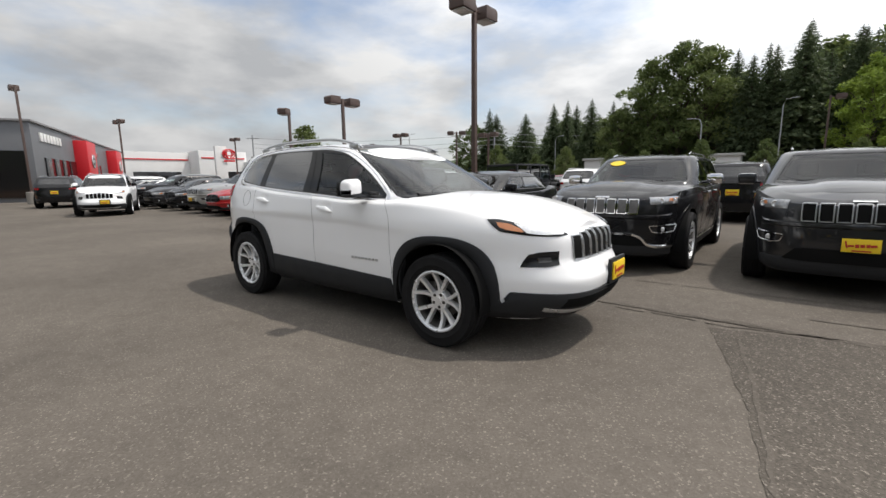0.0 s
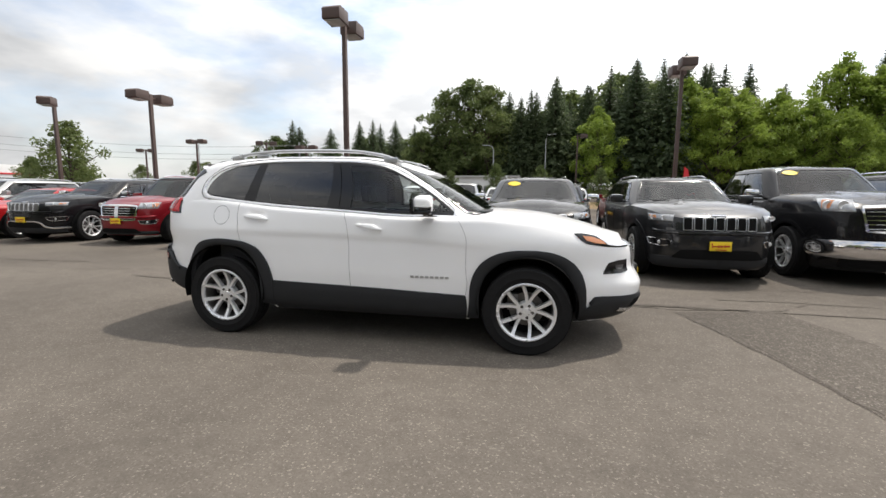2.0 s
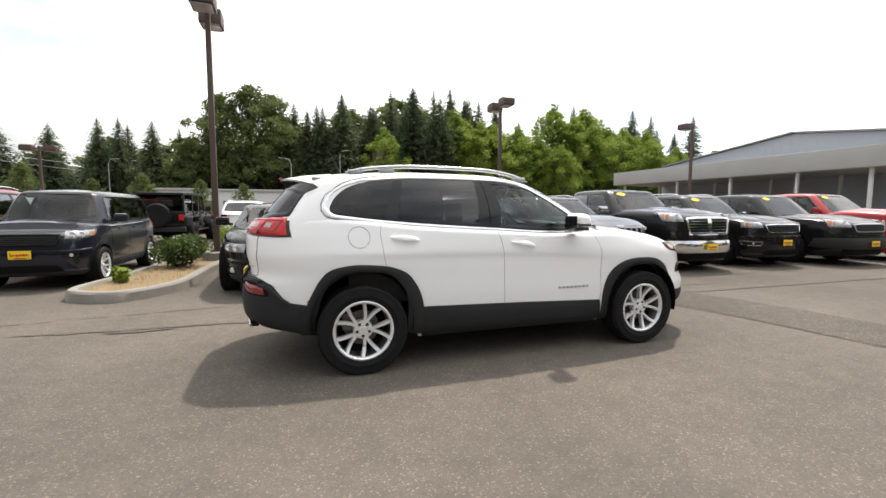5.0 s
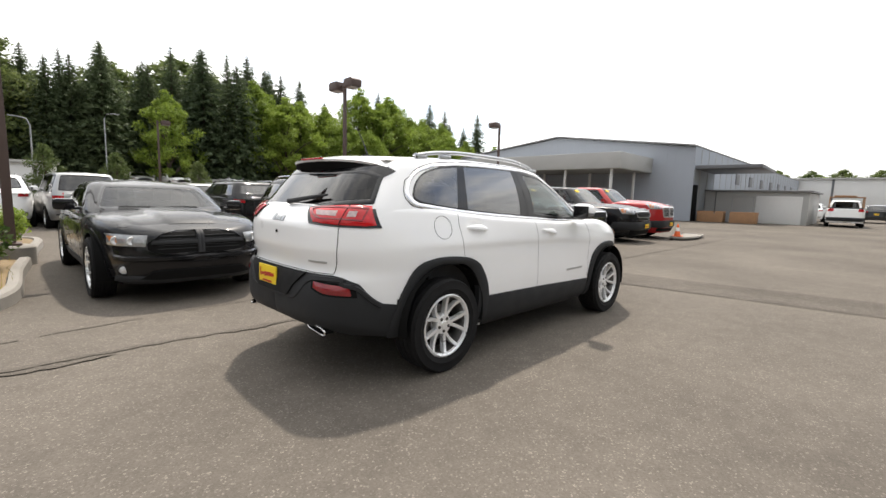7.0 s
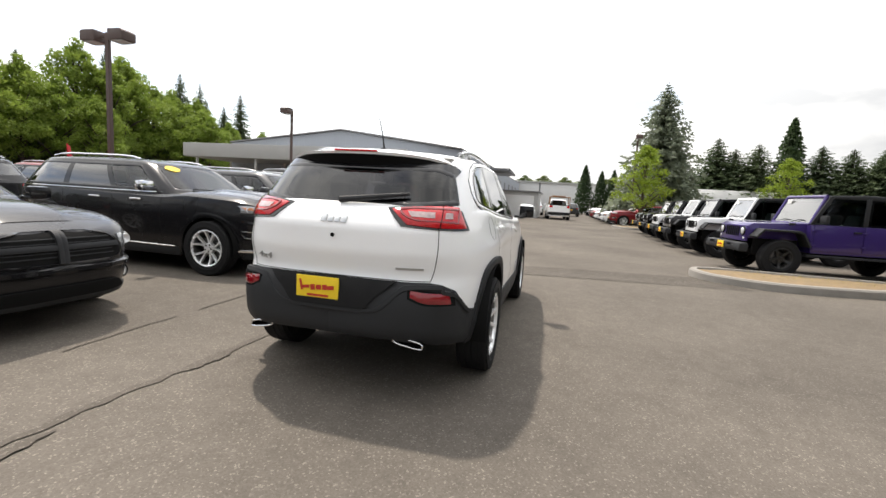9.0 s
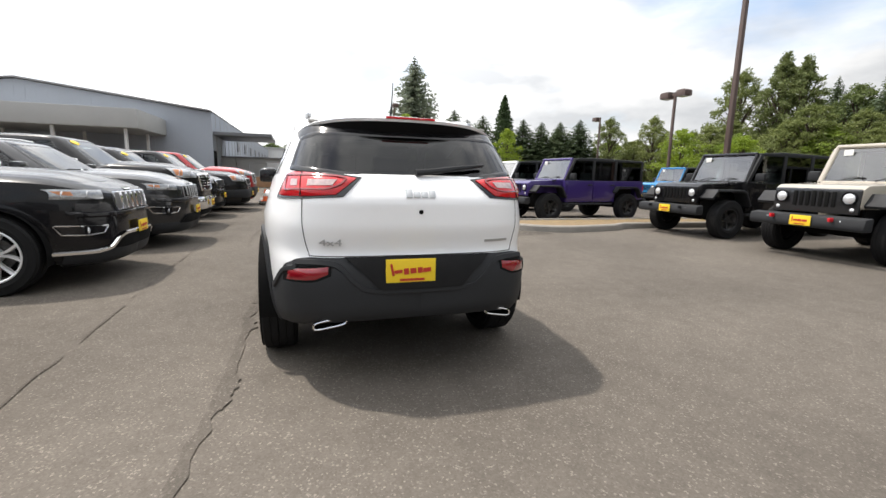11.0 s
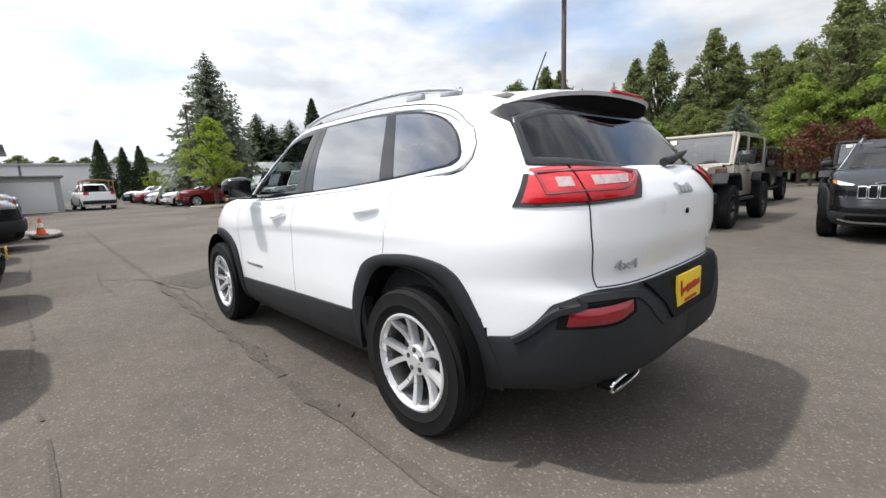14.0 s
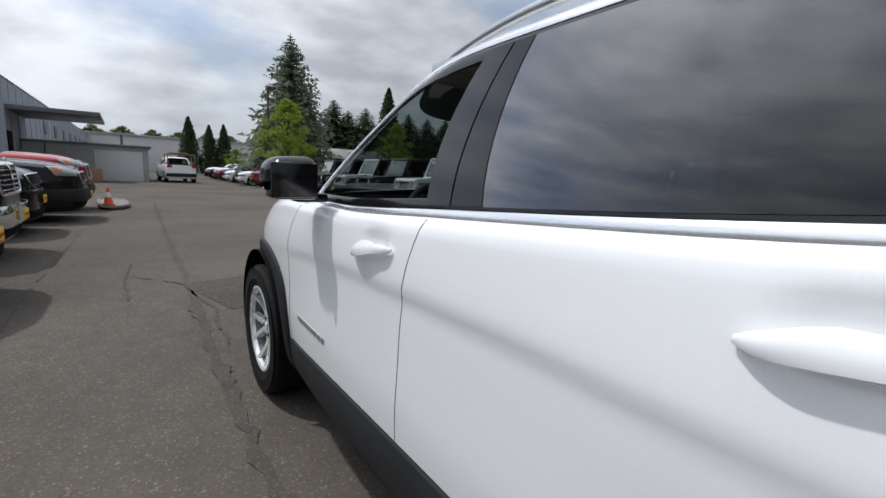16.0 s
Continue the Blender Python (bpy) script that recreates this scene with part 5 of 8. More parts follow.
    part("body", g, paint_mat, car, "glossy painted body")
    g = Geo()
    cab.skin(g, 110, 24, [cab.loop(*pane(0, 1), n=20, smooth=False), cab.loop(*wind), cab.loop(*rearw)])
    part("roof", g, paint_mat, car, "painted roof and pillars")
    cuts = sorted([0.0, 1.0] + [min(max((p - b0) / (a0 - b0), 0.05), 0.95) for p in panes])
    for s in (1, -1):
        g = Geo()
        lo, up = pane(0, 1)
        cab.band(g, lo + up[::-1], 0.045, 0.003, 90, True, False, sides=(s,))
        part("window_surround", g, M_GLOSSBLK, car)
        if trim is M_CHROME:
            g = Geo()
            cab.band(g, [("x", b0 - 0.03, zb - 0.03), ("x", (a0 + b0) / 2, zb - 0.03), ("x", a0 + 0.06, zb - 0.03)], 0.016, 0.008, 30, False, False, sides=(s,))
            part("window_trim", g, trim, car, "chrome waist trim")
        for u0, u1 in zip(cuts[:-1], cuts[1:]):
            g = Geo()
            cab.patch(g, *pane(u0 + 0.012, u1 - 0.012), 10, 5, -0.003, 0.004, sides=(s,), smooth=False)
            part("side_window", g, tint if u1 < 0.99 else M_GLASS, car, "side window glass")
        for u in cuts[1:-1]:
            g = Geo()
            cab.patch(g, *pane(u - 0.022, u + 0.022), 2, 5, 0.0, 0.01, sides=(s,), smooth=False)
            part("pillar", g, M_GLOSSBLK, car)
        # arch lips, wells
        for cx in (fx, rx):
            g = Geo()
            tub.patch(g, arc_pts(cx, r + 0.01, ar - 0.015, -12, 192, 26), arc_pts(cx, r + 0.01, ar + 0.05, -12, 192, 26), 30, 2, 0.006, 0.04, smooth=False, sides=(s,), puff=0.006)
            part("arch_lip", g, clad, car)
            g = Geo()
            n = 16
            vs = [(cx + (ar) * math.cos(q), s * yy, r + 0.01 + ar * math.sin(q)) for q in np.linspace(-0.3, math.pi + 0.3, n + 1) for yy in (hw * 0.97, hw * 0.55)]
            g.add(vs, [(2 * i, 2 * i + 1, 2 * i + 3, 2 * i + 2) for i in range(n)])
            g.box((cx, s * hw * 0.54, r + 0.20), (2 * ar, 0.02, ar + 0.05))
            part("wheel_well", g, M_LINER, car)
        for x in [b0 + (a0 - b0) * u for u in cuts[1:-1]] + [a0 + 0.12]:
            g = Geo()
            tub.band(g, [("x", x, belt - 0.02), ("x", x + 0.0, belt - 0.3), ("x", x + 0.02, 0.38)], 0.007, 0.0015, 16, sides=(s,))
            part("door_seam", g, M_LINER, car)
        g = Geo()
        tub.patch(g, [("x", rx + ar + 0.05, 0.24), ("x", fx - ar - 0.05, 0.24)], [("x", rx + ar + 0.05, 0.37), ("x", fx - ar - 0.05, 0.37)], 14, 3, 0.008, 0.02, sides=(s,), puff=0.01)
        part("sill", g, clad if clad is not paint_mat else M_PLASTIC, car)
        # lamps
        zl = hood_z - lamp_drop
        lw = lamp_w
        g = Geo()
        tub.patch(g, [("f", hw - lw - 0.02, zl), ("f", hw * 0.86, zl + 0.005), ("x", nose - 0.42, zl + 0.045)], [("f", hw - lw - 0.04, zl + lamp_h), ("f", hw * 0.84, zl + lamp_h + 0.01), ("x", nose - 0.52, zl + lamp_h + 0.01)], 16, 5, 0.006, 0.03, sides=(s,), puff=0.008)
        lamp = part("headlamp", g, M_HEADLAMP, car, "clear headlamp")
        g = Geo()
        tub.patch(g, [("x", nose - 0.40, zl + 0.045), ("x", nose - 0.30, zl + 0.035)], [("x", nose - 0.46, zl + lamp_h * 0.9), ("x", nose - 0.32, zl + lamp_h * 0.85)], 4, 3, 0.016, 0.008, sides=(s,))
        part("indicator", g, M_AMBER, lamp, "amber side lamp")
        for q in (0.30, 0.68):
            g = Geo()
            yq = hw - lw + lw * q * 0.75
            p = tub.at(tub.a("f", yq, zl + lamp_h * 0.5), zl + lamp_h * 0.5, 0.012)
            g.lathe([(0.0005, 0.0), (lamp_h * 0.28, 0.006), (lamp_h * 0.36, 0.010), (lamp_h * 0.40, 0.0)], 16, Matrix.Translation((p[0], s * p[1], p[2])) @ Matrix.Rotation(radians(-90), 4, "Z"))
            part("projector", g, M_CLEARLENS, lamp, "bright headlamp projector")
        g = Geo()
        if grille == "hair":
            p = tub.at(tub.a("f", hw - 0.24, 0.40), 0.40, 0.006)
            at = Matrix.Translation((p[0], s * p[1], p[2])) @ Matrix.Rotation(radians(-90 + s * 18), 4, "Z")
            g.lathe([(0.0005, 0.012), (0.030, 0.010), (0.043, 0.002)], 18, at)
            fog = part("fog_lamp", g, M_CLEARLENS, car, "small round fog lamp")
            g = Geo()
            g.lathe([(0.042, 0.004), (0.047, 0.014), (0.060, 0.006), (0.064, -0.02)], 18, at)
            part("fog_lamp_ring", g, M_GLOSSBLK, fog)
        else:
            fz = 0.045 if grille == "slots" else 0.0
            tub.patch(g, [("f", hw - 0.34, 0.52 + fz), ("f", hw - 0.26, 0.505 + fz), ("f", hw - 0.16, 0.52 + fz)], [("f", hw - 0.37, 0.585 + fz), ("f", hw - 0.26, 0.588 + fz), ("f", hw - 0.14, 0.60 + fz)], 10, 3, 0.006, 0.02, sides=(s,))
            fog = part("fog_lamp_pod", g, M_GLOSSBLK, car)
            g = Geo()
            p = tub.at(tub.a("f", hw - 0.25, 0.55 + fz), 0.55 + fz, 0.008)
            g.lathe([(0.0005, 0.010), (0.022, 0.008), (0.030, 0.0)], 14, Matrix.Translation((p[0], s * p[1], p[2])) @ Matrix.Rotation(radians(-90), 4, "Z"))
            part("fog_lamp", g, M_CLEARLENS, fog)
            if trim in (M_CHROME, M_SATIN):
                g = Geo()
                tub.band(g, [("f", hw - 0.345, 0.515 + fz), ("f", hw - 0.26, 0.498 + fz), ("f", hw - 0.155, 0.513 + fz), ("f", hw - 0.13, 0.605 + fz), ("f", hw - 0.26, 0.594 + fz), ("f", hw - 0.38, 0.59 + fz)], 0.013, 0.012, 40, True, False, sides=(s,))
                part("fog_lamp_ring", g, M_CHROME, fog, "chrome ring")
        ztl = belt - 0.16
        g = Geo()
        tub.patch(g, [("r", hw * 0.60, ztl), ("r", hw * 0.85, ztl), ("x", tail + 0.28, ztl)], [("r", hw * 0.60, ztl + 0.17), ("r", hw * 0.82, ztl + 0.18), ("x", tail + 0.24, ztl + 0.17)], 12, 5, 0.008, 0.03, sides=(s,), puff=0.01)
        part("tail_lamp", g, M_REDLENS, car, "red tail lamp")
        g = Geo()
        mx = a0 - 0.02
        g.box((mx, s * (hw + 0.10), belt + 0.10), (0.13, 0.22, 0.15), 0.045)
        m_ = part("mirror", g, M_CHROME if trim is M_CHROME and sticker else paint_mat, car, "door mirror")
        g = Geo()
        g.box((mx + 0.01, s * (hw - 0.0), belt + 0.05), (0.08, 0.14, 0.04), 0.015)
        part("mirror_foot", g, M_GLOSSBLK, m_)
        for x in [b0 + (a0 - b0) * u for u in cuts[1:]][-2:]:
            g = Geo()
            pts = []
            for i in range(7):
                u = i / 6 - 0.5
                p = tub.at(tub.a("x", x - 0.32 + u * 0.20, belt - 0.10), belt - 0.10, 0.006 + 0.03 * (1 - (2 * u) ** 4))
                pts.append((p[0], s * p[1], p[2]))
            g.tube(pts, 0.013, 8)
            part("door_handle", g, trim if trim is M_CHROME else paint_mat, car)
    # grille
    z0, z1 = hood_z - 0.345, hood_z - 0.185
    if grille == "slots":
        for i in range(7):
            yc = (i - 3) * 0.135
            for half in ((1, -1) if i == 3 else (1 if yc > 0 else -1,)):
                u0, u1 = (0.0, 0.050) if i == 3 else (abs(yc) - 0.050, abs(yc) + 0.050)
                g = Geo()
                tub.patch(g, [("f", u0, z0), ("f", u1, z0)], [("f", u0, z1), ("f", u1, z1)], 3, 4, 0.004, 0.01, sides=(half,))
                part("grille_slot", g, mesh_grille or M_LINER, car)
                g = Geo()
                if i == 3:
                    tub.band(g, [("f", 0.0, z0 - 0.008), ("f", 0.054, z0 - 0.008), ("f", 0.054, z1 + 0.008), ("f", 0.0, z1 + 0.008)], 0.013, 0.014, 24, False, False, sides=(half,), drop=0.012)
                else:
                    c = abs(yc)
                    tub.band(g, [("f", c - 0.054, z0 - 0.008), ("f", c + 0.054, z0 - 0.008), ("f", c + 0.054, z1 + 0.008), ("f", c - 0.054, z1 + 0.008)], 0.013, 0.014, 32, True, False, sides=(half,), drop=0.012)
                part("grille_ring", g, trim, car, "grille slot ring")
    elif grille == "hair":
        # a wide dark opening with rounded corners, crossed by one upright and one level bar
        zz0, zz1 = hood_z - 0.385, hood_z - 0.135
        low_ = [("f", 0.0, zz0), ("f", 0.30, zz0), ("f", 0.46, zz0 + 0.012), ("f", 0.52, zz0 + 0.05)]
        top_ = [("f", 0.0, zz1), ("f", 0.24, zz1 - 0.004), ("f", 0.38, zz1 - 0.03), ("f", 0.52, zz1 - 0.13)]
        g = Geo()
        tub.patch(g, low_, top_, 22, 8, 0.004, 0.01)
        gr = part("grille", g, M_LINER, car, "dark grille opening")
        g = Geo()
        tub.band(g, low_ + top_[::-1], 0.020, 0.014, 60, False, False, drop=0.012)
        part("grille_frame", g, M_GLOSSBLK, gr, "gloss black grille frame")
        for zz in (0.22, 0.36, 0.64, 0.78):
            g = Geo()
            z_ = zz0 + (zz1 - zz0) * zz
            tub.band(g, [("f", 0.03, z_), ("f", 0.24, z_), ("f", 0.44 - 0.05 * zz, z_)], 0.010, 0.009, 16, False, False)
            part("grille_bar", g, M_PLASTIC, gr)
        g = Geo()
        tub.patch(g, [("f", 0.0, zz0), ("f", 0.036, zz0)], [("f", 0.0, zz1 + 0.005), ("f", 0.036, zz1 + 0.005)], 3, 8, 0.024, 0.024, puff=0.006)
        tub.patch(g, [("f", 0.03, zz0 + 0.105), ("f", 0.25, zz0 + 0.105), ("f", 0.485, zz0 + 0.105)], [("f", 0.03, zz0 + 0.150), ("f", 0.25, zz0 + 0.150), ("f", 0.465, zz0 + 0.150)], 16, 3, 0.022, 0.022, puff=0.005)
        part("grille_cross", g, M_PLASTIC, gr, "black crossed grille bars")
    else:
        gw_ = hw * 0.56
        zz0 = z0 - (0.16 if grille == "cross" else -0.01)
        g = Geo()
        tub.patch(g, [("f", 0.0, zz0), ("f", gw_ * 0.6, zz0), ("f", gw_ * 0.9, zz0 + 0.01)], [("f", 0.0, z1 + 0.02), ("f", gw_ * 0.6, z1 + 0.02), ("f", gw_, z1 + 0.01)], 14, 6, 0.004, 0.01)
        gr = part("grille", g, M_LINER, car, "dark grille opening")
        g = Geo()
        edge = [("f", 0.0, zz0), ("f", gw_ * 0.6, zz0), ("f", gw_ * 0.9, zz0 + 0.01), ("f", gw_, z1 + 0.01), ("f", gw_ * 0.6, z1 + 0.02), ("f", 0.0, z1 + 0.02)]
        tub.band(g, edge, 0.045 if grille == "cross" else 0.022, 0.02, 40, False, False, drop=0.015)
        part("grille_frame", g, trim, gr, "grille frame")
        for i in range(5):
            zz = zz0 + (z1 - zz0) * (i + 0.8) / 5.6
            g = Geo()
            tub.band(g, [("f", 0.0, zz), ("f", gw_ * 0.5, zz), ("f", gw_ * 0.93, zz)], 0.016, 0.012, 20, False, False)
            part("grille_bar", g, trim if grille == "cross" else M_PLASTIC, gr)
        if grille == "cross":
            g = Geo()
            tub.patch(g, [("f", 0.0, zz0), ("f", 0.05, zz0)], [("f", 0.0, z1 + 0.02), ("f", 0.05, z1 + 0.02)], 2, 6, 0.022, 0.02)
            part("grille_post", g, trim, gr)
    if grille == "slots":
        g = Geo()
        tub.patch(g, [("f", 0.0, z1 + 0.030), ("f", 0.09, z1 + 0.030)], [("f", 0.0, z1 + 0.052), ("f", 0.085, z1 + 0.052)], 6, 2, 0.006, 0.008)
        part("maker_mark", g, M_CHROME, car, "plain chrome bar of a maker's mark")
    # lower face: chin, intake and the ledge under the grille
    if not bed:
        slot = grille == "slots"
        g = Geo()
        zt_ = 0.40 if slot else 0.335
        tub.patch(g, [("f", 0.0, 0.25), ("f", hw * 0.5, 0.25), ("f", hw * 0.80, 0.26), ("x", nose - 0.42, 0.27)], [("f", 0.0, zt_), ("f", hw * 0.5, zt_), ("f", hw * 0.80, zt_ - 0.01), ("x", nose - 0.42, zt_ - 0.02)], 26, 5, 0.008, 0.03, puff=0.014)
        part("chin", g, M_PLASTIC, car, "black plastic lower bumper")
        g = Geo()
        i0, i1 = (0.385, 0.515) if slot else (0.30, 0.40)
        tub.patch(g, [("f", 0.0, i0), ("f", hw * 0.40, i0), ("f", hw * 0.60, i0 + 0.01)], [("f", 0.0, i1), ("f", hw * 0.36, i1), ("f", hw * 0.50, i1 - 0.01)], 16, 4, 0.024, 0.02)
        part("lower_grille", g, M_LINER, car, "dark lower intake")
        g = Geo()
        l0 = (z0 - 0.075, z0 - 0.018) if slot else (hood_z - 0.47, hood_z - 0.405)
        tub.patch(g, [("f", 0.0, l0[0]), ("f", hw * 0.5, l0[0]), ("f", hw * 0.82, l0[0] + 0.01), ("x", nose - 0.36, l0[0] + 0.03)], [("f", 0.0, l0[1]), ("f", hw * 0.5, l0[1]), ("f", hw * 0.82, l0[1] + 0.01), ("x", nose - 0.36, l0[1] + 0.02)], 30, 4, 0.004, 0.02, puff=0.022)
        part("bumper_ledge", g, paint_mat, car, "painted bumper ledge")
    else:
        g = Geo()
        tub.patch(g, [("f", 0.0, 0.28), ("f", hw * 0.45, 0.28), ("f", hw * 0.72, 0.29)], [("f", 0.0, 0.40), ("f", hw * 0.45, 0.40), ("f", hw * 0.72, 0.41)], 14, 4, 0.005, 0.01)
        part("lower_grille", g, M_LINER, car)
    # bonnet with a raised middle
    ring = tub.rim
    half = ring[:, 0] > cowl - 0.6
    edge = lambda x: np.interp(-x, -ring[half, 0], ring[half, 1])
    bx = np.linspace(cowl + 0.10, nose - 0.27, 15)
    by = np.linspace(-1, 1, 29)
    vs = []
    for x in bx:
        e = float(edge(x)) * 0.93
        taper = np.clip((nose - 0.2 - x) / 0.5, 0.25, 1)
        for q in by:
            k = q * 0.93
            mid = np.clip((0.50 - abs(q)) / 0.10, 0, 1)
            lip = -0.012 if abs(q) > 0.99 or x in (bx[0], bx[-1]) else 0.0
            vs.append((x, q * e, float(tub.top(x)) + float(tub.rise(x)) * (1 - k * k) + 0.007 + lip + hump * taper * mid * mid * (3 - 2 * mid)))
    g = Geo()
    g.add(vs, [(i * 29 + j, (i + 1) * 29 + j, (i + 1) * 29 + j + 1, i * 29 + j + 1) for i in range(14) for j in range(28)])
    part("bonnet", g, paint_mat, car, "painted bonnet with a raised middle")
    for y in (0.42, -0.12):
        g = Geo()
        g.tube([cab.at(cab.a("f", abs(q), zb + 0.012), zb + 0.012, 0.02) * [1, -1 if q < 0 else 1, 1] for q in (y, y - 0.2, y - 0.4)], 0.011, 6)
        part("wiper", g, M_PLASTIC, car, "black windscreen wiper")
    if lower:
        for s in (1, -1):
            g = Geo()
            tub.band(g, [("x", rx + ar + 0.10, 0.385), ("x", 0.0, 0.38), ("x", fx - ar - 0.10, 0.375)], 0.018, 0.020, 20, sides=(s,))
            part("sill_trim", g, lower, car, "chrome sill strip")
        g = Geo()
        tub.band(g, [("f", 0.0, 0.53), ("f", hw * 0.38, 0.53), ("f", hw * 0.50, 0.50), ("f", hw * 0.60, 0.40), ("f", hw * 0.70, 0.375), ("f", hw * 0.85, 0.375)], 0.040, 0.036, 50, False, True, drop=0.02)
        part("bumper_trim", g, lower, car, "chrome lower bumper trim")
    if bed:
        for end in ("f", "r"):
            g = Geo()
            tub.patch(g, [(end, 0.0, 0.42), (end, hw * 0.6, 0.42), (end, hw * 0.93, 0.44)], [(end, 0.0, 0.67), (end, hw * 0.6, 0.67), (end, hw * 0.93, 0.65)], 18, 5, 0.03, 0.05, puff=0.02)
            part("bumper", g, bed if end == "r" or bed is M_CHROME else M_PLASTIC, car, "truck bumper")
    for end in (("f", "r") if cards else ()):
        gy, gi = Geo(), Geo()
        if end == "f":
            dealer_card(tub, gy, gi, "f", card_y, 0.575 if not bed else 0.54, 0.28, 0.13, 0.05 if not bed else 0.09)
        else:
            dealer_card(tub, gy, gi, "r", 0.0, belt - 0.30 if not bed else 0.55, 0.30, 0.155, 0.04)
        c = part("dealer_plate", gy, M_YELLOW, car, "yellow dealer plate with red mark")
        part("plate_mark", gi, M_REDINK, c, "plain red bars")
    if sticker:
        g = Geo()
        yc, zc = hw * 0.42, zw - 0.075
        cab.patch(g, [("f", yc - 0.13, zc), ("f", yc - 0.08, zc - 0.028), ("f", yc, zc - 0.04), ("f", yc + 0.08, zc - 0.028), ("f", yc + 0.13, zc)],
                  [("f", yc - 0.13, zc + 0.002), ("f", yc - 0.08, zc + 0.032), ("f", yc, zc + 0.042), ("f", yc + 0.08, zc + 0.032), ("f", yc + 0.13, zc + 0.002)], 16, 4, 0.008, 0.003, sides=(oval_side,))
        part("price_sticker", g, M_YELLOW, car, "yellow oval windscreen sticker")
    g = Geo()
    cab.patch(g, *wind, 16, 8, -0.002, 0.004)
    part("windscreen", g, M_SCREEN, car, "clear windscreen")
    g = Geo()
    cab.band(g, wind[0] + wind[1][::-1], 0.05, 0.003, 60, False, False)
    part("windscreen_seal", g, M_GLOSSBLK, car)
    g = Geo()
    cab.patch(g, *rearw, 14, 6, -0.002, 0.004)
    part("rear_window", g, tint, car, "dark rear window")
    g = Geo()
    cab.band(g, rearw[0] + rearw[1][::-1], 0.05, 0.002, 40, False, False)
    part("rear_window_seal", g, M_GLOSSBLK, car)
    if rails:
        for s in (1, -1):
            g = Geo()
            pts = [(roof_r + 0.15 + (roof_f - roof_r - 0.3) * i / 12, s * hw * 0.62, roof_z - 0.02 + 0.045 * (1 - abs(i / 6 - 1) ** 6)) for i in range(13)]
            g.tube(pts, 0.016, 8)
            part("roof_rail", g, trim, car, "roof rail")
    for x, y in ((roof_f - 0.45, 0.38), (roof_f - 0.45, -0.38)) + (() if bed else ((roof_f - 1.35, 0.38), (roof_f - 1.35, -0.38))):
        g = Geo()
        seat(g, x, y, belt - 0.42)
        part("seat", g, M_CABIN, car, "dark seat")
    g = Geo()
    g.prism([(cowl - 0.55, belt - 0.5), (cowl - 0.05, belt - 0.5), (cowl - 0.02, belt - 0.01), (cowl - 0.4, belt + 0.02), (cowl - 0.55, belt - 0.1)], -hw * 0.82, hw * 0.82, 0.02)
    g.box(((cowl + glass_r) / 2, 0, 0.45), (cowl - glass_r, hw * 1.6, 0.05))
    part("dashboard", g, M_CABIN, car)
    g = Geo()
    g.box((0, 0, 0.27 + 0.08 * (r > 0.38)), (nose - tail - 0.8, hw * 1.5, 0.10), 0.02)
    part("underside", g, M_LINER, car)
    if bed:
        g = Geo()
        g.box(((tail + glass_r) / 2, 0, tz + 0.03), (glass_r - tail - 0.2, hw * 1.72, 0.06), 0.025)
        part("bed_cover", g, M_PLASTIC, car, "black truck bed cover")
    add_wheels(car, fx, rx, hw - 0.115, r, rr, 0.235, spokes, rim, split)
    return car


def suv(name, label, mat, **k):
    o = dict(wb=2.915, nose=2.38, tail=-2.42, hw=0.965, hood_z=1.14, cowl=0.92, belt=1.11, roof_z=1.62, roof_f=0.10, roof_r=-1.95, glass_r=-2.36, r=0.385, rr=0.255, panes=(-0.22, -1.18), rails=True)
    o.update(k)
    return road_car(name, label, mat, **o)


def pickup(name, label, mat, **k):
    o = dict(wb=3.57, nose=2.82, tail=-3.0, hw=1.0, hood_z=1.30, cowl=1.20, belt=1.22, roof_z=1.83, roof_f=0.45, roof_r=-1.02, glass_r=-1.25, r=0.40, rr=0.255, panes=(0.0,), nf=5.0, nr=8.0,
             grille="cross", lamp_h=0.17, lamp_w=0.36, bed=M_CHROME, tail_z=1.26, category="truck")
    o.update(k)
    return road_car(name, label, mat, **o)


def sedan(name, label, mat, **k):
    o = dict(wb=3.05, nose=2.50, tail=-2.54, hw=0.945, hood_z=0.965, cowl=1.05, belt=0.97, roof_z=1.41, roof_f=0.10, roof_r=-1.00, glass_r=-1.85, r=0.355, rr=0.24, panes=(-0.25,), tail_z=1.06, grille="hair",
             trim=M_GLOSSBLK, lamp_h=0.12, lamp_w=0.40, lamp_drop=0.30, hump=0.030)
    o.update(k)
    return road_car(name, label, mat, **o)


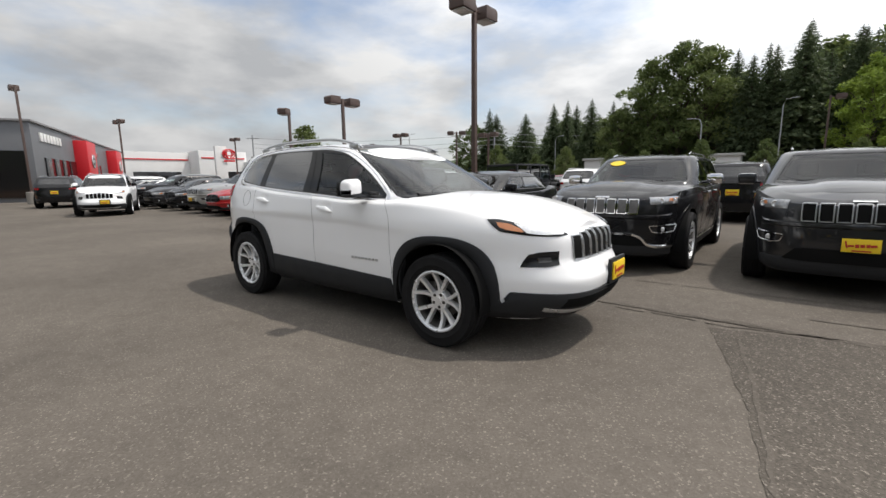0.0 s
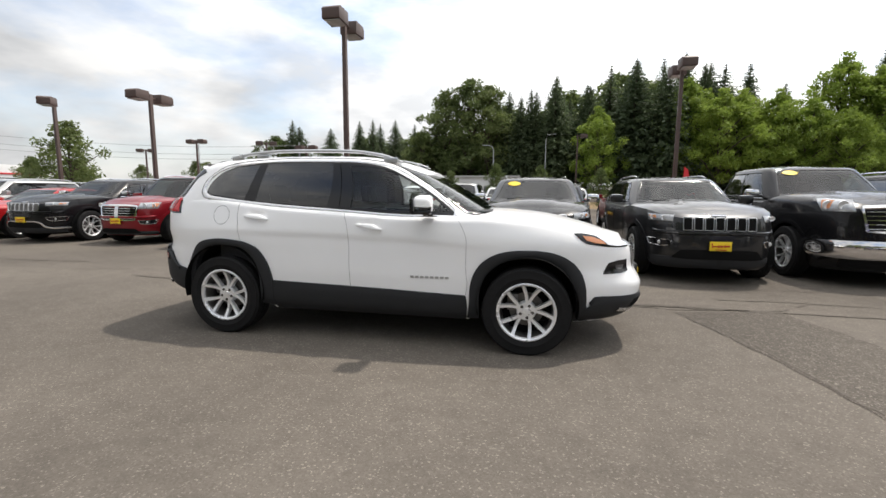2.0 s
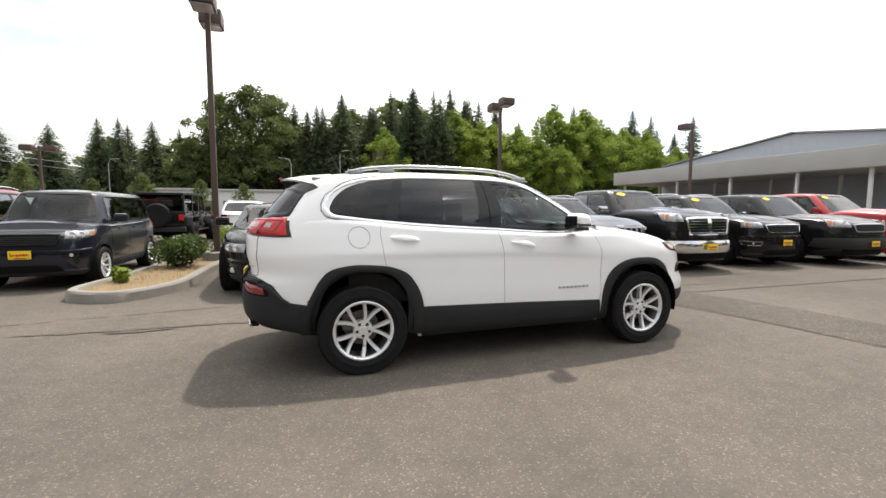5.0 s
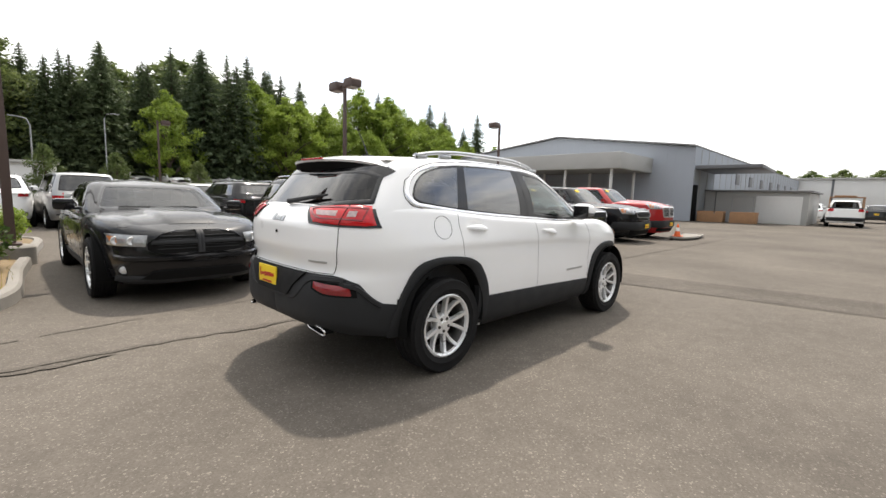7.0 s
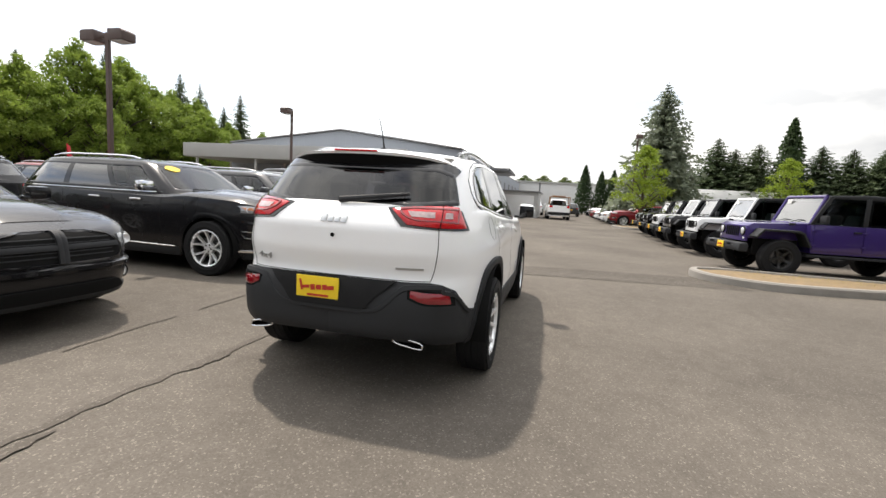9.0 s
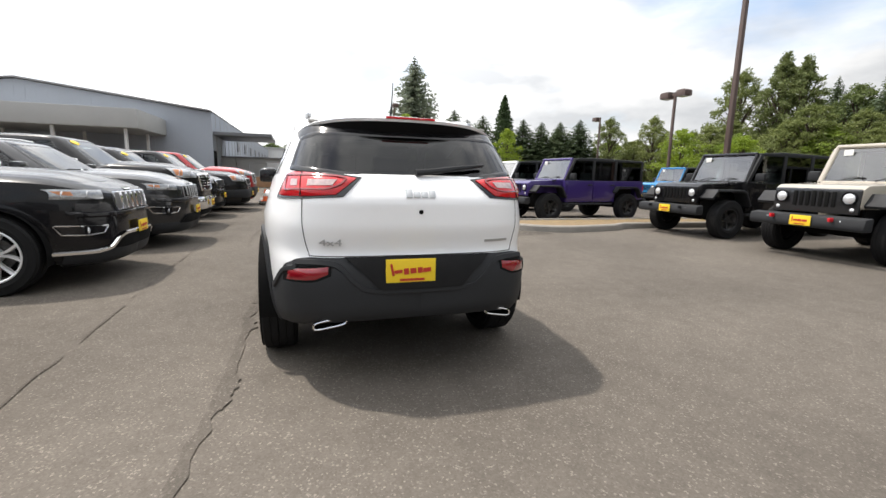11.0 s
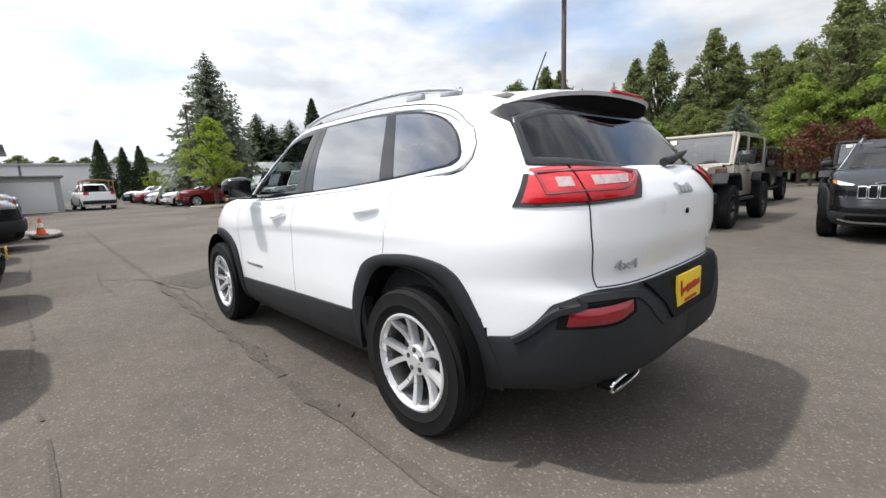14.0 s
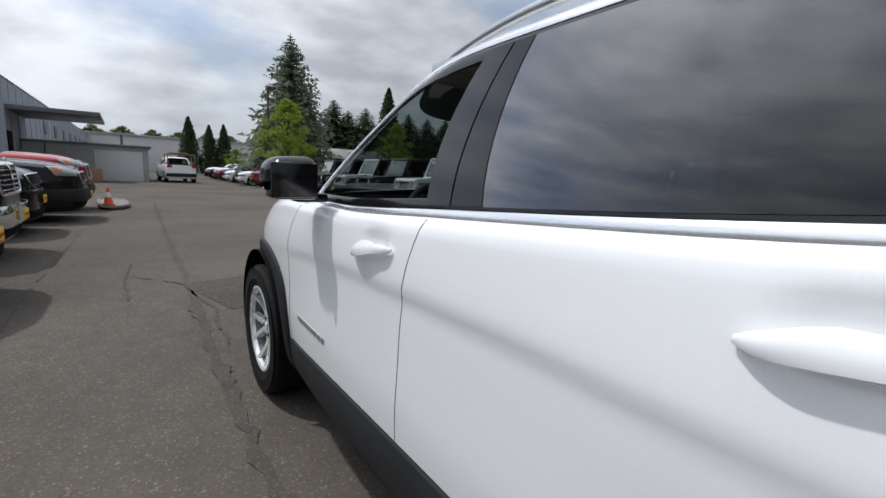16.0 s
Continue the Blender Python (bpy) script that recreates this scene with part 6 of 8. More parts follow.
def wrangler(name, label, mat, doors=4, top=None, rims=None, stripe=None, face=None):
    """A boxy off-roader: flat fenders, seven-slot grille, round lamps, upright glass."""
    car = thing(name, label, "off-roader")
    top = top or M_PLASTIC
    wb = 2.95 if doors == 4 else 2.42
    fx, rx = wb / 2, -wb / 2
    nose, tail = fx + 0.62, rx - 0.72
    cow = fx - 0.62
    g = Geo()
    g.prism([(tail, 0.62), (rx - 0.42, 0.62), (rx - 0.40, 0.95), (rx + 0.40, 0.95), (rx + 0.45, 0.55), (cow - 0.02, 0.55), (cow + 0.05, 1.18), (tail, 1.20)], -0.76, 0.76, 0.03)
    part("body", g, mat, car, "flat-sided painted body")
    g = Geo()
    g.prism([(cow, 0.80), (nose - 0.02, 0.80), (nose - 0.03, 1.09), (nose - 0.12, 1.145), (cow, 1.20)], -0.62, 0.62, 0.04)
    part("bonnet", g, mat, car, "painted bonnet")
    for s in (1, -1):
        g = Geo()
        g.box((cow + 0.36, s * 0.66, 1.165), (0.12, 0.04, 0.05), 0.01)
        part("bonnet_latch", g, M_PLASTIC, car)
        # fenders
        for cx in (fx, rx):
            g = Geo()
            out = [(cx - 0.56, 0.70), (cx - 0.40, 0.98), (cx - 0.30, 1.03), (cx + 0.42, 1.03), (cx + 0.56, 0.86)]
            inn = [(cx + 0.53, 0.82), (cx + 0.40, 0.985), (cx - 0.28, 0.985), (cx - 0.37, 0.95), (cx - 0.52, 0.68)]
            y0, y1 = (0.60, 0.93) if cx > 0 else (0.74, 0.93)
            g.prism(out + inn, s * y0, s * y1, 0.012)
            part("fender", g, M_PLASTIC, car, "flat black fender")
            g = Geo()
            g.box((cx, s * 0.58, 0.72), (0.9, 0.03, 0.55))
            part("wheel_well", g, M_LINER, car)
        # doors
        spans = [(cow - 0.98, cow - 0.03)] + ([(cow - 1.86, cow - 1.01)] if doors == 4 else [])
        for x0, x1 in spans:
            g = Geo()
            g.box(((x0 + x1) / 2, s * 0.765, 0.90), (x1 - x0, 0.03, 0.56), 0.012)
            dr = part("door", g, mat, car, "painted door")
            g = Geo()
            g.box((x0 + 0.12, s * 0.795, 1.06), (0.15, 0.03, 0.035), 0.01)
            part("door_handle", g, M_PLASTIC, dr)
            for zz in (0.75, 1.05):
                g = Geo()
                g.box((x1 + 0.0, s * 0.785, zz), (0.09, 0.03, 0.04), 0.008)
                part("hinge", g, mat, dr)
        # top with openings
        zr = 1.78
        xs = [cow - 0.20, cow - 1.02] + ([cow - 1.88] if doors == 4 else []) + [tail + 0.08]
        for x in xs:
            g = Geo()
            w = 0.09
            lean = 0.05 if x == xs[0] else 0.0
            g.prism([(x + w / 2 + lean * 4, 1.19), (x - w / 2 + lean * 4, 1.19), (x - w / 2 - lean * 2, zr), (x + w / 2 - lean * 2, zr)], s * 0.70, s * 0.745, 0.008)
            part("top_post", g, top, car)
        for x1, x0 in zip(xs[:-1], xs[1:]):
            g = Geo()
            g.box(((x0 + x1) / 2, s * 0.725, 1.48), (x1 - x0 - 0.05, 0.008, 0.56))
            part("side_window", g, M_GLASS if x1 == xs[0] else M_TINT, car, "flat side glass")
        g = Geo()
        g.box((cow - 0.12, s * 0.90, 1.30), (0.09, 0.20, 0.17), 0.035)
        part("mirror", g, M_PLASTIC, car, "black door mirror")
        # lamps
        g = Geo()
        turn = Matrix.Rotation(radians(-90), 4, "Z")
        g.lathe([(0.0005, 0.032), (0.055, 0.026), (0.079, 0.010), (0.079, -0.02)], 24, Matrix.Translation((nose, s * 0.47, 0.955)) @ turn)
        lamp = part("headlamp", g, M_CLEARLENS, car, "round clear headlamp")
        g = Geo()
        g.lathe([(0.077, 0.0), (0.082, 0.022), (0.100, 0.022), (0.106, -0.02)], 24, Matrix.Translation((nose, s * 0.47, 0.955)) @ turn)
        part("headlamp_ring", g, M_GLOSSBLK, lamp)
        g = Geo()
        g.lathe([(0.0005, 0.012), (0.022, 0.008), (0.030, 0.0)], 16, Matrix.Translation((nose + 0.002, s * 0.52, 0.79)) @ turn)
        part("indicator", g, M_CLEARLENS, car, "small round clear indicator")
        g = Geo()
        g.box((nose + 0.25, s * 0.42, 0.645), (0.09, 0.035, 0.06), 0.012)
        part("tow_hook", g, M_SIGNRED if face else M_PLASTIC, car, "tow hook on the bumper")
        g = Geo()
        g.lathe([(0.0005, 0.012), (0.035, 0.008), (0.05, 0.0)], 16, Matrix.Translation((nose + 0.20, s * 0.52, 0.60)) @ turn)
        part("fog_lamp", g, M_CLEARLENS, car, "round fog lamp")
        g = Geo()
        g.box((tail - 0.02, s * 0.66, 0.98), (0.06, 0.14, 0.20), 0.012)
        part("tail_lamp", g, M_REDLENS, car, "square red tail lamp")
        g = Geo()
        g.box((0.05, s * 0.80, 0.50), (wb - 1.1, 0.12, 0.05), 0.02)
        part("side_step", g, M_PLASTIC, car)
        if stripe:
            g = Geo()
            g.box((cow + 0.38, s * 0.624, 1.06), (0.72, 0.004, 0.10))
            part("bonnet_decal", g, stripe, car, "dark red bonnet decal")
    g = Geo()
    g.prism([(cow - 0.30, 1.76), (tail + 0.02, 1.74), (tail + 0.02, 1.82), (cow - 1.0, 1.86), (cow - 0.30, 1.82)], -0.72, 0.72, 0.03)
    part("top", g, top, car, "hard top roof")
    g = Geo()
    g.box((tail + 0.03, 0, 1.48), (0.012, 1.36, 0.50))
    part("rear_window", g, M_TINT, car)
    # windscreen frame and glass
    g = Geo()
    f0, f1 = (cow + 0.03, 1.19), (cow - 0.24, 1.80)
    for y in (-0.69, 0.69):
        g.tube([(f0[0], y, f0[1]), (f1[0], y * 0.96, f1[1])], 0.035, 8)
    g.tube([(f1[0], -0.67, f1[1]), (f1[0], 0.67, f1[1])], 0.04, 8)
    g.tube([(f0[0], -0.69, f0[1]), (f0[0], 0.69, f0[1])], 0.03, 8)
    part("windscreen_frame", g, mat, car, "painted windscreen frame")
    g = Geo()
    g.add([(f0[0], -0.67, f0[1]), (f0[0], 0.67, f0[1]), (f1[0], 0.65, f1[1]), (f1[0], -0.65, f1[1])], [(0, 1, 2, 3)])
    part("windscreen", g, M_FLATGLASS, car, "flat upright windscreen")
    g = Geo()
    g.box((cow - 0.16, -0.45, 1.70), (0.004, 0.14, 0.10), 0.0, None)
    part("price_card", g, M_PAPER, car, "white card in the windscreen")
    for y in (0.1, -0.42):
        g = Geo()
        g.tube([(cow + 0.06, y, 1.22), (cow + 0.02, y + 0.2, 1.28), (cow + 0.01, y + 0.36, 1.27)], 0.010, 6)
        part("wiper", g, M_PLASTIC, car)
    # grille
    g = Geo()
    g.prism([(nose - 0.06, 0.72), (nose + 0.0, 0.72), (nose - 0.01, 1.08), (nose - 0.06, 1.10)], -0.60, 0.60, 0.02)
    gr = part("grille", g, face or mat, car, "painted grille panel")
    for i in range(7):
        g = Geo()
        g.box((nose + 0.001, (i - 3) * 0.090, 0.935), (0.012, 0.052, 0.23), 0.004)
        part("grille_slot", g, M_LINER, gr)
    g = Geo()
    g.prism([(nose + 0.02, 0.50), (nose + 0.20, 0.50), (nose + 0.22, 0.56), (nose + 0.20, 0.68), (nose + 0.02, 0.70)], -0.82, 0.82, 0.03)
    part("bumper", g, M_PLASTIC, car, "black steel bumper")
    g = Geo()
    g.prism([(tail, 0.50), (tail - 0.14, 0.50), (tail - 0.14, 0.66), (tail, 0.66)], -0.80, 0.80, 0.025)
    part("rear_bumper", g, M_PLASTIC, car)
    g = Geo()
    g.lathe([(0.10, -0.10), (0.20, -0.13), (0.36, -0.12), (0.40, -0.06), (0.40, 0.06), (0.36, 0.12), (0.20, 0.12), (0.001, 0.10)], 36, Matrix.Translation((tail - 0.13, 0, 1.05)) @ Matrix.Rotation(radians(90), 4, "Z"))
    part("spare_wheel", g, M_RUBBER, car, "spare tyre on the tailgate")
    g, gi = Geo(), Geo()
    g.box((nose + 0.232, 0.0, 0.60), (0.012, 0.30, 0.155), 0.003)
    c = part("dealer_plate", g, M_YELLOW, car, "yellow dealer plate with red mark")
    for u, v, w, h in ((-0.11, 0.01, 0.014, 0.08), (-0.06, 0.0, 0.06, 0.03), (0.0, 0.0, 0.05, 0.04), (0.07, 0.0, 0.07, 0.035), (0.0, -0.055, 0.15, 0.014)):
        gi.box((nose + 0.24, u, 0.60 + v), (0.004, w, h))
    part("plate_mark", gi, M_REDINK, c, "plain red bars")
    g = Geo()
    for y in (0.36, -0.36):
        seat(g, cow - 0.72, y, 0.92)
        if doors == 4:
            seat(g, cow - 1.60, y, 0.92)
    part("seats", g, M_CABIN, car)
    g = Geo()
    g.box((cow - 0.22, 0, 1.10), (0.36, 1.40, 0.22), 0.04)
    part("dashboard", g, M_CABIN, car)
    g = Geo()
    g.box((0, 0, 0.50), (wb + 0.5, 1.0, 0.12), 0.02)
    for x in (fx, rx):
        g.tube([(x, -0.7, 0.40), (x, 0.7, 0.40)], 0.05, 8)
    part("chassis", g, M_LINER, car)
    add_wheels(car, fx, rx, 0.80, 0.405, 0.225, 0.25, 5, rims or M_DARKALLOY, False)
    return car


def repaint(car, old, mat, label=None):
    """Gives a copied vehicle another paint."""
    for o in (car, *car.children_recursive):
        if o.type == "MESH":
            for sl in o.material_slots:
                if sl.material == old:
                    sl.link = "OBJECT"
                    sl.material = mat
    if label:
        car["label"] = label
    return car

# ---- parked vehicles ----
def north(car, x, axle_y, fx, turn=0.0):
    """Parks with the front towards -y."""
    car.matrix_world = pose(x, axle_y + fx, 0, 0, 0, -90 + turn)
    return car


def south(car, x, axle_y, fx, turn=0.0):
    """Parks with the front towards +y."""
    car.matrix_world = pose(x, axle_y - fx, 0, 0, 0, 90 + turn)
    return car


FX = 1.4575
charger = north(sedan("sedan", "glossy black sedan with a split dark grille", M_BLACK, cards=False), -2.0, 3.45, 1.525)
summit = north(suv("suv", "black suv with chrome trim and a yellow price sticker", M_BLACK, sticker=True, lower=M_CHROME, mesh_grille=M_DISC), 1.42, 3.40, FX)
laredo = north(suv("suv", "dark grey suv with a seven-slot grille and yellow plate", M_GREY, lower=None, trim=M_SATIN), 3.95, 3.32, FX)
ram = north(pickup("pickup_truck", "black crew-cab pickup with chrome grille and bumper", M_BLACK, sticker=True), 6.35, 3.65, 1.785)
gmc = north(suv("suv", "black suv with bright bar grille and yellow sticker", M_BLACK, grille="bars", hood_z=1.14, roof_z=1.72, sticker=True, lamp_h=0.13, belt=1.10), 8.75, 3.60, FX)
ford = north(pickup("pickup_truck", "black pickup truck with a yellow windscreen sticker", M_BLACK, grille="bars", trim=M_SATIN, bed=M_PLASTIC, sticker=True, wb=3.2, tail=-2.7, roof_z=1.76, hood_z=1.15, belt=1.12), 10.95, 3.45, 1.6)
redram = north(pickup("pickup_truck", "red pickup truck with a dark grille and bumper", M_RED, trim=M_SATIN, bed=M_PLASTIC, sticker=True, clad=M_PLASTIC), 13.45, 3.32, 1.785)
scion = north(road_car("box_wagon", "small boxy navy-black wagon with yellow plate", M_NAVY, wb=2.5, nose=1.93, tail=-1.98, hw=0.845, hood_z=1.04, cowl=1.12, belt=1.02, roof_z=1.62, roof_f=0.72, roof_r=-1.80, glass_r=-1.95,
                       r=0.315, rr=0.21, nf=5.5, nr=7, grille="bars", trim=M_GLOSSBLK, panes=(0.05, -0.95), lamp_h=0.12, lamp_w=0.30, tint=M_TINT), -5.78, 4.75, 1.25)
escape = north(road_car("suv", "dark red compact suv with a chrome bar grille", M_MAROON, wb=2.62, nose=2.15, tail=-2.25, hw=0.90, hood_z=1.10, cowl=0.95, belt=1.06, roof_z=1.70, roof_f=0.25, roof_r=-1.85, glass_r=-2.20,
                        r=0.36, rr=0.22, grille="cross", panes=(-0.1, -1.1), lamp_h=0.14, rails=True), -8.25, 5.15, 1.31)
srt = copy_thing(summit, pose(-10.75, 5.0 + FX, 0, 0, 0, -90))
srt["label"] = "black suv with a seven-slot grille beside a red coupe"
coupe = north(sedan("coupe", "low bright red coupe with a dark grille", M_RED, hood_z=0.92, belt=0.90, roof_z=1.36, tail_z=0.98, cards=False), -13.1, 5.0, 1.525)
silver = repaint(copy_thing(laredo, pose(-15.2, 5.15 + FX, 0, 0, 0, -90)), M_GREY, M_SILVER, "silver suv with a seven-slot grille and yellow plate")
rowcars = []
for x, m, lab, src, old in ((-17.9, M_BLACK, "black sedan in the far row", charger, M_BLACK), (-20.5, M_CHARCOAL, "charcoal sedan in the far row", charger, M_BLACK),
                            (-23.1, M_BLACK, "black suv in the far row", laredo, M_GREY), (-25.7, M_WHITE, "white sedan in the far row", charger, M_BLACK),
                            (-28.3, M_SILVER, "silver sedan in the far row", charger, M_BLACK), (-31.0, M_WHITE, "white suv in the far row", laredo, M_GREY)):
    rowcars.append(repaint(copy_thing(src, pose(x, 5.4 + 1.5, 0, 0, 0, -90)), old, m, lab))
for o in (charger, summit, laredo, ram, gmc, ford, redram, scion, escape, srt, coupe, silver, *rowcars):
    tagged(o, group="cars in the front row")
for c in srt.children:
    if c.name.startswith("price_sticker"):
        bpy.data.objects.remove(c)
        break
white2 = copy_thing(hero, pose(-19.0, 2.55, 0, 0, 0, -22))
white2["label"] = "white crossover car with a yellow plate, parked askew in the lane"
dark3 = repaint(copy_thing(laredo, pose(-28.0, 3.0, 0, 0, 0, 158)), M_GREY, M_BLACK, "black suv parked near the dealership building")
dark4 = repaint(copy_thing(laredo, pose(-40.5, -7.0, 0, 0, 0, -90)), M_GREY, M_CHARCOAL, "dark suv parked by the dealership building")

# second row, tails towards the lane
van = road_car("minivan", "silver minivan seen from its tailgate", M_SILVER, wb=3.08, nose=2.55, tail=-2.58, hw=0.98, hood_z=1.08, cowl=1.45, belt=1.08, roof_z=1.74, roof_f=0.50, roof_r=-2.15, glass_r=-2.50,
               r=0.345, rr=0.22, grille="bars", panes=(0.1, -1.1), tint=M_TINT)
van.matrix_world = pose(-1.75, 16.6, 0, 0, 0, 92)
tailsuv = repaint(copy_thing(laredo, pose(2.2, 12.9, 0, 0, 0, 90)), M_GREY, M_BLACK, "black suv with red tail lamps in the second row")
tailsuv2 = repaint(copy_thing(laredo, pose(5.0, 13.2, 0, 0, 0, 90)), M_GREY, M_MAROON, "dark red suv in the second row")
tailsuv3 = repaint(copy_thing(laredo, pose(-0.2, 20.8, 0, 0, 0, 90)), M_GREY, M_WHITE, "white suv in a back row")
jeepback = wrangler("off_roader", "black off-roader with a spare wheel on the tailgate", M_BLACK, 4)
jeepback.matrix_world = pose(-6.05, 14.9, 0, 0, 0, 88)
whiteback = repaint(copy_thing(laredo, pose(-3.8, 17.4, 0, 0, 0, 90)), M_GREY, M_WHITE, "white suv with red tail lamps in a back row")
back = [van, tailsuv, tailsuv2, tailsuv3, jeepback, whiteback]
for i, x in enumerate((-9.5, -12.5, -15.5, 8.0, 11.0, 14.0, -18.5, -7.0, 3.5)):
    src, old = ((laredo, M_GREY), (charger, M_BLACK))[i % 2]
    mt, nm = ((M_WHITE, "white"), (M_SILVER, "silver"), (M_BLACK, "black"), (M_CHARCOAL, "charcoal"), (M_MAROON, "dark red"))[(i * 2) % 5]
    back.append(repaint(copy_thing(src, pose(x, (13.2 if i < 7 else 22.0) + 0.3 * (i % 3), 0, 0, 0, 90)), old, mt, nm + (" suv" if i % 2 == 0 else " sedan") + " in the second row of the lot"))
for o in back:
    tagged(o, group="cars in the back rows")

# south side: off-roaders facing the lane
wr_black = south(wrangler("off_roader", "black four-door off-roader with black wheels", M_BLACK, 4), 3.55, -8.25, 1.475)
wr_tan = south(wrangler("off_roader", "tan two-door off-roader with flat black fenders and dark grille", M_TAN, 2, top=M_TAN, stripe=M_MAROON, face=M_CHARCOAL), 0.46, -8.05, 1.21)
trail = repaint(copy_thing(hero, pose(-2.75, -7.75 - 1.35, 0, 0, 0, 90)), M_WHITE, M_BLACK, "glossy black crossover car with yellow plate, beside off-roaders")
wr_purple = south(wrangler("off_roader", "deep purple four-door off-roader with a black soft top", M_PURPLE, 4), 7.45, -6.0, 1.475, 6)
south_cars = [wr_black, wr_tan, trail, wr_purple]
for x, y, m, nm in ((10.9, -6.1, M_WHITE, "white"), (13.6, -6.0, M_CHARCOAL, "charcoal"), (16.2, -6.1, M_WHITE, "white"), (18.9, -6.2, M_BLACK, "black"), (21.6, -6.3, M_GREEN, "dark green"),
                    (11.3, -14.4, M_BLUE, "bright blue"), (8.4, -14.6, M_WHITE, "white"), (-2.0, -14.5, M_BLACK, "black"), (1.2, -14.8, M_CHARCOAL, "charcoal")):
    south_cars.append(repaint(copy_thing(wr_purple, pose(x, y - 1.475, 0, 0, 0, 90)), M_PURPLE, m, nm + " four-door off-roader with a black top in a row"))
for i, x in enumerate((31.0, 33.8, 36.6, 39.4, 42.2, 45.0, 48.0, 51.0, 54.0)):
    src, old = ((laredo, M_GREY), (charger, M_BLACK))[i % 2]
    mt, nm = ((M_MAROON, "dark red"), (M_WHITE, "white"), (M_BLACK, "black"), (M_WHITE, "white"), (M_CHARCOAL, "charcoal"))[i % 5]
    south_cars.append(repaint(copy_thing(src, pose(x, -7.6 + 0.35 * (i % 2), 0, 0, 0, 90)), old, mt, nm + (" suv" if i % 2 == 0 else " sedan") + " in the row along the lane"))
wr_tan.matrix_world = pose(0.50, -8.1 - 1.21 * 1.07, 0, 0, 0, 90) @ Matrix.Diagonal((1.07, 1.07, 1.07, 1))
wr_black.matrix_world = pose(3.55, -8.25 - 1.475 * 1.04, 0, 0, 0, 90) @ Matrix.Diagonal((1.04, 1.04, 1.04, 1))
for o in south_cars:
    tagged(o, group="cars on the far side of the lane")
work = pickup("pickup_truck", "white work pickup with a loaded rack, seen from its tailgate", M_WHITE, trim=M_SATIN, bed=M_PLASTIC, cards=False)
work.matrix_world = pose(38.6, -1.35, 0, 0, 0, 4)
g = Geo()
for y in (-0.85, 0.85):
    for x in (-1.4, -2.8):
        g.tube([(x, y, 1.25), (x, y, 2.0)], 0.035, 6)
    g.tube([(-1.3, y, 2.0), (-2.95, y, 2.0)], 0.035, 6)
for x in (-1.4, -2.1, -2.8):
    g.tube([(x, -0.85, 2.0), (x, 0.85, 2.0)], 0.03, 6)
g.box((-2.1, 0.1, 2.07), (1.5, 1.1, 0.10), 0.02)
part("ladder_rack", g, M_WOOD, work, "rack with timber")
far_suv = repaint(copy_thing(laredo, pose(52.5, -3.0, 0, 0, 0, 0)), M_GREY, M_CHARCOAL, "dark suv far down the lane")
far_van = repaint(copy_thing(laredo, pose(49.0, 1.2, 0, 0, 0, 0)), M_GREY, M_WHITE, "white suv far down the lane")

# ---- kerbed islands ----
def island(name, label, outline, mulch, h=0.15, kerb=0.16):
    """A raised bed: a rounded concrete kerb round dry mulch."""
    c = np.array(outline, float)
    p = [Vector((*q, 0)) for q in outline]
    n = len(p)
    # smooth the outline
    pts = []
    for i in range(n):
        a, b, cc, d = p[i - 1], p[i], p[(i + 1) % n], p[(i + 2) % n]
        for k in range(6):
            t = k / 6
            pts.append(0.5 * ((2 * b) + (cc - a) * t + (2 * a - 5 * b + 4 * cc - d) * t * t + (3 * b - a - 3 * cc + d) * t ** 3))
    m = len(pts)
    rows = [[], [], [], [], []]
    for i in range(m):
        d = (pts[(i + 1) % m] - pts[i - 1]).normalized()
        inn = Vector((-d.y, d.x, 0))
        for r, (o, z) in enumerate(((0.0, -0.02), (0.012, h - 0.03), (0.04, h), (kerb - 0.02, h), (kerb, h - 0.05))):
            q = pts[i] + inn * o
            rows[r].append((q.x, q.y, z))
    g = Geo()
    g.add([v for r in rows for v in r], [(r * m + i, r * m + (i + 1) % m, (r + 1) * m + (i + 1) % m, (r + 1) * m + i) for r in range(4) for i in range(m)])
    isl = thing(name, label, "kerb", kind="structure", geo=g, mats=M_CONCRETE)
    g = Geo()
    cx = sum(q.x for q in pts) / m
    cy = sum(q.y for q in pts) / m
    rings = 7
    vs = []
    for r in range(rings):
        k = 1 - r / rings
        for i in range(m):
            q = Vector(rows[4][i])
            x, y = cx + (q.x - cx) * k, cy + (q.y - cy) * k
            vs.append((x, y, h - 0.035 + 0.05 * (1 - k) + 0.018 * noise.noise(Vector((x * 3, y * 3, 0)))))
    vs.append((cx, cy, h + 0.03))
    fs = [(r * m + i, r * m + (i + 1) % m, (r + 1) * m + (i + 1) % m, (r + 1) * m + i) for r in range(rings - 1) for i in range(m)]
    fs += [((rings - 1) * m + i, (rings - 1) * m + (i + 1) % m, rings * m) for i in range(m)]
    g.add(vs, fs)
    part("mulch", g, mulch, isl, "dry straw-coloured mulch")
    return isl


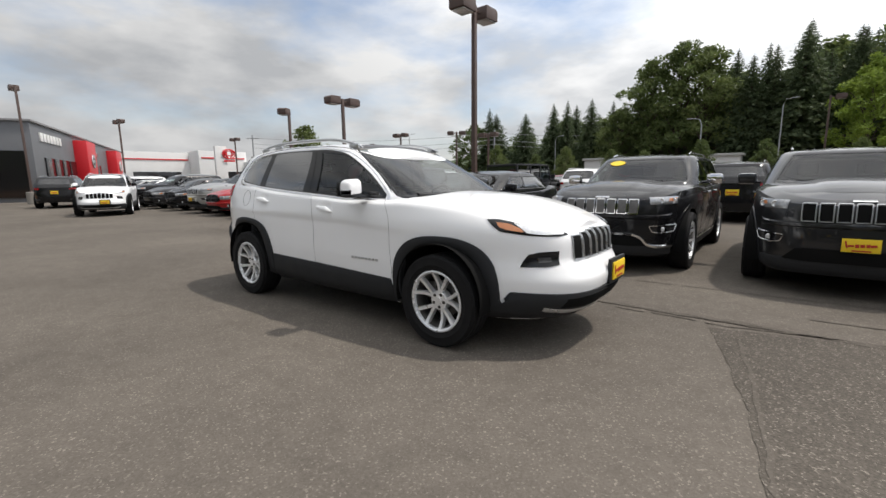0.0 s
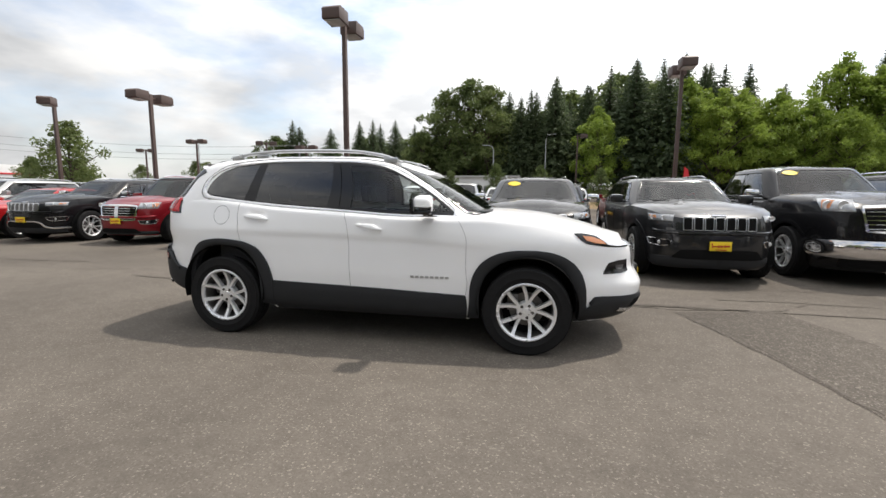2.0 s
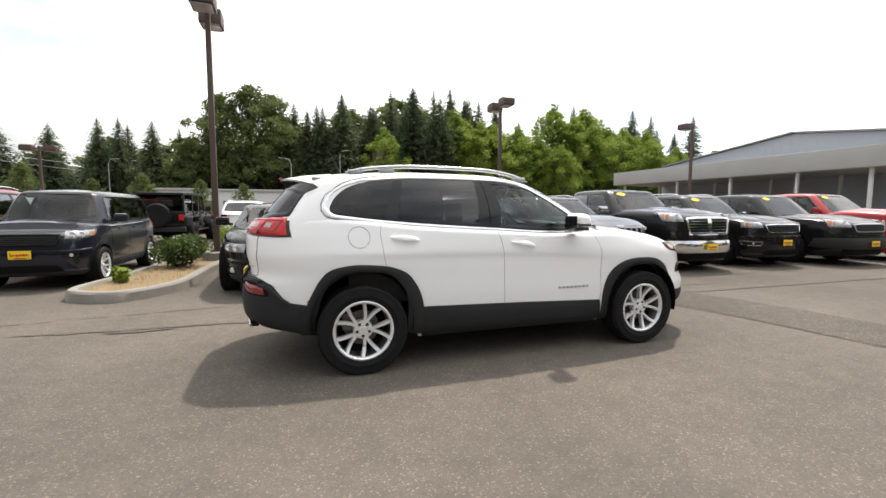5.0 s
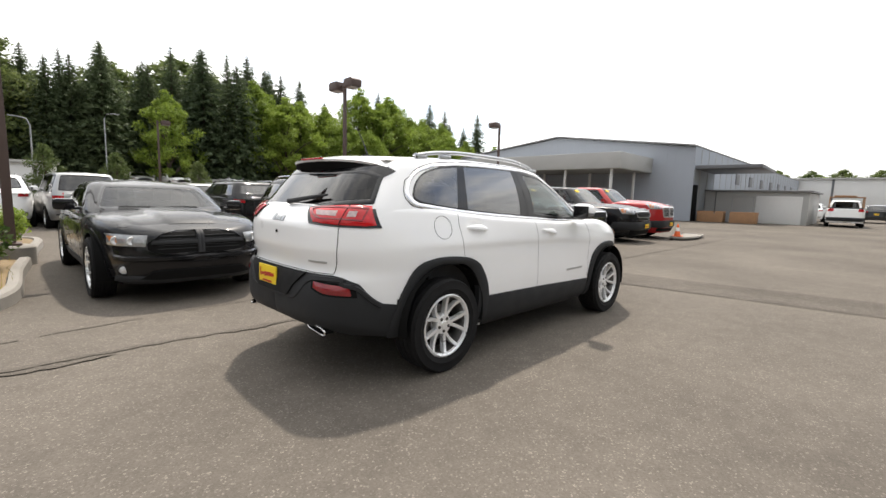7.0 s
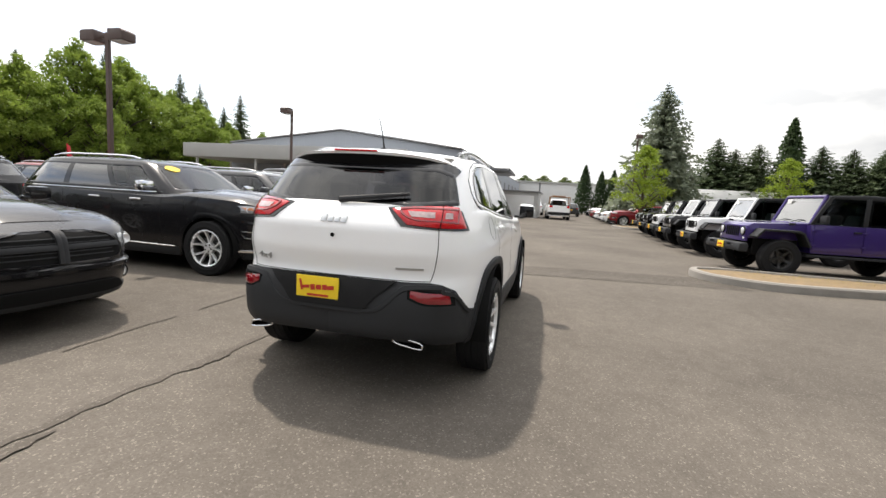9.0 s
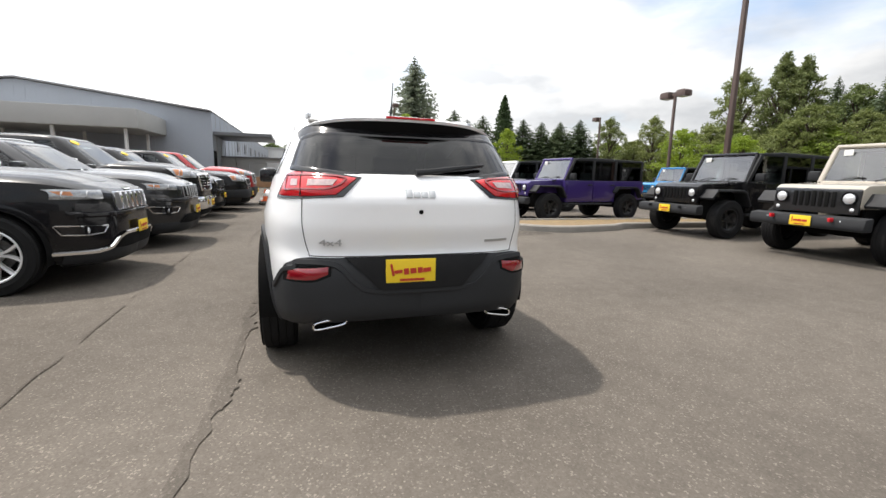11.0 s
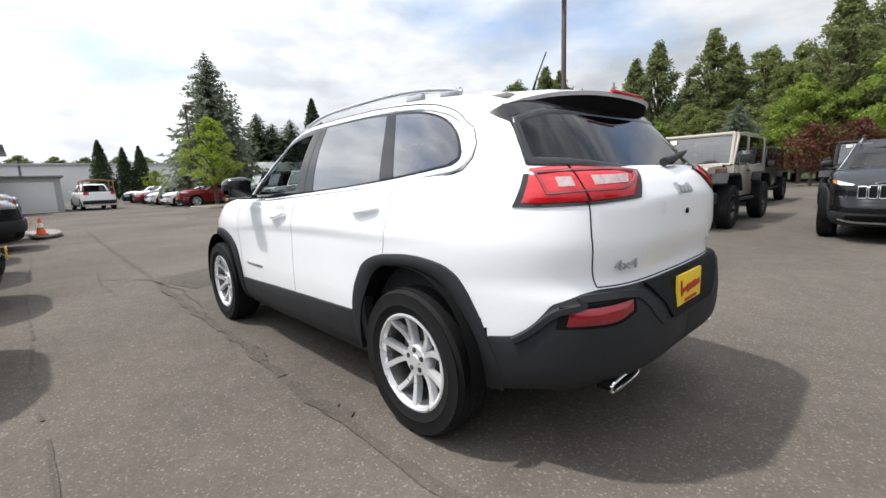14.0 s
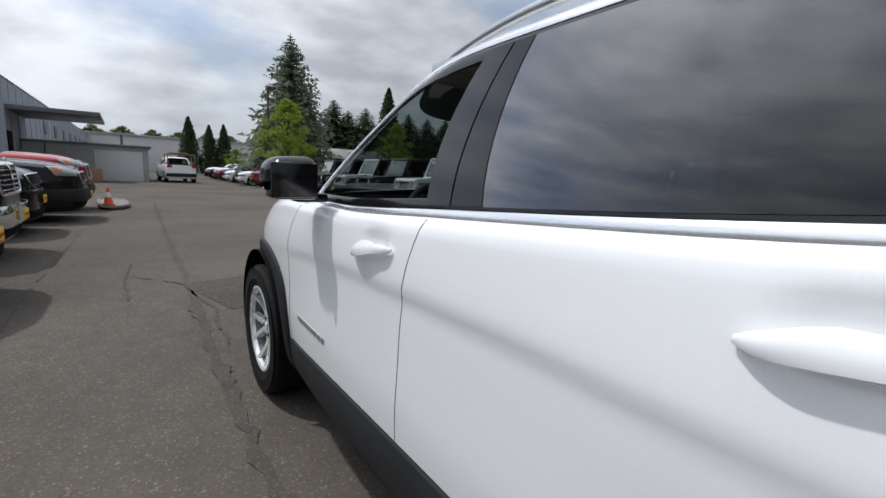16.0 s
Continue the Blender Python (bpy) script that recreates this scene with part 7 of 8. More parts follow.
island("island_north", "concrete-kerbed planting island with dry mulch", [(-4.1, 2.80), (-3.55, 3.6), (-3.42, 5.5), (-3.15, 8.3), (-3.1, 10.4), (-4.6, 10.4), (-4.55, 7.4), (-4.72, 5.0), (-4.95, 3.4), (-4.65, 2.9)], M_STRAW)
island("island_south", "concrete-kerbed island with dry mulch between parking rows", [(5.2, -4.05), (4.55, -4.3), (4.1, -5.2), (4.3, -6.7), (4.62, -7.7), (4.66, -12.2), (5.8, -12.2), (5.9, -8.0), (5.95, -5.2), (5.75, -4.25)], M_STRAW)
island("island_far", "concrete-kerbed island far down the lane", [(26.2, -5.2), (25.2, -6.0), (25.1, -9.0), (25.4, -12.0), (28.4, -12.0), (28.8, -8.0), (28.6, -5.8), (27.6, -5.1)], M_STRAW)
island("island_end", "low concrete kerb at the end of the parked row", [(15.6, 1.75), (14.2, 1.6), (13.2, 1.75), (13.2, 2.05), (14.4, 2.15), (15.9, 2.2)], M_CONCRETE, 0.12, 0.10)


# ---- plants ----
def leaf_cloud(g, rnd, centre, radii, count, size, droop=0.0, slot=0, shell=0.55):
    """Many small leaf blades round a centre, most of them near the outside."""
    vs, fs = [], []
    for _ in range(count):
        d = Vector((rnd.gauss(0, 1), rnd.gauss(0, 1), rnd.gauss(0, 1))).normalized()
        k = shell + (1 - shell) * rnd.random()
        p = Vector((centre[0] + d.x * radii[0] * k, centre[1] + d.y * radii[1] * k, centre[2] + d.z * radii[2] * k))
        u = Vector((rnd.gauss(0, 1), rnd.gauss(0, 1), rnd.gauss(0, 0.6) - droop)).normalized()
        w = u.cross(Vector((rnd.gauss(0, 1), rnd.gauss(0, 1), rnd.gauss(0, 1)))).normalized()
        s = size * rnd.uniform(0.6, 1.3)
        o = len(vs)
        if size < 0.1:
            vs += [p - u * s, p + w * s * 0.5, p + u * s, p - w * s * 0.5]
            fs.append((o, o + 1, o + 2, o + 3))
        else:
            vs += [p - u * s + w * s * 0.7, p - w * s * 0.7, p + u * s]
            fs.append((o, o + 1, o + 2))
    g.add(vs, fs, slot)


def fir_tree(name, label, seed, h, spread, mat, tiers=44, dense=1.0, bare=0.08, ragged_=0.35, blades=14):
    rnd = random.Random(seed)
    t = thing(name, label, "tree")
    g = Geo()
    g.tube([(0, 0, -0.3), (0.02 * h * 0.1, 0, h * 0.5), (0, 0, h * 0.98)], [0.022 * h, 0.013 * h, 0.002 * h], 8)
    g2 = Geo()
    vs, fs = [], []
    for i in range(tiers):
        u = i / (tiers - 1)
        z = h * (bare + (1 - bare) * u)
        reach = spread * (1 - u) ** 0.72 * (0.6 + 0.4 * min(1, (u + 0.02) * 9)) + 0.012 * h * (1 - 0.93 * u)
        nb = int((11 - 4 * u) * dense) + 4
        a0 = rnd.uniform(0, 6.28)
        for b in range(nb):
            a = a0 + 6.283 * b / nb + rnd.uniform(-0.3, 0.3)
            ln = reach * rnd.uniform(1 - ragged_ * 1.3, 1 + ragged_ * 0.7)
            up = rnd.uniform(-0.30, -0.05) + 0.35 * u
            d = Vector((math.cos(a), math.sin(a), up)).normalized()
            side = Vector((-math.sin(a), math.cos(a), 0))
            base = Vector((0, 0, z + rnd.uniform(-0.3, 0.3) * h / tiers))
            for k in range(blades):
                f = rnd.random() ** 0.75
                p = base + d * ln * f + Vector((rnd.gauss(0, 0.05), rnd.gauss(0, 0.05), rnd.gauss(0, 0.05) - 0.16 * f * f)) * ln
                sz = (0.09 * ln + 0.010 * h * (1 - 0.80 * u)) * (1.15 - 0.5 * f) * rnd.uniform(0.7, 1.3)
                u_ = (d * 0.7 + side * rnd.uniform(-1, 1) + Vector((0, 0, rnd.uniform(-0.9, 0.25)))).normalized()
                w_ = u_.cross(Vector((rnd.gauss(0, 1), rnd.gauss(0, 1), rnd.gauss(0, 1)))).normalized()
                o = len(vs)
                vs += [p - w_ * sz * 0.5, p + w_ * sz * 0.5, p + u_ * sz * 1.7]
                fs.append((o, o + 1, o + 2))
    g2.add(vs, fs)
    part("trunk", g, M_BARK, t)
    part("crown", g2, mat, t, "layered drooping branches", sharp=0)
    return t


def broad_tree(name, label, seed, h, spread, mat, clumps=34, leaves=90, size=0.16, low=0.28, thin=0.0, tall=1.0, loose=1.25):
    rnd = random.Random(seed)
    t = thing(name, label, "tree")
    g, g2 = Geo(), Geo()
    g.tube([(0, 0, -0.2), (rnd.uniform(-0.1, 0.1), rnd.uniform(-0.1, 0.1), h * 0.35), (0, 0, h * 0.75)], [0.018 * h + 0.03, 0.013 * h + 0.02, 0.01], 8)
    for i in range(clumps):
        u = (i + 0.5) / clumps
        z = h * (low + (0.97 - low) * u)
        prof = math.sin(math.pi * min(0.12 + 0.88 * u, 1.0) ** (0.8 / tall)) ** 0.7
        rad = spread * prof * math.sqrt(rnd.random()) * rnd.uniform(0.75, 1.15)
        a = i * 2.399 + rnd.uniform(-0.4, 0.4)
        c = (rad * math.cos(a), rad * math.sin(a), z + rnd.uniform(-0.04, 0.04) * h)
        s = spread * rnd.uniform(0.7, 1.2) * (1.55 / math.sqrt(clumps)) * (1 - thin * 0.4) * (0.6 + 0.4 * prof) * loose + 0.1
        leaf_cloud(g2, rnd, c, (s, s, s * 0.75), leaves, size, 0.3, shell=0.35)
        if i % 3 == 0:
            g.tube([(0, 0, max(z - 0.22 * h, 0.2 * h)), (c[0] * 0.6, c[1] * 0.6, z - 0.06 * h), c], [0.006 * h + 0.01, 0.004 * h + 0.008, 0.004], 5)
    part("trunk", g, M_BARK, t)
    part("crown", g2, mat, t, "loose crown of small leaves", sharp=0)
    return t


def cypress(name, label, seed, h, r, mat):
    rnd = random.Random(seed)
    t = thing(name, label, "tree")
    g, g2 = Geo(), Geo()
    g.tube([(0, 0, -0.2), (0, 0, h * 0.5)], [0.12, 0.06], 8)
    for i in range(40):
        u = i / 39
        rr = r * (1 - u) ** 0.75 * (0.75 + 0.25 * min(1, u * 8))
        for k in range(4):
            a = i * 2.4 + k * 1.57
            leaf_cloud(g2, rnd, (rr * 0.6 * math.cos(a), rr * 0.6 * math.sin(a), h * (0.06 + 0.92 * u)), (rr * 0.5 + 0.1, rr * 0.5 + 0.1, h * 0.035 + 0.1), 26, 0.17, -0.8, shell=0.5)
    part("trunk", g, M_BARK, t)
    part("crown", g2, mat, t, "dense narrow evergreen crown", sharp=0)
    return t


def shrub(name, label, seed, r, h, mat, leaves=1500, size=0.045):
    rnd = random.Random(seed)
    t = thing(name, label, "shrub")
    g, g2 = Geo(), Geo()
    for i in range(14):
        a = i * 2.4
        g.tube([(0.05 * math.cos(a), 0.05 * math.sin(a), 0), (r * 0.5 * math.cos(a), r * 0.5 * math.sin(a), h * 0.6), (r * 0.8 * math.cos(a), r * 0.8 * math.sin(a), h * 0.85)], [0.014, 0.008, 0.003], 5)
    for i in range(12):
        a = i * 2.4
        k = 0.62 * math.sqrt((i + 0.5) / 12)
        leaf_cloud(g2, rnd, (r * k * math.cos(a), r * k * math.sin(a), h * rnd.uniform(0.42, 0.66)), (r * 0.45, r * 0.45, h * 0.42), leaves // 12, size, 0.1, shell=0.4)
    part("woody_base", g, M_BARK, t)
    part("leaves", g2, mat, t, "small rounded leaves", sharp=0)
    return t


for x, y, r, h, m, lab, sd in ((-4.0, 5.55, 0.62, 0.66, M_SHRUB, "low round evergreen shrub in a mulched island", 1), (-4.12, 7.35, 0.45, 0.55, M_SHRUB, "low green shrub in a mulched island", 2),
                               (-3.55, 9.5, 0.42, 0.75, M_LEAF, "pale green leafy shrub in a mulched island", 3)):
    s = shrub("shrub", lab, sd, r, h, m)
    s.matrix_world = pose(x, y, 0.12)
g = Geo()
rnd = random.Random(4)
vs, fs = [], []
for _ in range(900):
    isl = rnd.random()
    x, y = (rnd.uniform(-4.6, -3.6), rnd.uniform(3.3, 9.8)) if isl < 0.6 else (rnd.uniform(4.85, 5.6), rnd.uniform(-11.5, -5.0))
    x, y = x + rnd.gauss(0, 0.05), y + rnd.gauss(0, 0.12)
    h = rnd.uniform(0.03, 0.13)
    a = rnd.uniform(0, 6.28)
    o = len(vs)
    vs += [(x, y, 0.12), (x + 0.008 * math.cos(a), y + 0.008 * math.sin(a), 0.12), (x + rnd.gauss(0, 0.05), y + rnd.gauss(0, 0.05), 0.13 + h)]
    fs.append((o, o + 1, o + 2))
g.add(vs, fs)
thing("dry_grass", "dry straw-coloured grass tufts in the islands", "grass", kind="stuff", geo=g, mats=M_STRAWB, sharp=0)
for i, (x, y) in enumerate(((-4.55, 4.0), (-4.4, 3.75))):
    t = shrub("grass_tuft", "yellow-green grass tuft at the island's edge", 30 + i, 0.10, 0.28, M_LIME, 160, 0.05)
    t.matrix_world = pose(x, y, 0.10)


# ---- lamp posts ----
def lamp_post(label, h, heads, turn, base_h=0.75):
    t = thing("lamp_post", label, "lamp post", group="lot lamp posts")
    g = Geo()
    g.prism([(-0.065, 0.3), (0.065, 0.3), (0.05, h), (-0.05, h)], -0.06, 0.06, 0.008)
    part("pole", g, M_POLE, t, "square brown steel pole")
    g = Geo()
    g.lathe([(0.001, base_h), (0.27, base_h), (0.30, base_h - 0.03), (0.30, -0.05)], 24, Matrix.Rotation(radians(90), 4, "X"))
    part("footing", g, M_CONCRETE, t, "round concrete footing")
    g = Geo()
    g.box((0, 0, base_h + 0.02), (0.26, 0.26, 0.04), 0.008)
    part("base_plate", g, M_POLE, t)
    for k in range(heads):
        s = 1 if k == 0 else -1
        m = Matrix.Rotation(radians(turn), 4, "Z")
        g = Geo()
        g.box((s * 0.16, 0, h - 0.12), (0.26, 0.06, 0.06), 0.008, m)
        arm = part("arm", g, M_POLE, t)
        g = Geo()
        g.prism([(s * 0.24, h - 0.28), (s * 0.80, h - 0.26), (s * 0.80, h - 0.02), (s * 0.72, h + 0.04), (s * 0.26, h + 0.04)], -0.23, 0.23, 0.012, m)
        head = part("lamp_head", g, M_POLE, t, "boxy brown lamp head")
        g = Geo()
        g.box((s * 0.52, 0, h - 0.285), (0.46, 0.38, 0.02), 0.004, m)
        part("lens", g, M_LAMPGLASS, head)
    return t


for x, y, h, heads, turn in ((-3.53, 6.87, 5.72, 2, -90), (6.12, 12.13, 5.6, 2, -90), (-12.15, 9.5, 4.72, 2, -90), (-17.8, 10.55, 4.9, 1, -60), (4.98, -10.75, 7.1, 2, 90), (18.1, 13.8, 5.75, 1, 180),
                             (-34.2, 2.6, 7.2, 1, 180), (-24.7, 26.4, 5.3, 2, 0), (-35.5, 32.4, 5.3, 2, 20), (-19.9, 28.4, 5.3, 2, 30), (14.0, -17.6, 5.7, 2, 0), (34.4, -7.2, 7.2, 1, 180),
                             (5.0, 35.4, 6.3, 1, 0), (-14.8, 25.5, 4.6, 2, 0), (28.5, -24.0, 6.5, 1, 0), (-42.0, 10.0, 6.5, 2, 0), (-46.0, 22.0, 6.0, 2, 0)):
    lamp_post("brown lot lamp post with " + ("two boxy heads" if heads == 2 else "one boxy head"), h, heads, turn, 0.32 if x == -3.53 else 0.75).matrix_world = pose(x, y, 0)

# street poles and wires beyond the lot
STREET = [(-62, 33.0, 8.2), (-28.0, 48.0, 7.6), (-3.5, 55.8, 7.4), (22.0, 52.0, 7.6)]
for x, y, h in STREET:
    g = Geo()
    g.tube([(0, 0, 0), (0, 0, h)], [0.14, 0.10], 8)
    g.box((0, 0, h - 0.5), (1.8, 0.1, 0.1), 0.0, Matrix.Rotation(radians(60), 4, "Z"))
    thing("utility_pole", "grey wooden utility pole with a cross-arm", "utility pole", "street poles", geo=g, mats=M_GALV, at=pose(x, y, 0))
for a, b in zip(STREET[:-1], STREET[1:]):
    for off in (0.0, -0.9, -1.5):
        g = Geo()
        g.tube([(a[0] + (b[0] - a[0]) * k / 12, a[1] + (b[1] - a[1]) * k / 12, a[2] + (b[2] - a[2]) * k / 12 - 0.4 + off - 0.8 * (1 - (k / 6 - 1) ** 2)) for k in range(13)], 0.022, 5)
        thing("overhead_wire", "thin dark overhead wire between poles", "wire", "street wires", geo=g, mats=M_GALV)
for x, y, h, s in ((-18.5, 46.0, 6.0, 1), (-2.0, 34.0, 5.4, -1), (2.5, 40.0, 7.0, 1), (-36.0, 40.0, 7.0, 1)):
    g = Geo()
    g.tube([(0, 0, 0), (0, 0, h - 0.5), (s * 0.15, 0, h - 0.1), (s * 0.7, 0, h)], [0.05, 0.04, 0.03, 0.022], 8)
    g.box((s * 0.8, 0, h - 0.02), (0.34, 0.12, 0.06), 0.02)
    thing("street_lamp", "grey steel street lamp with a curved arm", "street lamp", "street lamps", geo=g, mats=M_GALV, at=pose(x, y, 0))

# ---- the service building ----
shop = thing("service_building", "blue-grey metal service building with a wide canopy", "building")
X0, Y0 = 32.5, 6.85
g = Geo()
outline = [(Y0, 0), (Y0, 5.45), (18.2, 6.85), (30.0, 5.45), (30.0, 0)]
vs = [(X0, y, z) for y, z in outline] + [(X0 + 62, y, z) for y, z in outline]
g.add(vs, [(0, 1, 2, 3, 4), (9, 8, 7, 6, 5), (0, 5, 6, 1), (4, 3, 8, 9)])
part("wall", g, M_WALLGREY, shop, "blue-grey ribbed siding", sharp=20)
g = Geo()
for (y0, z0), (y1, z1) in ((outline[1], outline[2]), (outline[2], outline[3])):
    g.add([(X0 - 0.25, y0, z0 + 0.02), (X0 - 0.25, y1, z1 + 0.02), (X0 + 62.2, y1, z1 + 0.02), (X0 + 62.2, y0, z0 + 0.02),
           (X0 - 0.25, y0, z0 + 0.14), (X0 - 0.25, y1, z1 + 0.14), (X0 + 62.2, y1, z1 + 0.14), (X0 + 62.2, y0, z0 + 0.14)],
          [(0, 1, 5, 4), (4, 5, 6, 7), (3, 7, 6, 2), (0, 4, 7, 3), (1, 2, 6, 5)])
part("roof", g, M_ROOFGREY, shop, "low grey metal roof", sharp=20)
for i in range(38):
    g = Geo()
    y = Y0 + 0.15 + i * 0.6
    top = 5.45 + (y - Y0) / (18.2 - Y0) * 1.4 if y < 18.2 else 6.85 - (y - 18.2) / 11.8 * 1.4
    if y < 29.9:
        g.box((X0 - 0.004, y, top / 2), (0.010, 0.03, top - 0.06))
        part("siding_rib", g, M_WALLGREY, shop)
g = Geo()
g.box((X0 + 0.65, Y0 - 0.02, 1.35), (1.1, 0.06, 2.7), 0.01)
part("doorway", g, M_LINER, shop, "dark side doorway")
for i in range(7):
    g = Geo()
    g.box((X0 + 14 + i * 6.0, Y0 - 0.03, 3.7), (1.6, 0.05, 1.0), 0.01)
    part("side_window", g, M_WALLDARK, shop, "dark wall opening")
g = Geo()
g.prism([(X0 + 0.2, 3.85), (X0 + 5.5, 3.75), (X0 + 5.5, 3.95), (X0 + 0.2, 4.1)], Y0 - 4.1, Y0 - 0.01, 0.02)
part("awning", g, M_WALLDARK, shop, "dark flat awning over the side door")
g = Geo()
for i in range(30):
    g.box((X0 + 1.6 + i * 2.0, Y0 - 0.015, 2.7), (0.06, 0.03, 5.3))
part("side_ribs", g, M_WALLPALE, shop, "pale weathered ribs")
canopy = thing("canopy", "pale grey flat canopy on slim posts before the building", "canopy")
g = Geo()
g.box((29.5, 19.8, 4.16), (6.0, 20.0, 1.12), 0.03)
part("fascia", g, M_WALLPALE, canopy, "pale grey fascia")
g = Geo()
g.box((29.5, 19.8, 3.58), (5.7, 19.7, 0.02))
part("soffit", g, M_WALLPALE, canopy)
for x in (27.0, 31.0):
    for y in (10.6, 14.2, 18.5, 23.0, 28.8):
        g = Geo()
        g.box((x, y, 1.80), (0.16, 0.16, 3.6), 0.01)
        part("post", g, M_WALLWHITE, canopy, "slim white post")
shed = thing("shed", "pale grey lean-to shed with a garage door", "shed")
g = Geo()
g.box((39.5, 3.6, 1.15), (7.0, 6.4, 2.3), 0.02)
part("wall", g, M_WALLPALE, shed)
g = Geo()
g.box((39.5, 3.6, 2.36), (7.4, 6.8, 0.12), 0.02)
part("roof", g, M_ROOFGREY, shed)
g = Geo()
g.box((35.98, 2.1, 1.0), (0.06, 2.7, 2.0), 0.01)
part("garage_door", g, M_WALLWHITE, shed, "white garage door")
for y0, y1 in ((4.9, 6.6), (2.9, 4.5)):
    g = Geo()
    g.box((33.7, (y0 + y1) / 2, 0.40), (0.8, y1 - y0, 0.80), 0.02)
    thing("plywood_crate", "brown plywood crate beside the shed", "crate", "crates", geo=g, mats=M_WOOD)
g = Geo()
for k in range(3):
    g.box((33.0, 5.4, 1.4), (0.05, 0.05, 1.6))
g.tube([(34.2, 4.6, 0), (34.2, 4.6, 1.9), (34.2, 3.3, 1.9), (34.2, 3.3, 0)], 0.04, 6)
thing("steel_frame", "grey steel rack frame by the shed", "rack", geo=g, mats=M_GALV)
ware = thing("warehouse", "pale blue-grey warehouse at the end of the lane", "building")
g = Geo()
g.box((96, -12, 2.9), (10, 62, 5.8), 0.02)
part("wall", g, M_WALLWHITE, ware)
g = Geo()
g.box((96, -12, 5.9), (10.6, 62.6, 0.25), 0.02)
part("roof", g, M_WALLPALE, ware)
g = Geo()
g.box((90.95, 2.5, 2.9), (0.1, 0.3, 5.8))
part("downpipe", g, M_WALLDARK, ware)
low = thing("store_shed", "low white metal shed behind the parked cars", "building")
g = Geo()
g.box((44, -18.5, 1.3), (7.0, 9.0, 2.6), 0.02)
part("wall", g, M_WALLPALE, low)
g = Geo()
g.prism([(40.0, 2.6), (48.0, 2.6), (47.6, 3.5), (40.4, 3.5)], -23.2, -13.8, 0.02)
part("roof", g, M_WALLWHITE, low, "white ribbed metal roof")

# ---- the dealership across the lot ----
deal = thing("dealership_building", "dark grey showroom with bright red entrance panels", "building")
g = Geo()
a, b = Vector((-38.0, 3.6, 0)), Vector((-72.0, 18.6, 0))
d = (b - a).normalized()
nrm = Vector((d.y, -d.x, 0))
m_deal = Matrix.Translation(a) @ Matrix.Rotation(math.atan2(d.y, d.x), 4, "Z")
g.box((18.5, 10.0, 2.75), (37.0, 20.0, 5.5), 0.03, m_deal)
part("wall", g, M_WALLDARK, deal, "dark grey metal cladding")
g = Geo()
g.box((-0.05, 4.4, 1.9), (0.12, 8.0, 3.2), 0.0, m_deal)
part("side_glass", g, M_GLOSSBLK, deal, "dark showroom glazing")
for i in range(9):
    g = Geo()
    g.box((3.2 + i * 2.2, -0.05, 1.7), (1.9, 0.12, 2.9), 0.01, m_deal)
    part("pane", g, M_GLOSSBLK, deal, "dark showroom pane")
for x, w in ((12.8, 3.6), (28.0, 3.6)):
    g = Geo()
    g.box((x, -0.5, 2.9), (w, 1.0, 4.4), 0.04, m_deal)
    panel = part("entrance_panel", g, M_SIGNRED, deal, "bright red entrance panel")
    g = Geo()
    g.lathe([(0.35, 0.0), (0.62, 0.0), (0.66, 0.04), (0.62, 0.08), (0.35, 0.08)], 24, m_deal @ Matrix.Translation((x, -1.1, 3.3)))
    g.box((x, -1.06, 3.3), (1.6, 0.08, 0.28), 0.02, m_deal)
    part("emblem", g, M_CHROME, panel, "plain silver emblem shape")
for i in range(7):
    g = Geo()
    g.box((2.0 + i * 0.78, -0.05, 4.6), (0.55, 0.10, 0.62), 0.02, m_deal)
    part("sign_bar", g, M_WALLWHITE, deal, "white bars of a wall sign")
for i in range(4):
    g = Geo()
    g.box((18.0 + i * 0.8, -0.05, 4.3), (0.5, 0.10, 0.5), 0.02, m_deal)
    part("sign_bar", g, M_CHROME, deal, "silver bars of a wall sign")
g = Geo()
g.box((18.5, 10.0, 5.55), (37.3, 20.3, 0.16), 0.03, m_deal)
part("roof", g, M_ROOFGREY, deal)
g = Geo()
g.box((-32.0, -2.0, 0.35), (8, 0.4, 0.7), 0.03)
thing("low_wall", "low brown brick wall before the showroom", "wall", geo=g, mats=M_WOOD)

rival = thing("white_dealership", "long white building with red roof stripes", "building")
for cx, cy, sx, sy, hh in ((-92.0, 27.0, 12.0, 14.0, 6.6), (-88.0, 38.0, 12.0, 9.0, 6.9), (-80.0, 47.0, 12.0, 10.0, 5.0)):
    g = Geo()
    g.box((cx, cy, hh / 2), (sx, sy, hh), 0.03)
    blk = part("wall", g, M_WALLWHITE, rival, "white wall")
    g = Geo()
    g.box((cx + sx / 2 + 0.05, cy, hh - 1.3), (0.12, sy * 0.9, 0.22), 0.01)
    part("stripe", g, M_SIGNRED, blk, "red stripe")
    g = Geo()
    g.box((cx + sx / 2 + 0.06, cy + 1.0, 1.9), (0.12, sy * 0.55, 2.4), 0.01)
    part("window", g, M_GLOSSBLK, blk, "dark window band")
sign = thing("pole_sign", "red oval emblem sign on a white pylon", "sign")
g = Geo()
g.box((-68.5, 31.0, 3.4), (0.5, 1.8, 6.8), 0.03)
part("pylon", g, M_WALLWHITE, sign)
g = Geo()
tm = Matrix.Translation((-68.1, 32.2, 5.6)) @ Matrix.Rotation(radians(90), 4, "Z")
for rx_, rz_ in ((1.0, 0.72), (0.42, 0.72), (0.75, 0.36)):
    g.tube([tm @ Vector((rx_ * math.cos(t), 0, (0.1 if rz_ == 0.36 else 0) + rz_ * math.sin(t))) for t in np.linspace(0, 2 * math.pi, 33)], 0.11, 6, caps=False)
part("emblem", g, M_SIGNRED, sign, "plain red oval rings")
g = Geo()
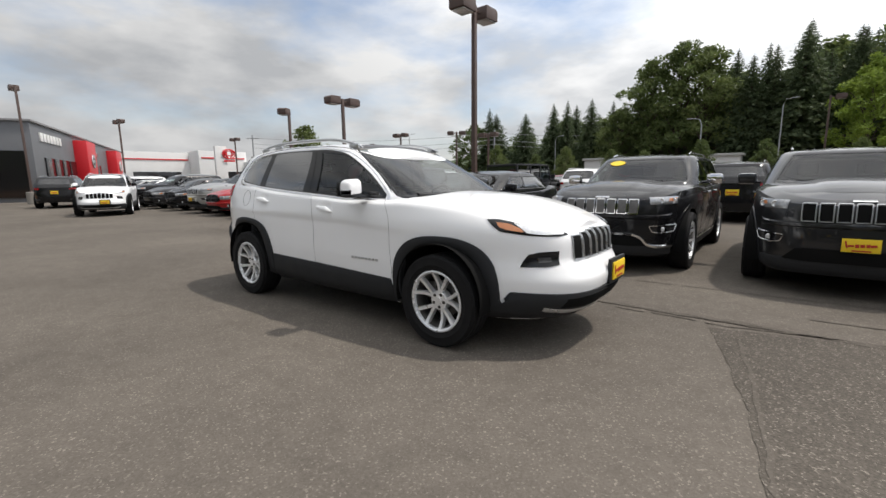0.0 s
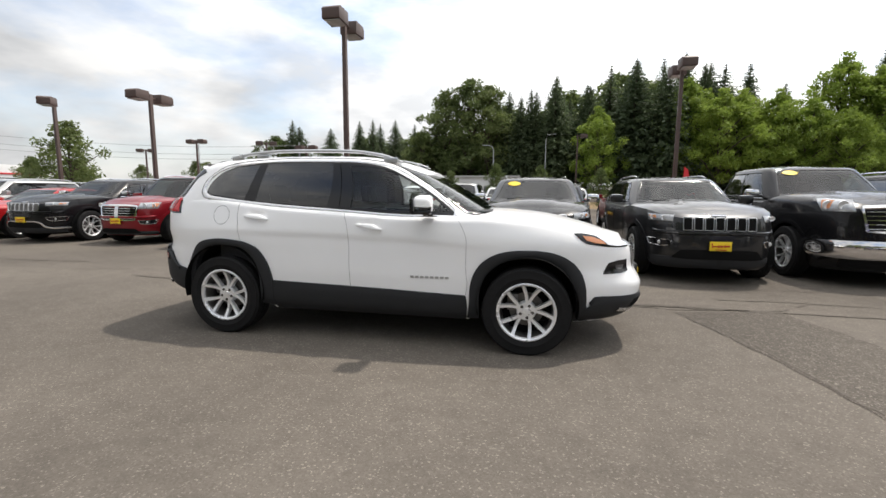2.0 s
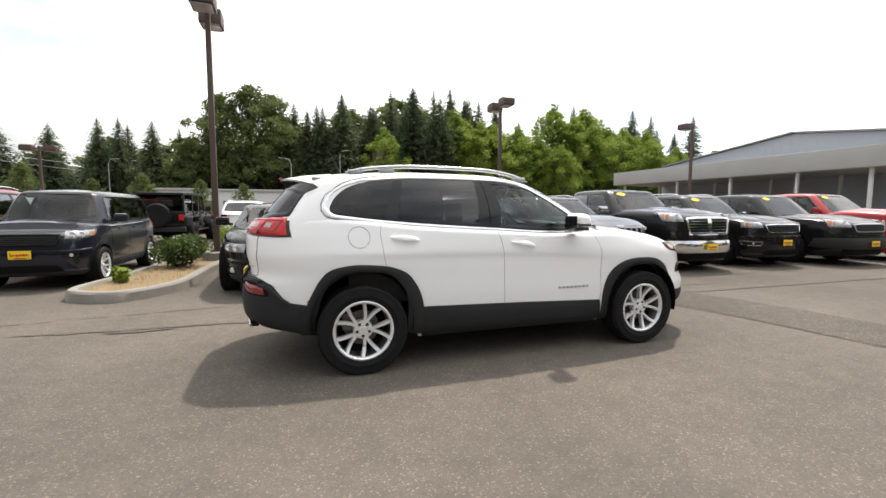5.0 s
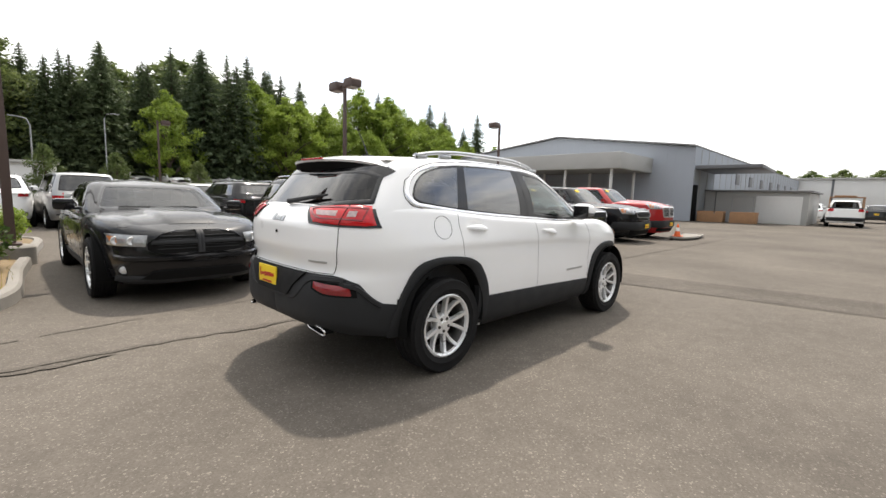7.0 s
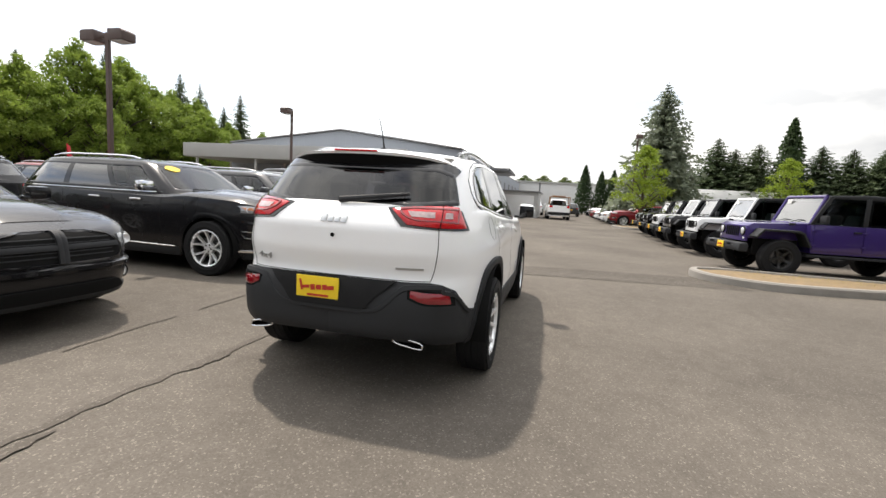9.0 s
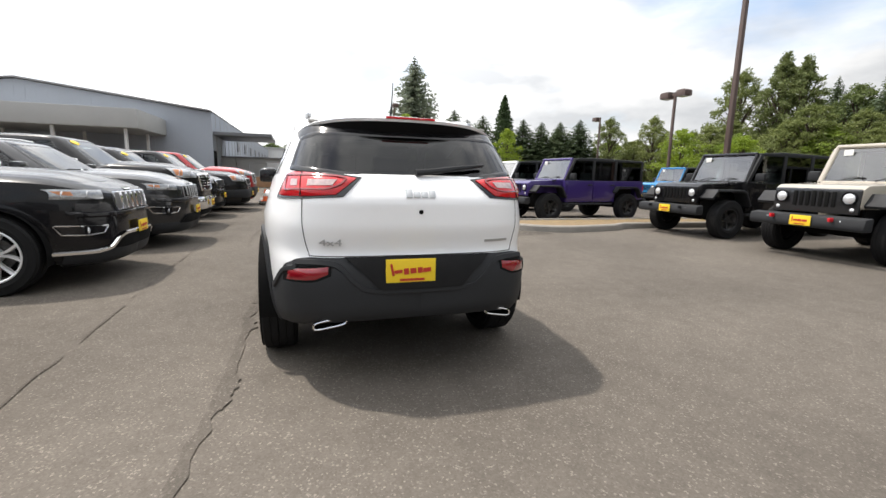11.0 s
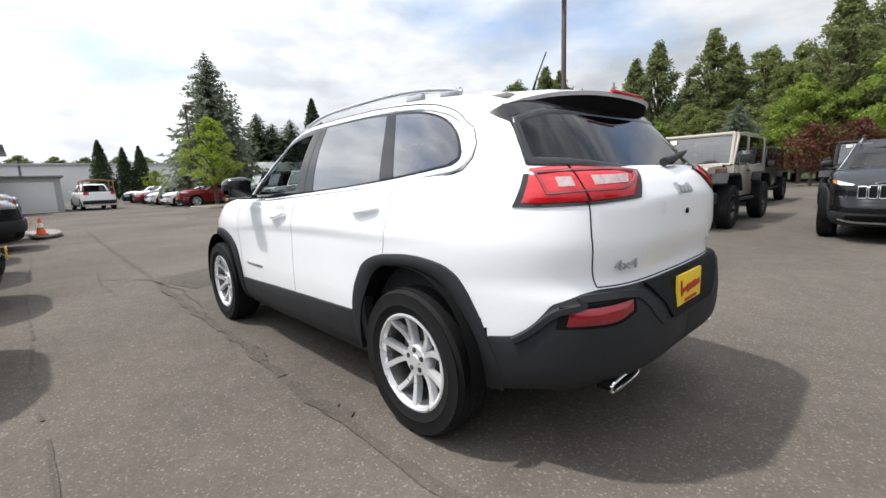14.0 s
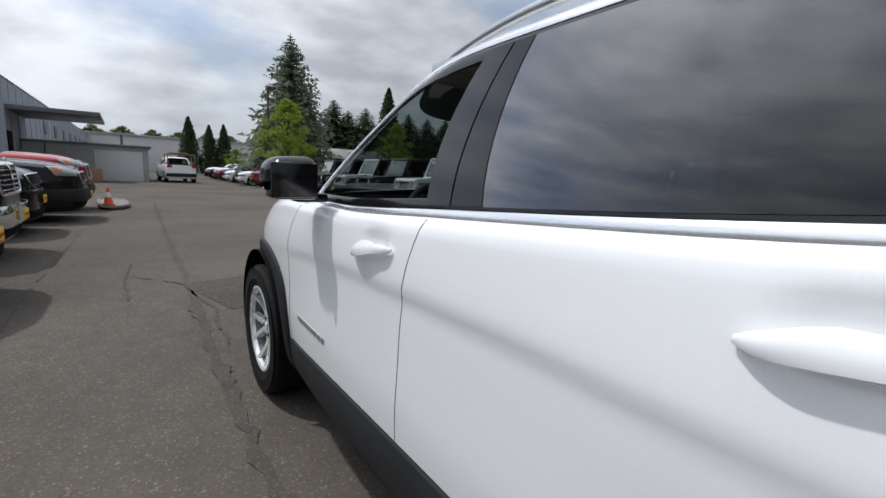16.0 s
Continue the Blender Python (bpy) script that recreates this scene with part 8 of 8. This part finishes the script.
g.box((-68.1, 32.2, 4.5), (0.1, 1.8, 0.26), 0.02)
part("sign_bar", g, M_SIGNRED, sign, "red bar of writing")

blue = thing("blue_building", "low white building with a bright blue roof edge", "building")
g = Geo()
g.box((-22.5, 56.0, 1.3), (24, 8, 2.6), 0.02, Matrix.Translation((0, 0, 0)))
part("wall", g, M_WALLWHITE, blue)
g = Geo()
g.box((-22.5, 56.0, 2.85), (24.6, 8.6, 0.55), 0.03)
part("roof_edge", g, M_BLUEROOF, blue, "bright blue roof edge")
white_low = thing("white_building", "long low white building beyond the street", "building")
g = Geo()
g.box((-7.2, 45.0, 1.5), (14.0, 2.2, 3.0), 0.02)
part("wall", g, M_WALLWHITE, white_low)
g = Geo()
g.box((-7.2, 45.0, 3.1), (14.4, 2.6, 0.22), 0.03)
part("roof", g, M_WALLPALE, white_low)
for i in range(6):
    g = Geo()
    g.box((-12.4 + i * 2.3, 43.88, 1.5), (1.3, 0.1, 1.1), 0.01)
    part("window", g, M_WALLDARK, white_low)

# traffic cone
cone = thing("traffic_cone", "orange traffic cone with a pale band", "traffic cone", at=pose(13.42, 1.96, 0.12) @ Matrix.Scale(0.85, 4))
g = Geo()
up = Matrix.Rotation(radians(90), 4, "X")
g.lathe([(0.001, 0.52), (0.028, 0.52), (0.055, 0.38), (0.085, 0.22), (0.125, 0.03)], 24, up)
part("body", g, M_ORANGE, cone)
g = Geo()
g.lathe([(0.0575, 0.375), (0.087, 0.225)], 24, up)
part("band", g, M_PAPER, cone, "pale reflective band")
g = Geo()
g.box((0, 0, 0.015), (0.34, 0.34, 0.03), 0.008)
part("foot", g, M_ORANGE, cone)
# feather flag among the parked cars
g = Geo()
g.tube([(0, 0, 0), (0, 0, 2.45)], 0.02, 6)
g.prism([(0.0, 1.2), (0.30, 1.35), (0.32, 2.0), (0.2, 2.35), (0.0, 2.45)], -0.006, 0.006)
thing("feather_flag", "small striped flag on a pole among cars", "flag", geo=g, mats=M_SIGNRED, at=pose(7.6, 16.0, 0, 0, 0, 30))

# ---- slopes and woods ----
def slope(name, label, x0, x1, y0, y1, h, seed):
    n = 40
    vs = []
    for j in range(13):
        for i in range(n + 1):
            x, y = x0 + (x1 - x0) * i / n, y0 + (y1 - y0) * j / 12
            vs.append((x, y, max(0.0, h * (j / 12) ** 0.8 * (0.75 + 0.5 * noise.noise(Vector((x * 0.03, y * 0.03, seed))))) - 0.05))
    flip = (x1 - x0) * (y1 - y0) < 0
    fs = [(j * (n + 1) + i, j * (n + 1) + i + 1, (j + 1) * (n + 1) + i + 1, (j + 1) * (n + 1) + i) for j in range(12) for i in range(n)]
    g = Geo().add(vs, [f[::-1] for f in fs] if flip else fs)
    return thing(name, label, "slope", kind="structure", geo=g, mats=M_HILL)


slope("slope_north", "wooded green slope beyond the street", -70, 90, 62, 110, 11, 1.0)
slope("slope_south", "wooded green slope behind the lot", -90, 60, -52, -120, 22, 5.0)

bank = Geo()
nb = 30
rows_ = ((36.5, -0.03), (38.5, 0.5), (40.5, 1.15), (43.0, 1.32), (47.0, 1.35), (49.5, -0.03))
bank.add([(0.8 + i * 20 / nb, y, z + 0.10 * noise.noise(Vector((i * 0.7, y * 0.3, 3))) * (z > 0)) for y, z in rows_ for i in range(nb + 1)],
         [(j * (nb + 1) + i, j * (nb + 1) + i + 1, (j + 1) * (nb + 1) + i + 1, (j + 1) * (nb + 1) + i) for j in range(5) for i in range(nb)])
thing("bank", "low dry grass bank beyond the street", "bank", kind="structure", geo=bank, mats=M_STRAW)
for k, (x, mt, nm) in enumerate(((5.4, M_SILVER, "silver"), (8.2, M_WHITE, "white"), (11.0, M_SILVER, "silver"), (13.8, M_WHITE, "white"))):
    tagged(repaint(copy_thing(charger, pose(x, 44.6, 1.36, 0, 0, -90 + (k % 3) * 4)), M_BLACK, mt, nm + " sedan parked on a bank beyond the street"), group="cars on the bank")

fa = fir_tree("fir_tree", "tall dark fir tree at the wood's edge", 1, 16, 3.3, M_FIR, 60, 1.35)
fb = fir_tree("fir_tree", "tall dark fir tree with a ragged crown", 2, 17, 2.9, M_FIR, 54, 1.15, 0.10, 0.5)
fc = fir_tree("fir_tree", "broad dark fir tree", 3, 14, 3.4, M_FIR, 60, 1.4, 0.05, 0.4)
ba = broad_tree("broadleaf_tree", "fresh green broadleaf tree at the wood's edge", 11, 10, 3.4, M_LEAF, 96, 130, 0.125)
bb = broad_tree("broadleaf_tree", "dark green broadleaf tree", 12, 12, 4.0, M_LEAFDK, 96, 105, 0.14)
bc = broad_tree("broadleaf_tree", "tall loose cottonwood tree", 13, 13, 2.4, M_OLIVE, 200, 58, 0.14, 0.10, 0.0, 0.9, 2.0)
bd = broad_tree("young_tree", "small lime-green young tree", 14, 5.2, 1.5, M_LIME, 60, 80, 0.075, 0.30)
be = broad_tree("young_tree", "small deep green street tree", 15, 4.2, 1.5, M_LEAFDK, 60, 80, 0.08, 0.2)
bf = broad_tree("ornamental_tree", "dark copper-leaved ornamental tree behind the lot", 16, 4.5, 2.2, M_RUST, 24, 90, 0.14, 0.3)
bs = broad_tree("broadleaf_tree", "olive-green broadleaf tree on the slope", 18, 12, 3.6, M_SAGE, 130, 85, 0.135, 0.14, 0.0, 1.0, 1.4)
bl = broad_tree("broadleaf_tree", "dark green broadleaf tree deep in the wood", 17, 12, 4.2, M_LEAFDK, 70, 60, 0.23)
used = set()


def plant(src, x, y, s=1.0, turn=None, label=None, wide=1.0):
    m = pose(x, y, -0.05, 0, 0, turn if turn is not None else (x * 37 + y * 91) % 360) @ Matrix.Diagonal((s * wide, s * wide, s, 1))
    if src not in used:
        used.add(src)
        src.matrix_world = m
        o = src
    else:
        o = copy_thing(src, Matrix.Identity(4))
        o.matrix_world = m
    if label:
        o["label"] = label
    return tagged(o, group="trees round the lot")


rnd = random.Random(77)
# skyline to the north: tree tips where the wood's outline has them
for src, x, y, h in ((fb, -30.0, 50.0, 10.8), (fa, -20.6, 50.0, 10.4), (fb, -18.8, 50.0, 10.6), (fa, -15.8, 50.0, 10.4), (fb, -13.3, 50.0, 9.9), (bb, -9.3, 50.0, 13.6), (bb, -6.4, 50.0, 14.9), (bb, -4.0, 50.0, 14.1), (fa, -1.6, 50.0, 13.4),
                     (fb, 0.9, 50.0, 13.5), (fa, 3.8, 50.0, 15.0), (fc, 7.2, 50.0, 13.8), (fb, 9.7, 50.0, 15.9), (fa, 12.4, 50.0, 16.3), (fb, 15.2, 50.0, 16.4), (fa, 17.4, 50.0, 16.7), (fc, 19.4, 50.0, 15.6), (fb, 21.4, 50.0, 15.5), (fa, 23.8, 50.0, 15.4)):
    base = {fa: 16, fb: 17, fc: 14, bb: 12}[src]
    plant(src, x, y, h / base, None, None, rnd.uniform(0.9, 1.15))
for src, x, y, h in ((fa, 27.3, 50.0, 13.2), (fb, 36.0, 50.0, 16.2), (fa, 38.8, 50.0, 15.5), (fb, 42.0, 52.0, 13.0), (fa, 46.3, 50.0, 16.2), (fb, 49.8, 50.0, 15.8), (fa, 52.0, 51.0, 14.0), (fa, 54.5, 50.0, 13.5), (fb, 58.2, 50.0, 16.4),
                     (fb, 13.8, 53.0, 15.0), (fa, 5.5, 53.0, 13.0), (fb, 11.0, 53.0, 14.5), (fa, -24.5, 50.0, 8.0), (fb, -10.9, 52.0, 12.0), (fc, 11.9, 47.5, 15.7), (fc, 14.9, 46.5, 14.6), (fa, 3.6, 48.0, 14.2), (fc, -0.2, 48.5, 12.4), (fa, 1.5, 49.0, 13.0), (fa, 7.4, 49.0, 13.5), (bb, -12.0, 48.4, 8.6), (fc, 20.3, 51.0, 16.0)):
    plant(src, x, y, h / {fa: 16, fb: 17, fc: 14, bb: 12}[src], None, None, rnd.uniform(0.9, 1.15))
for x, y, h in ((7.9, 45.0, 9.4), (17.6, 48.5, 12.4), (19.5, 45.0, 10.6), (22.1, 46.5, 10.8), (25.0, 46.0, 10.6), (27.6, 45.5, 9.6), (31.7, 48.5, 14.0), (34.0, 47.0, 12.4), (36.8, 48.5, 13.8), (40.0, 47.5, 11.6), (43.4, 48.5, 11.9), (47.5, 48.5, 11.8), (29.6, 43.0, 8.4), (51.5, 46.5, 9.5), (56.0, 44.0, 9.0), (44.0, 43.0, 9.0)):
    plant(ba, x, y, h / 9.3, None, None, rnd.uniform(0.85, 1.05))
for k in range(46):
    x = -34 + k * 1.75 + rnd.uniform(-0.8, 0.8)
    y = 55 + rnd.uniform(0, 9) - 0.004 * (x - 5) ** 2
    src = (fa, bl, fc, bl, fb)[k % 5]
    full = 9.0 + 6.0 * math.exp(-((x - 12) / 20) ** 2)
    plant(src, x, y, full * rnd.uniform(0.85, 1.12) / {fa: 16, fb: 17, fc: 14, bl: 12}[src], None, None, 1.35)
for k in range(26):
    x = -16 + k * 1.9 + rnd.uniform(-0.6, 0.6)
    plant(bl, x, 51.5 + rnd.uniform(-1, 2), rnd.uniform(0.45, 0.68), None, None, 1.3)
for x, y, h in ((-9.0, 36.0, 3.6), (-5.5, 33.0, 3.2), (-1.6, 32.0, 3.7), (2.0, 33.0, 3.6), (6.5, 31.5, 3.3), (-13.0, 36.0, 4.0), (-21.0, 37.0, 4.6), (-17.0, 38.0, 3.6)):
    plant(be, x, y, h / 4.2, None, "slim green street tree before the wood", 0.8)
plant(be, -23.5, 15.5, 5.0 / 4.2, None, "deep green street tree behind parked cars", 1.0)
for x, y, s in ((-36, 26, 0.9), (-33, 24, 0.8), (-52, 38, 1.2), (-60, 40, 1.3), (-48, 44, 1.1), (-66, 44, 1.3), (-40, 46, 1.2), (-45, 50, 1.3), (-34, 48, 0.9)):
    plant(be, x, y, s, None, "round green street tree")
# south side
fd = fir_tree("spruce_tree", "tall grey-green spruce with an open crown", 5, 11.5, 3.4, M_SPRUCE, 48, 1.1, 0.10, 0.5, 26)
plant(fd, 35.7, -9.3, 1.02, 20)
plant(bd, 29.0, -7.1, 5.9 / 5.2, 10, "lime-green young tree in a kerbed island", 1.1)
plant(bd, 33.2, -17.6, 5.8 / 5.2, None, "lime-green young tree behind parked off-roaders")
plant(bd, 22.0, -26.5, 5.2 / 5.2, None, "lime-green young tree behind parked off-roaders", 1.3)
plant(bd, 19.0, -29.0, 4.6 / 5.2, None, "lime-green young tree behind parked off-roaders", 1.3)
plant(bd, 66.0, -10.5, 0.75, None, "low lime-green tree at the end of the lane", 1.4)
cy = cypress("cypress_tree", "narrow dark conical cypress", 9, 7.9, 1.9, M_CEDAR)
for x, y, h in ((70.8, -5.4, 7.9), (70.5, -7.9, 7.0), (70.0, -9.7, 7.2), (41.4, -21.0, 10.0)):
    plant(cy, x, y, h / 7.9, None, None, 1.0 if h < 9 else 0.9)
for k, (x, y, h) in enumerate(((43.4, -15.8, 8.6), (42.9, -17.2, 7.6), (42.2, -18.8, 8.0), (40.6, -23.0, 7.7), (39.7, -24.8, 7.4), (38.7, -26.5, 7.4), (37.5, -28.2, 7.6), (40.0, -27.0, 7.0))):
    plant(fc, x, y, h / 14, None, None, 1.85)
for src, x, y, h in ((bs, 34.8, -30.0, 7.6), (bs, 32.0, -33.0, 7.6), (bs, 32.8, -45.0, 13.2), (bc, 28.5, -45.0, 13.8), (bc, 26.4, -45.0, 13.0), (fa, 23.6, -45.0, 10.8), (bb, 21.8, -45.0, 9.8), (fb, 19.9, -45.0, 10.8), (bc, 17.6, -45.0, 12.4), (bc, 15.3, -45.0, 13.6),
                     (fa, 12.5, -45.0, 10.8), (bc, 10.6, -45.0, 13.6), (bc, 9.1, -45.5, 12.0), (bs, 6.6, -46.0, 11.4), (bs, 4.2, -46.0, 11.2), (bs, 1.8, -46.5, 11.8), (bs, -0.6, -45.0, 13.0), (bc, 0.9, -38.5, 12.6), (bs, -3.0, -44.0, 13.6), (bs, -6, -43.0, 14.4), (ba, -3.0, -36.0, 9.0), (ba, 2.5, -36.5, 7.0)):
    plant(src, x, y, h / {bs: 12, bb: 12, bc: 13, ba: 10, fa: 16, fb: 17}[src])
for k in range(40):
    x = 38 - k * 1.55 + rnd.uniform(-0.6, 0.6)
    y = -33 - 0.36 * max(38 - x, 0) ** 0.9 + rnd.uniform(-2, 1)
    y = max(y, -52)
    plant((ba, bs, bs, bs)[k % 4], x, y, rnd.uniform(0.42, 0.66), None, None, 1.4)
for k in range(34):
    x = 30 - k * 2.2 + rnd.uniform(-1, 1)
    plant((bl, fc, bl, fa)[k % 4], x, -58 - rnd.uniform(0, 14), (0.75 + 0.012 * (30 - x)) * rnd.uniform(0.85, 1.1), None, None, 1.3)
plant(bf, 1.2, -31.0, 0.78)
plant(bf, -0.6, -32.5, 0.8)
plant(fd, 5.7, -34.0, 0.5, 70, "small silver-grey spruce on the slope", 1.2)
for k in range(30):
    x = -70 + k * 3.6
    plant((bl, fc)[k % 2], -75 + rnd.uniform(-6, 6), x * 0.8 - 25, 0.6, None, None, 1.3) if k < 12 else plant((bl, ba)[k % 2], 116 + rnd.uniform(-4, 4), -60 + k * 2.6, 0.72, None, None, 1.4)
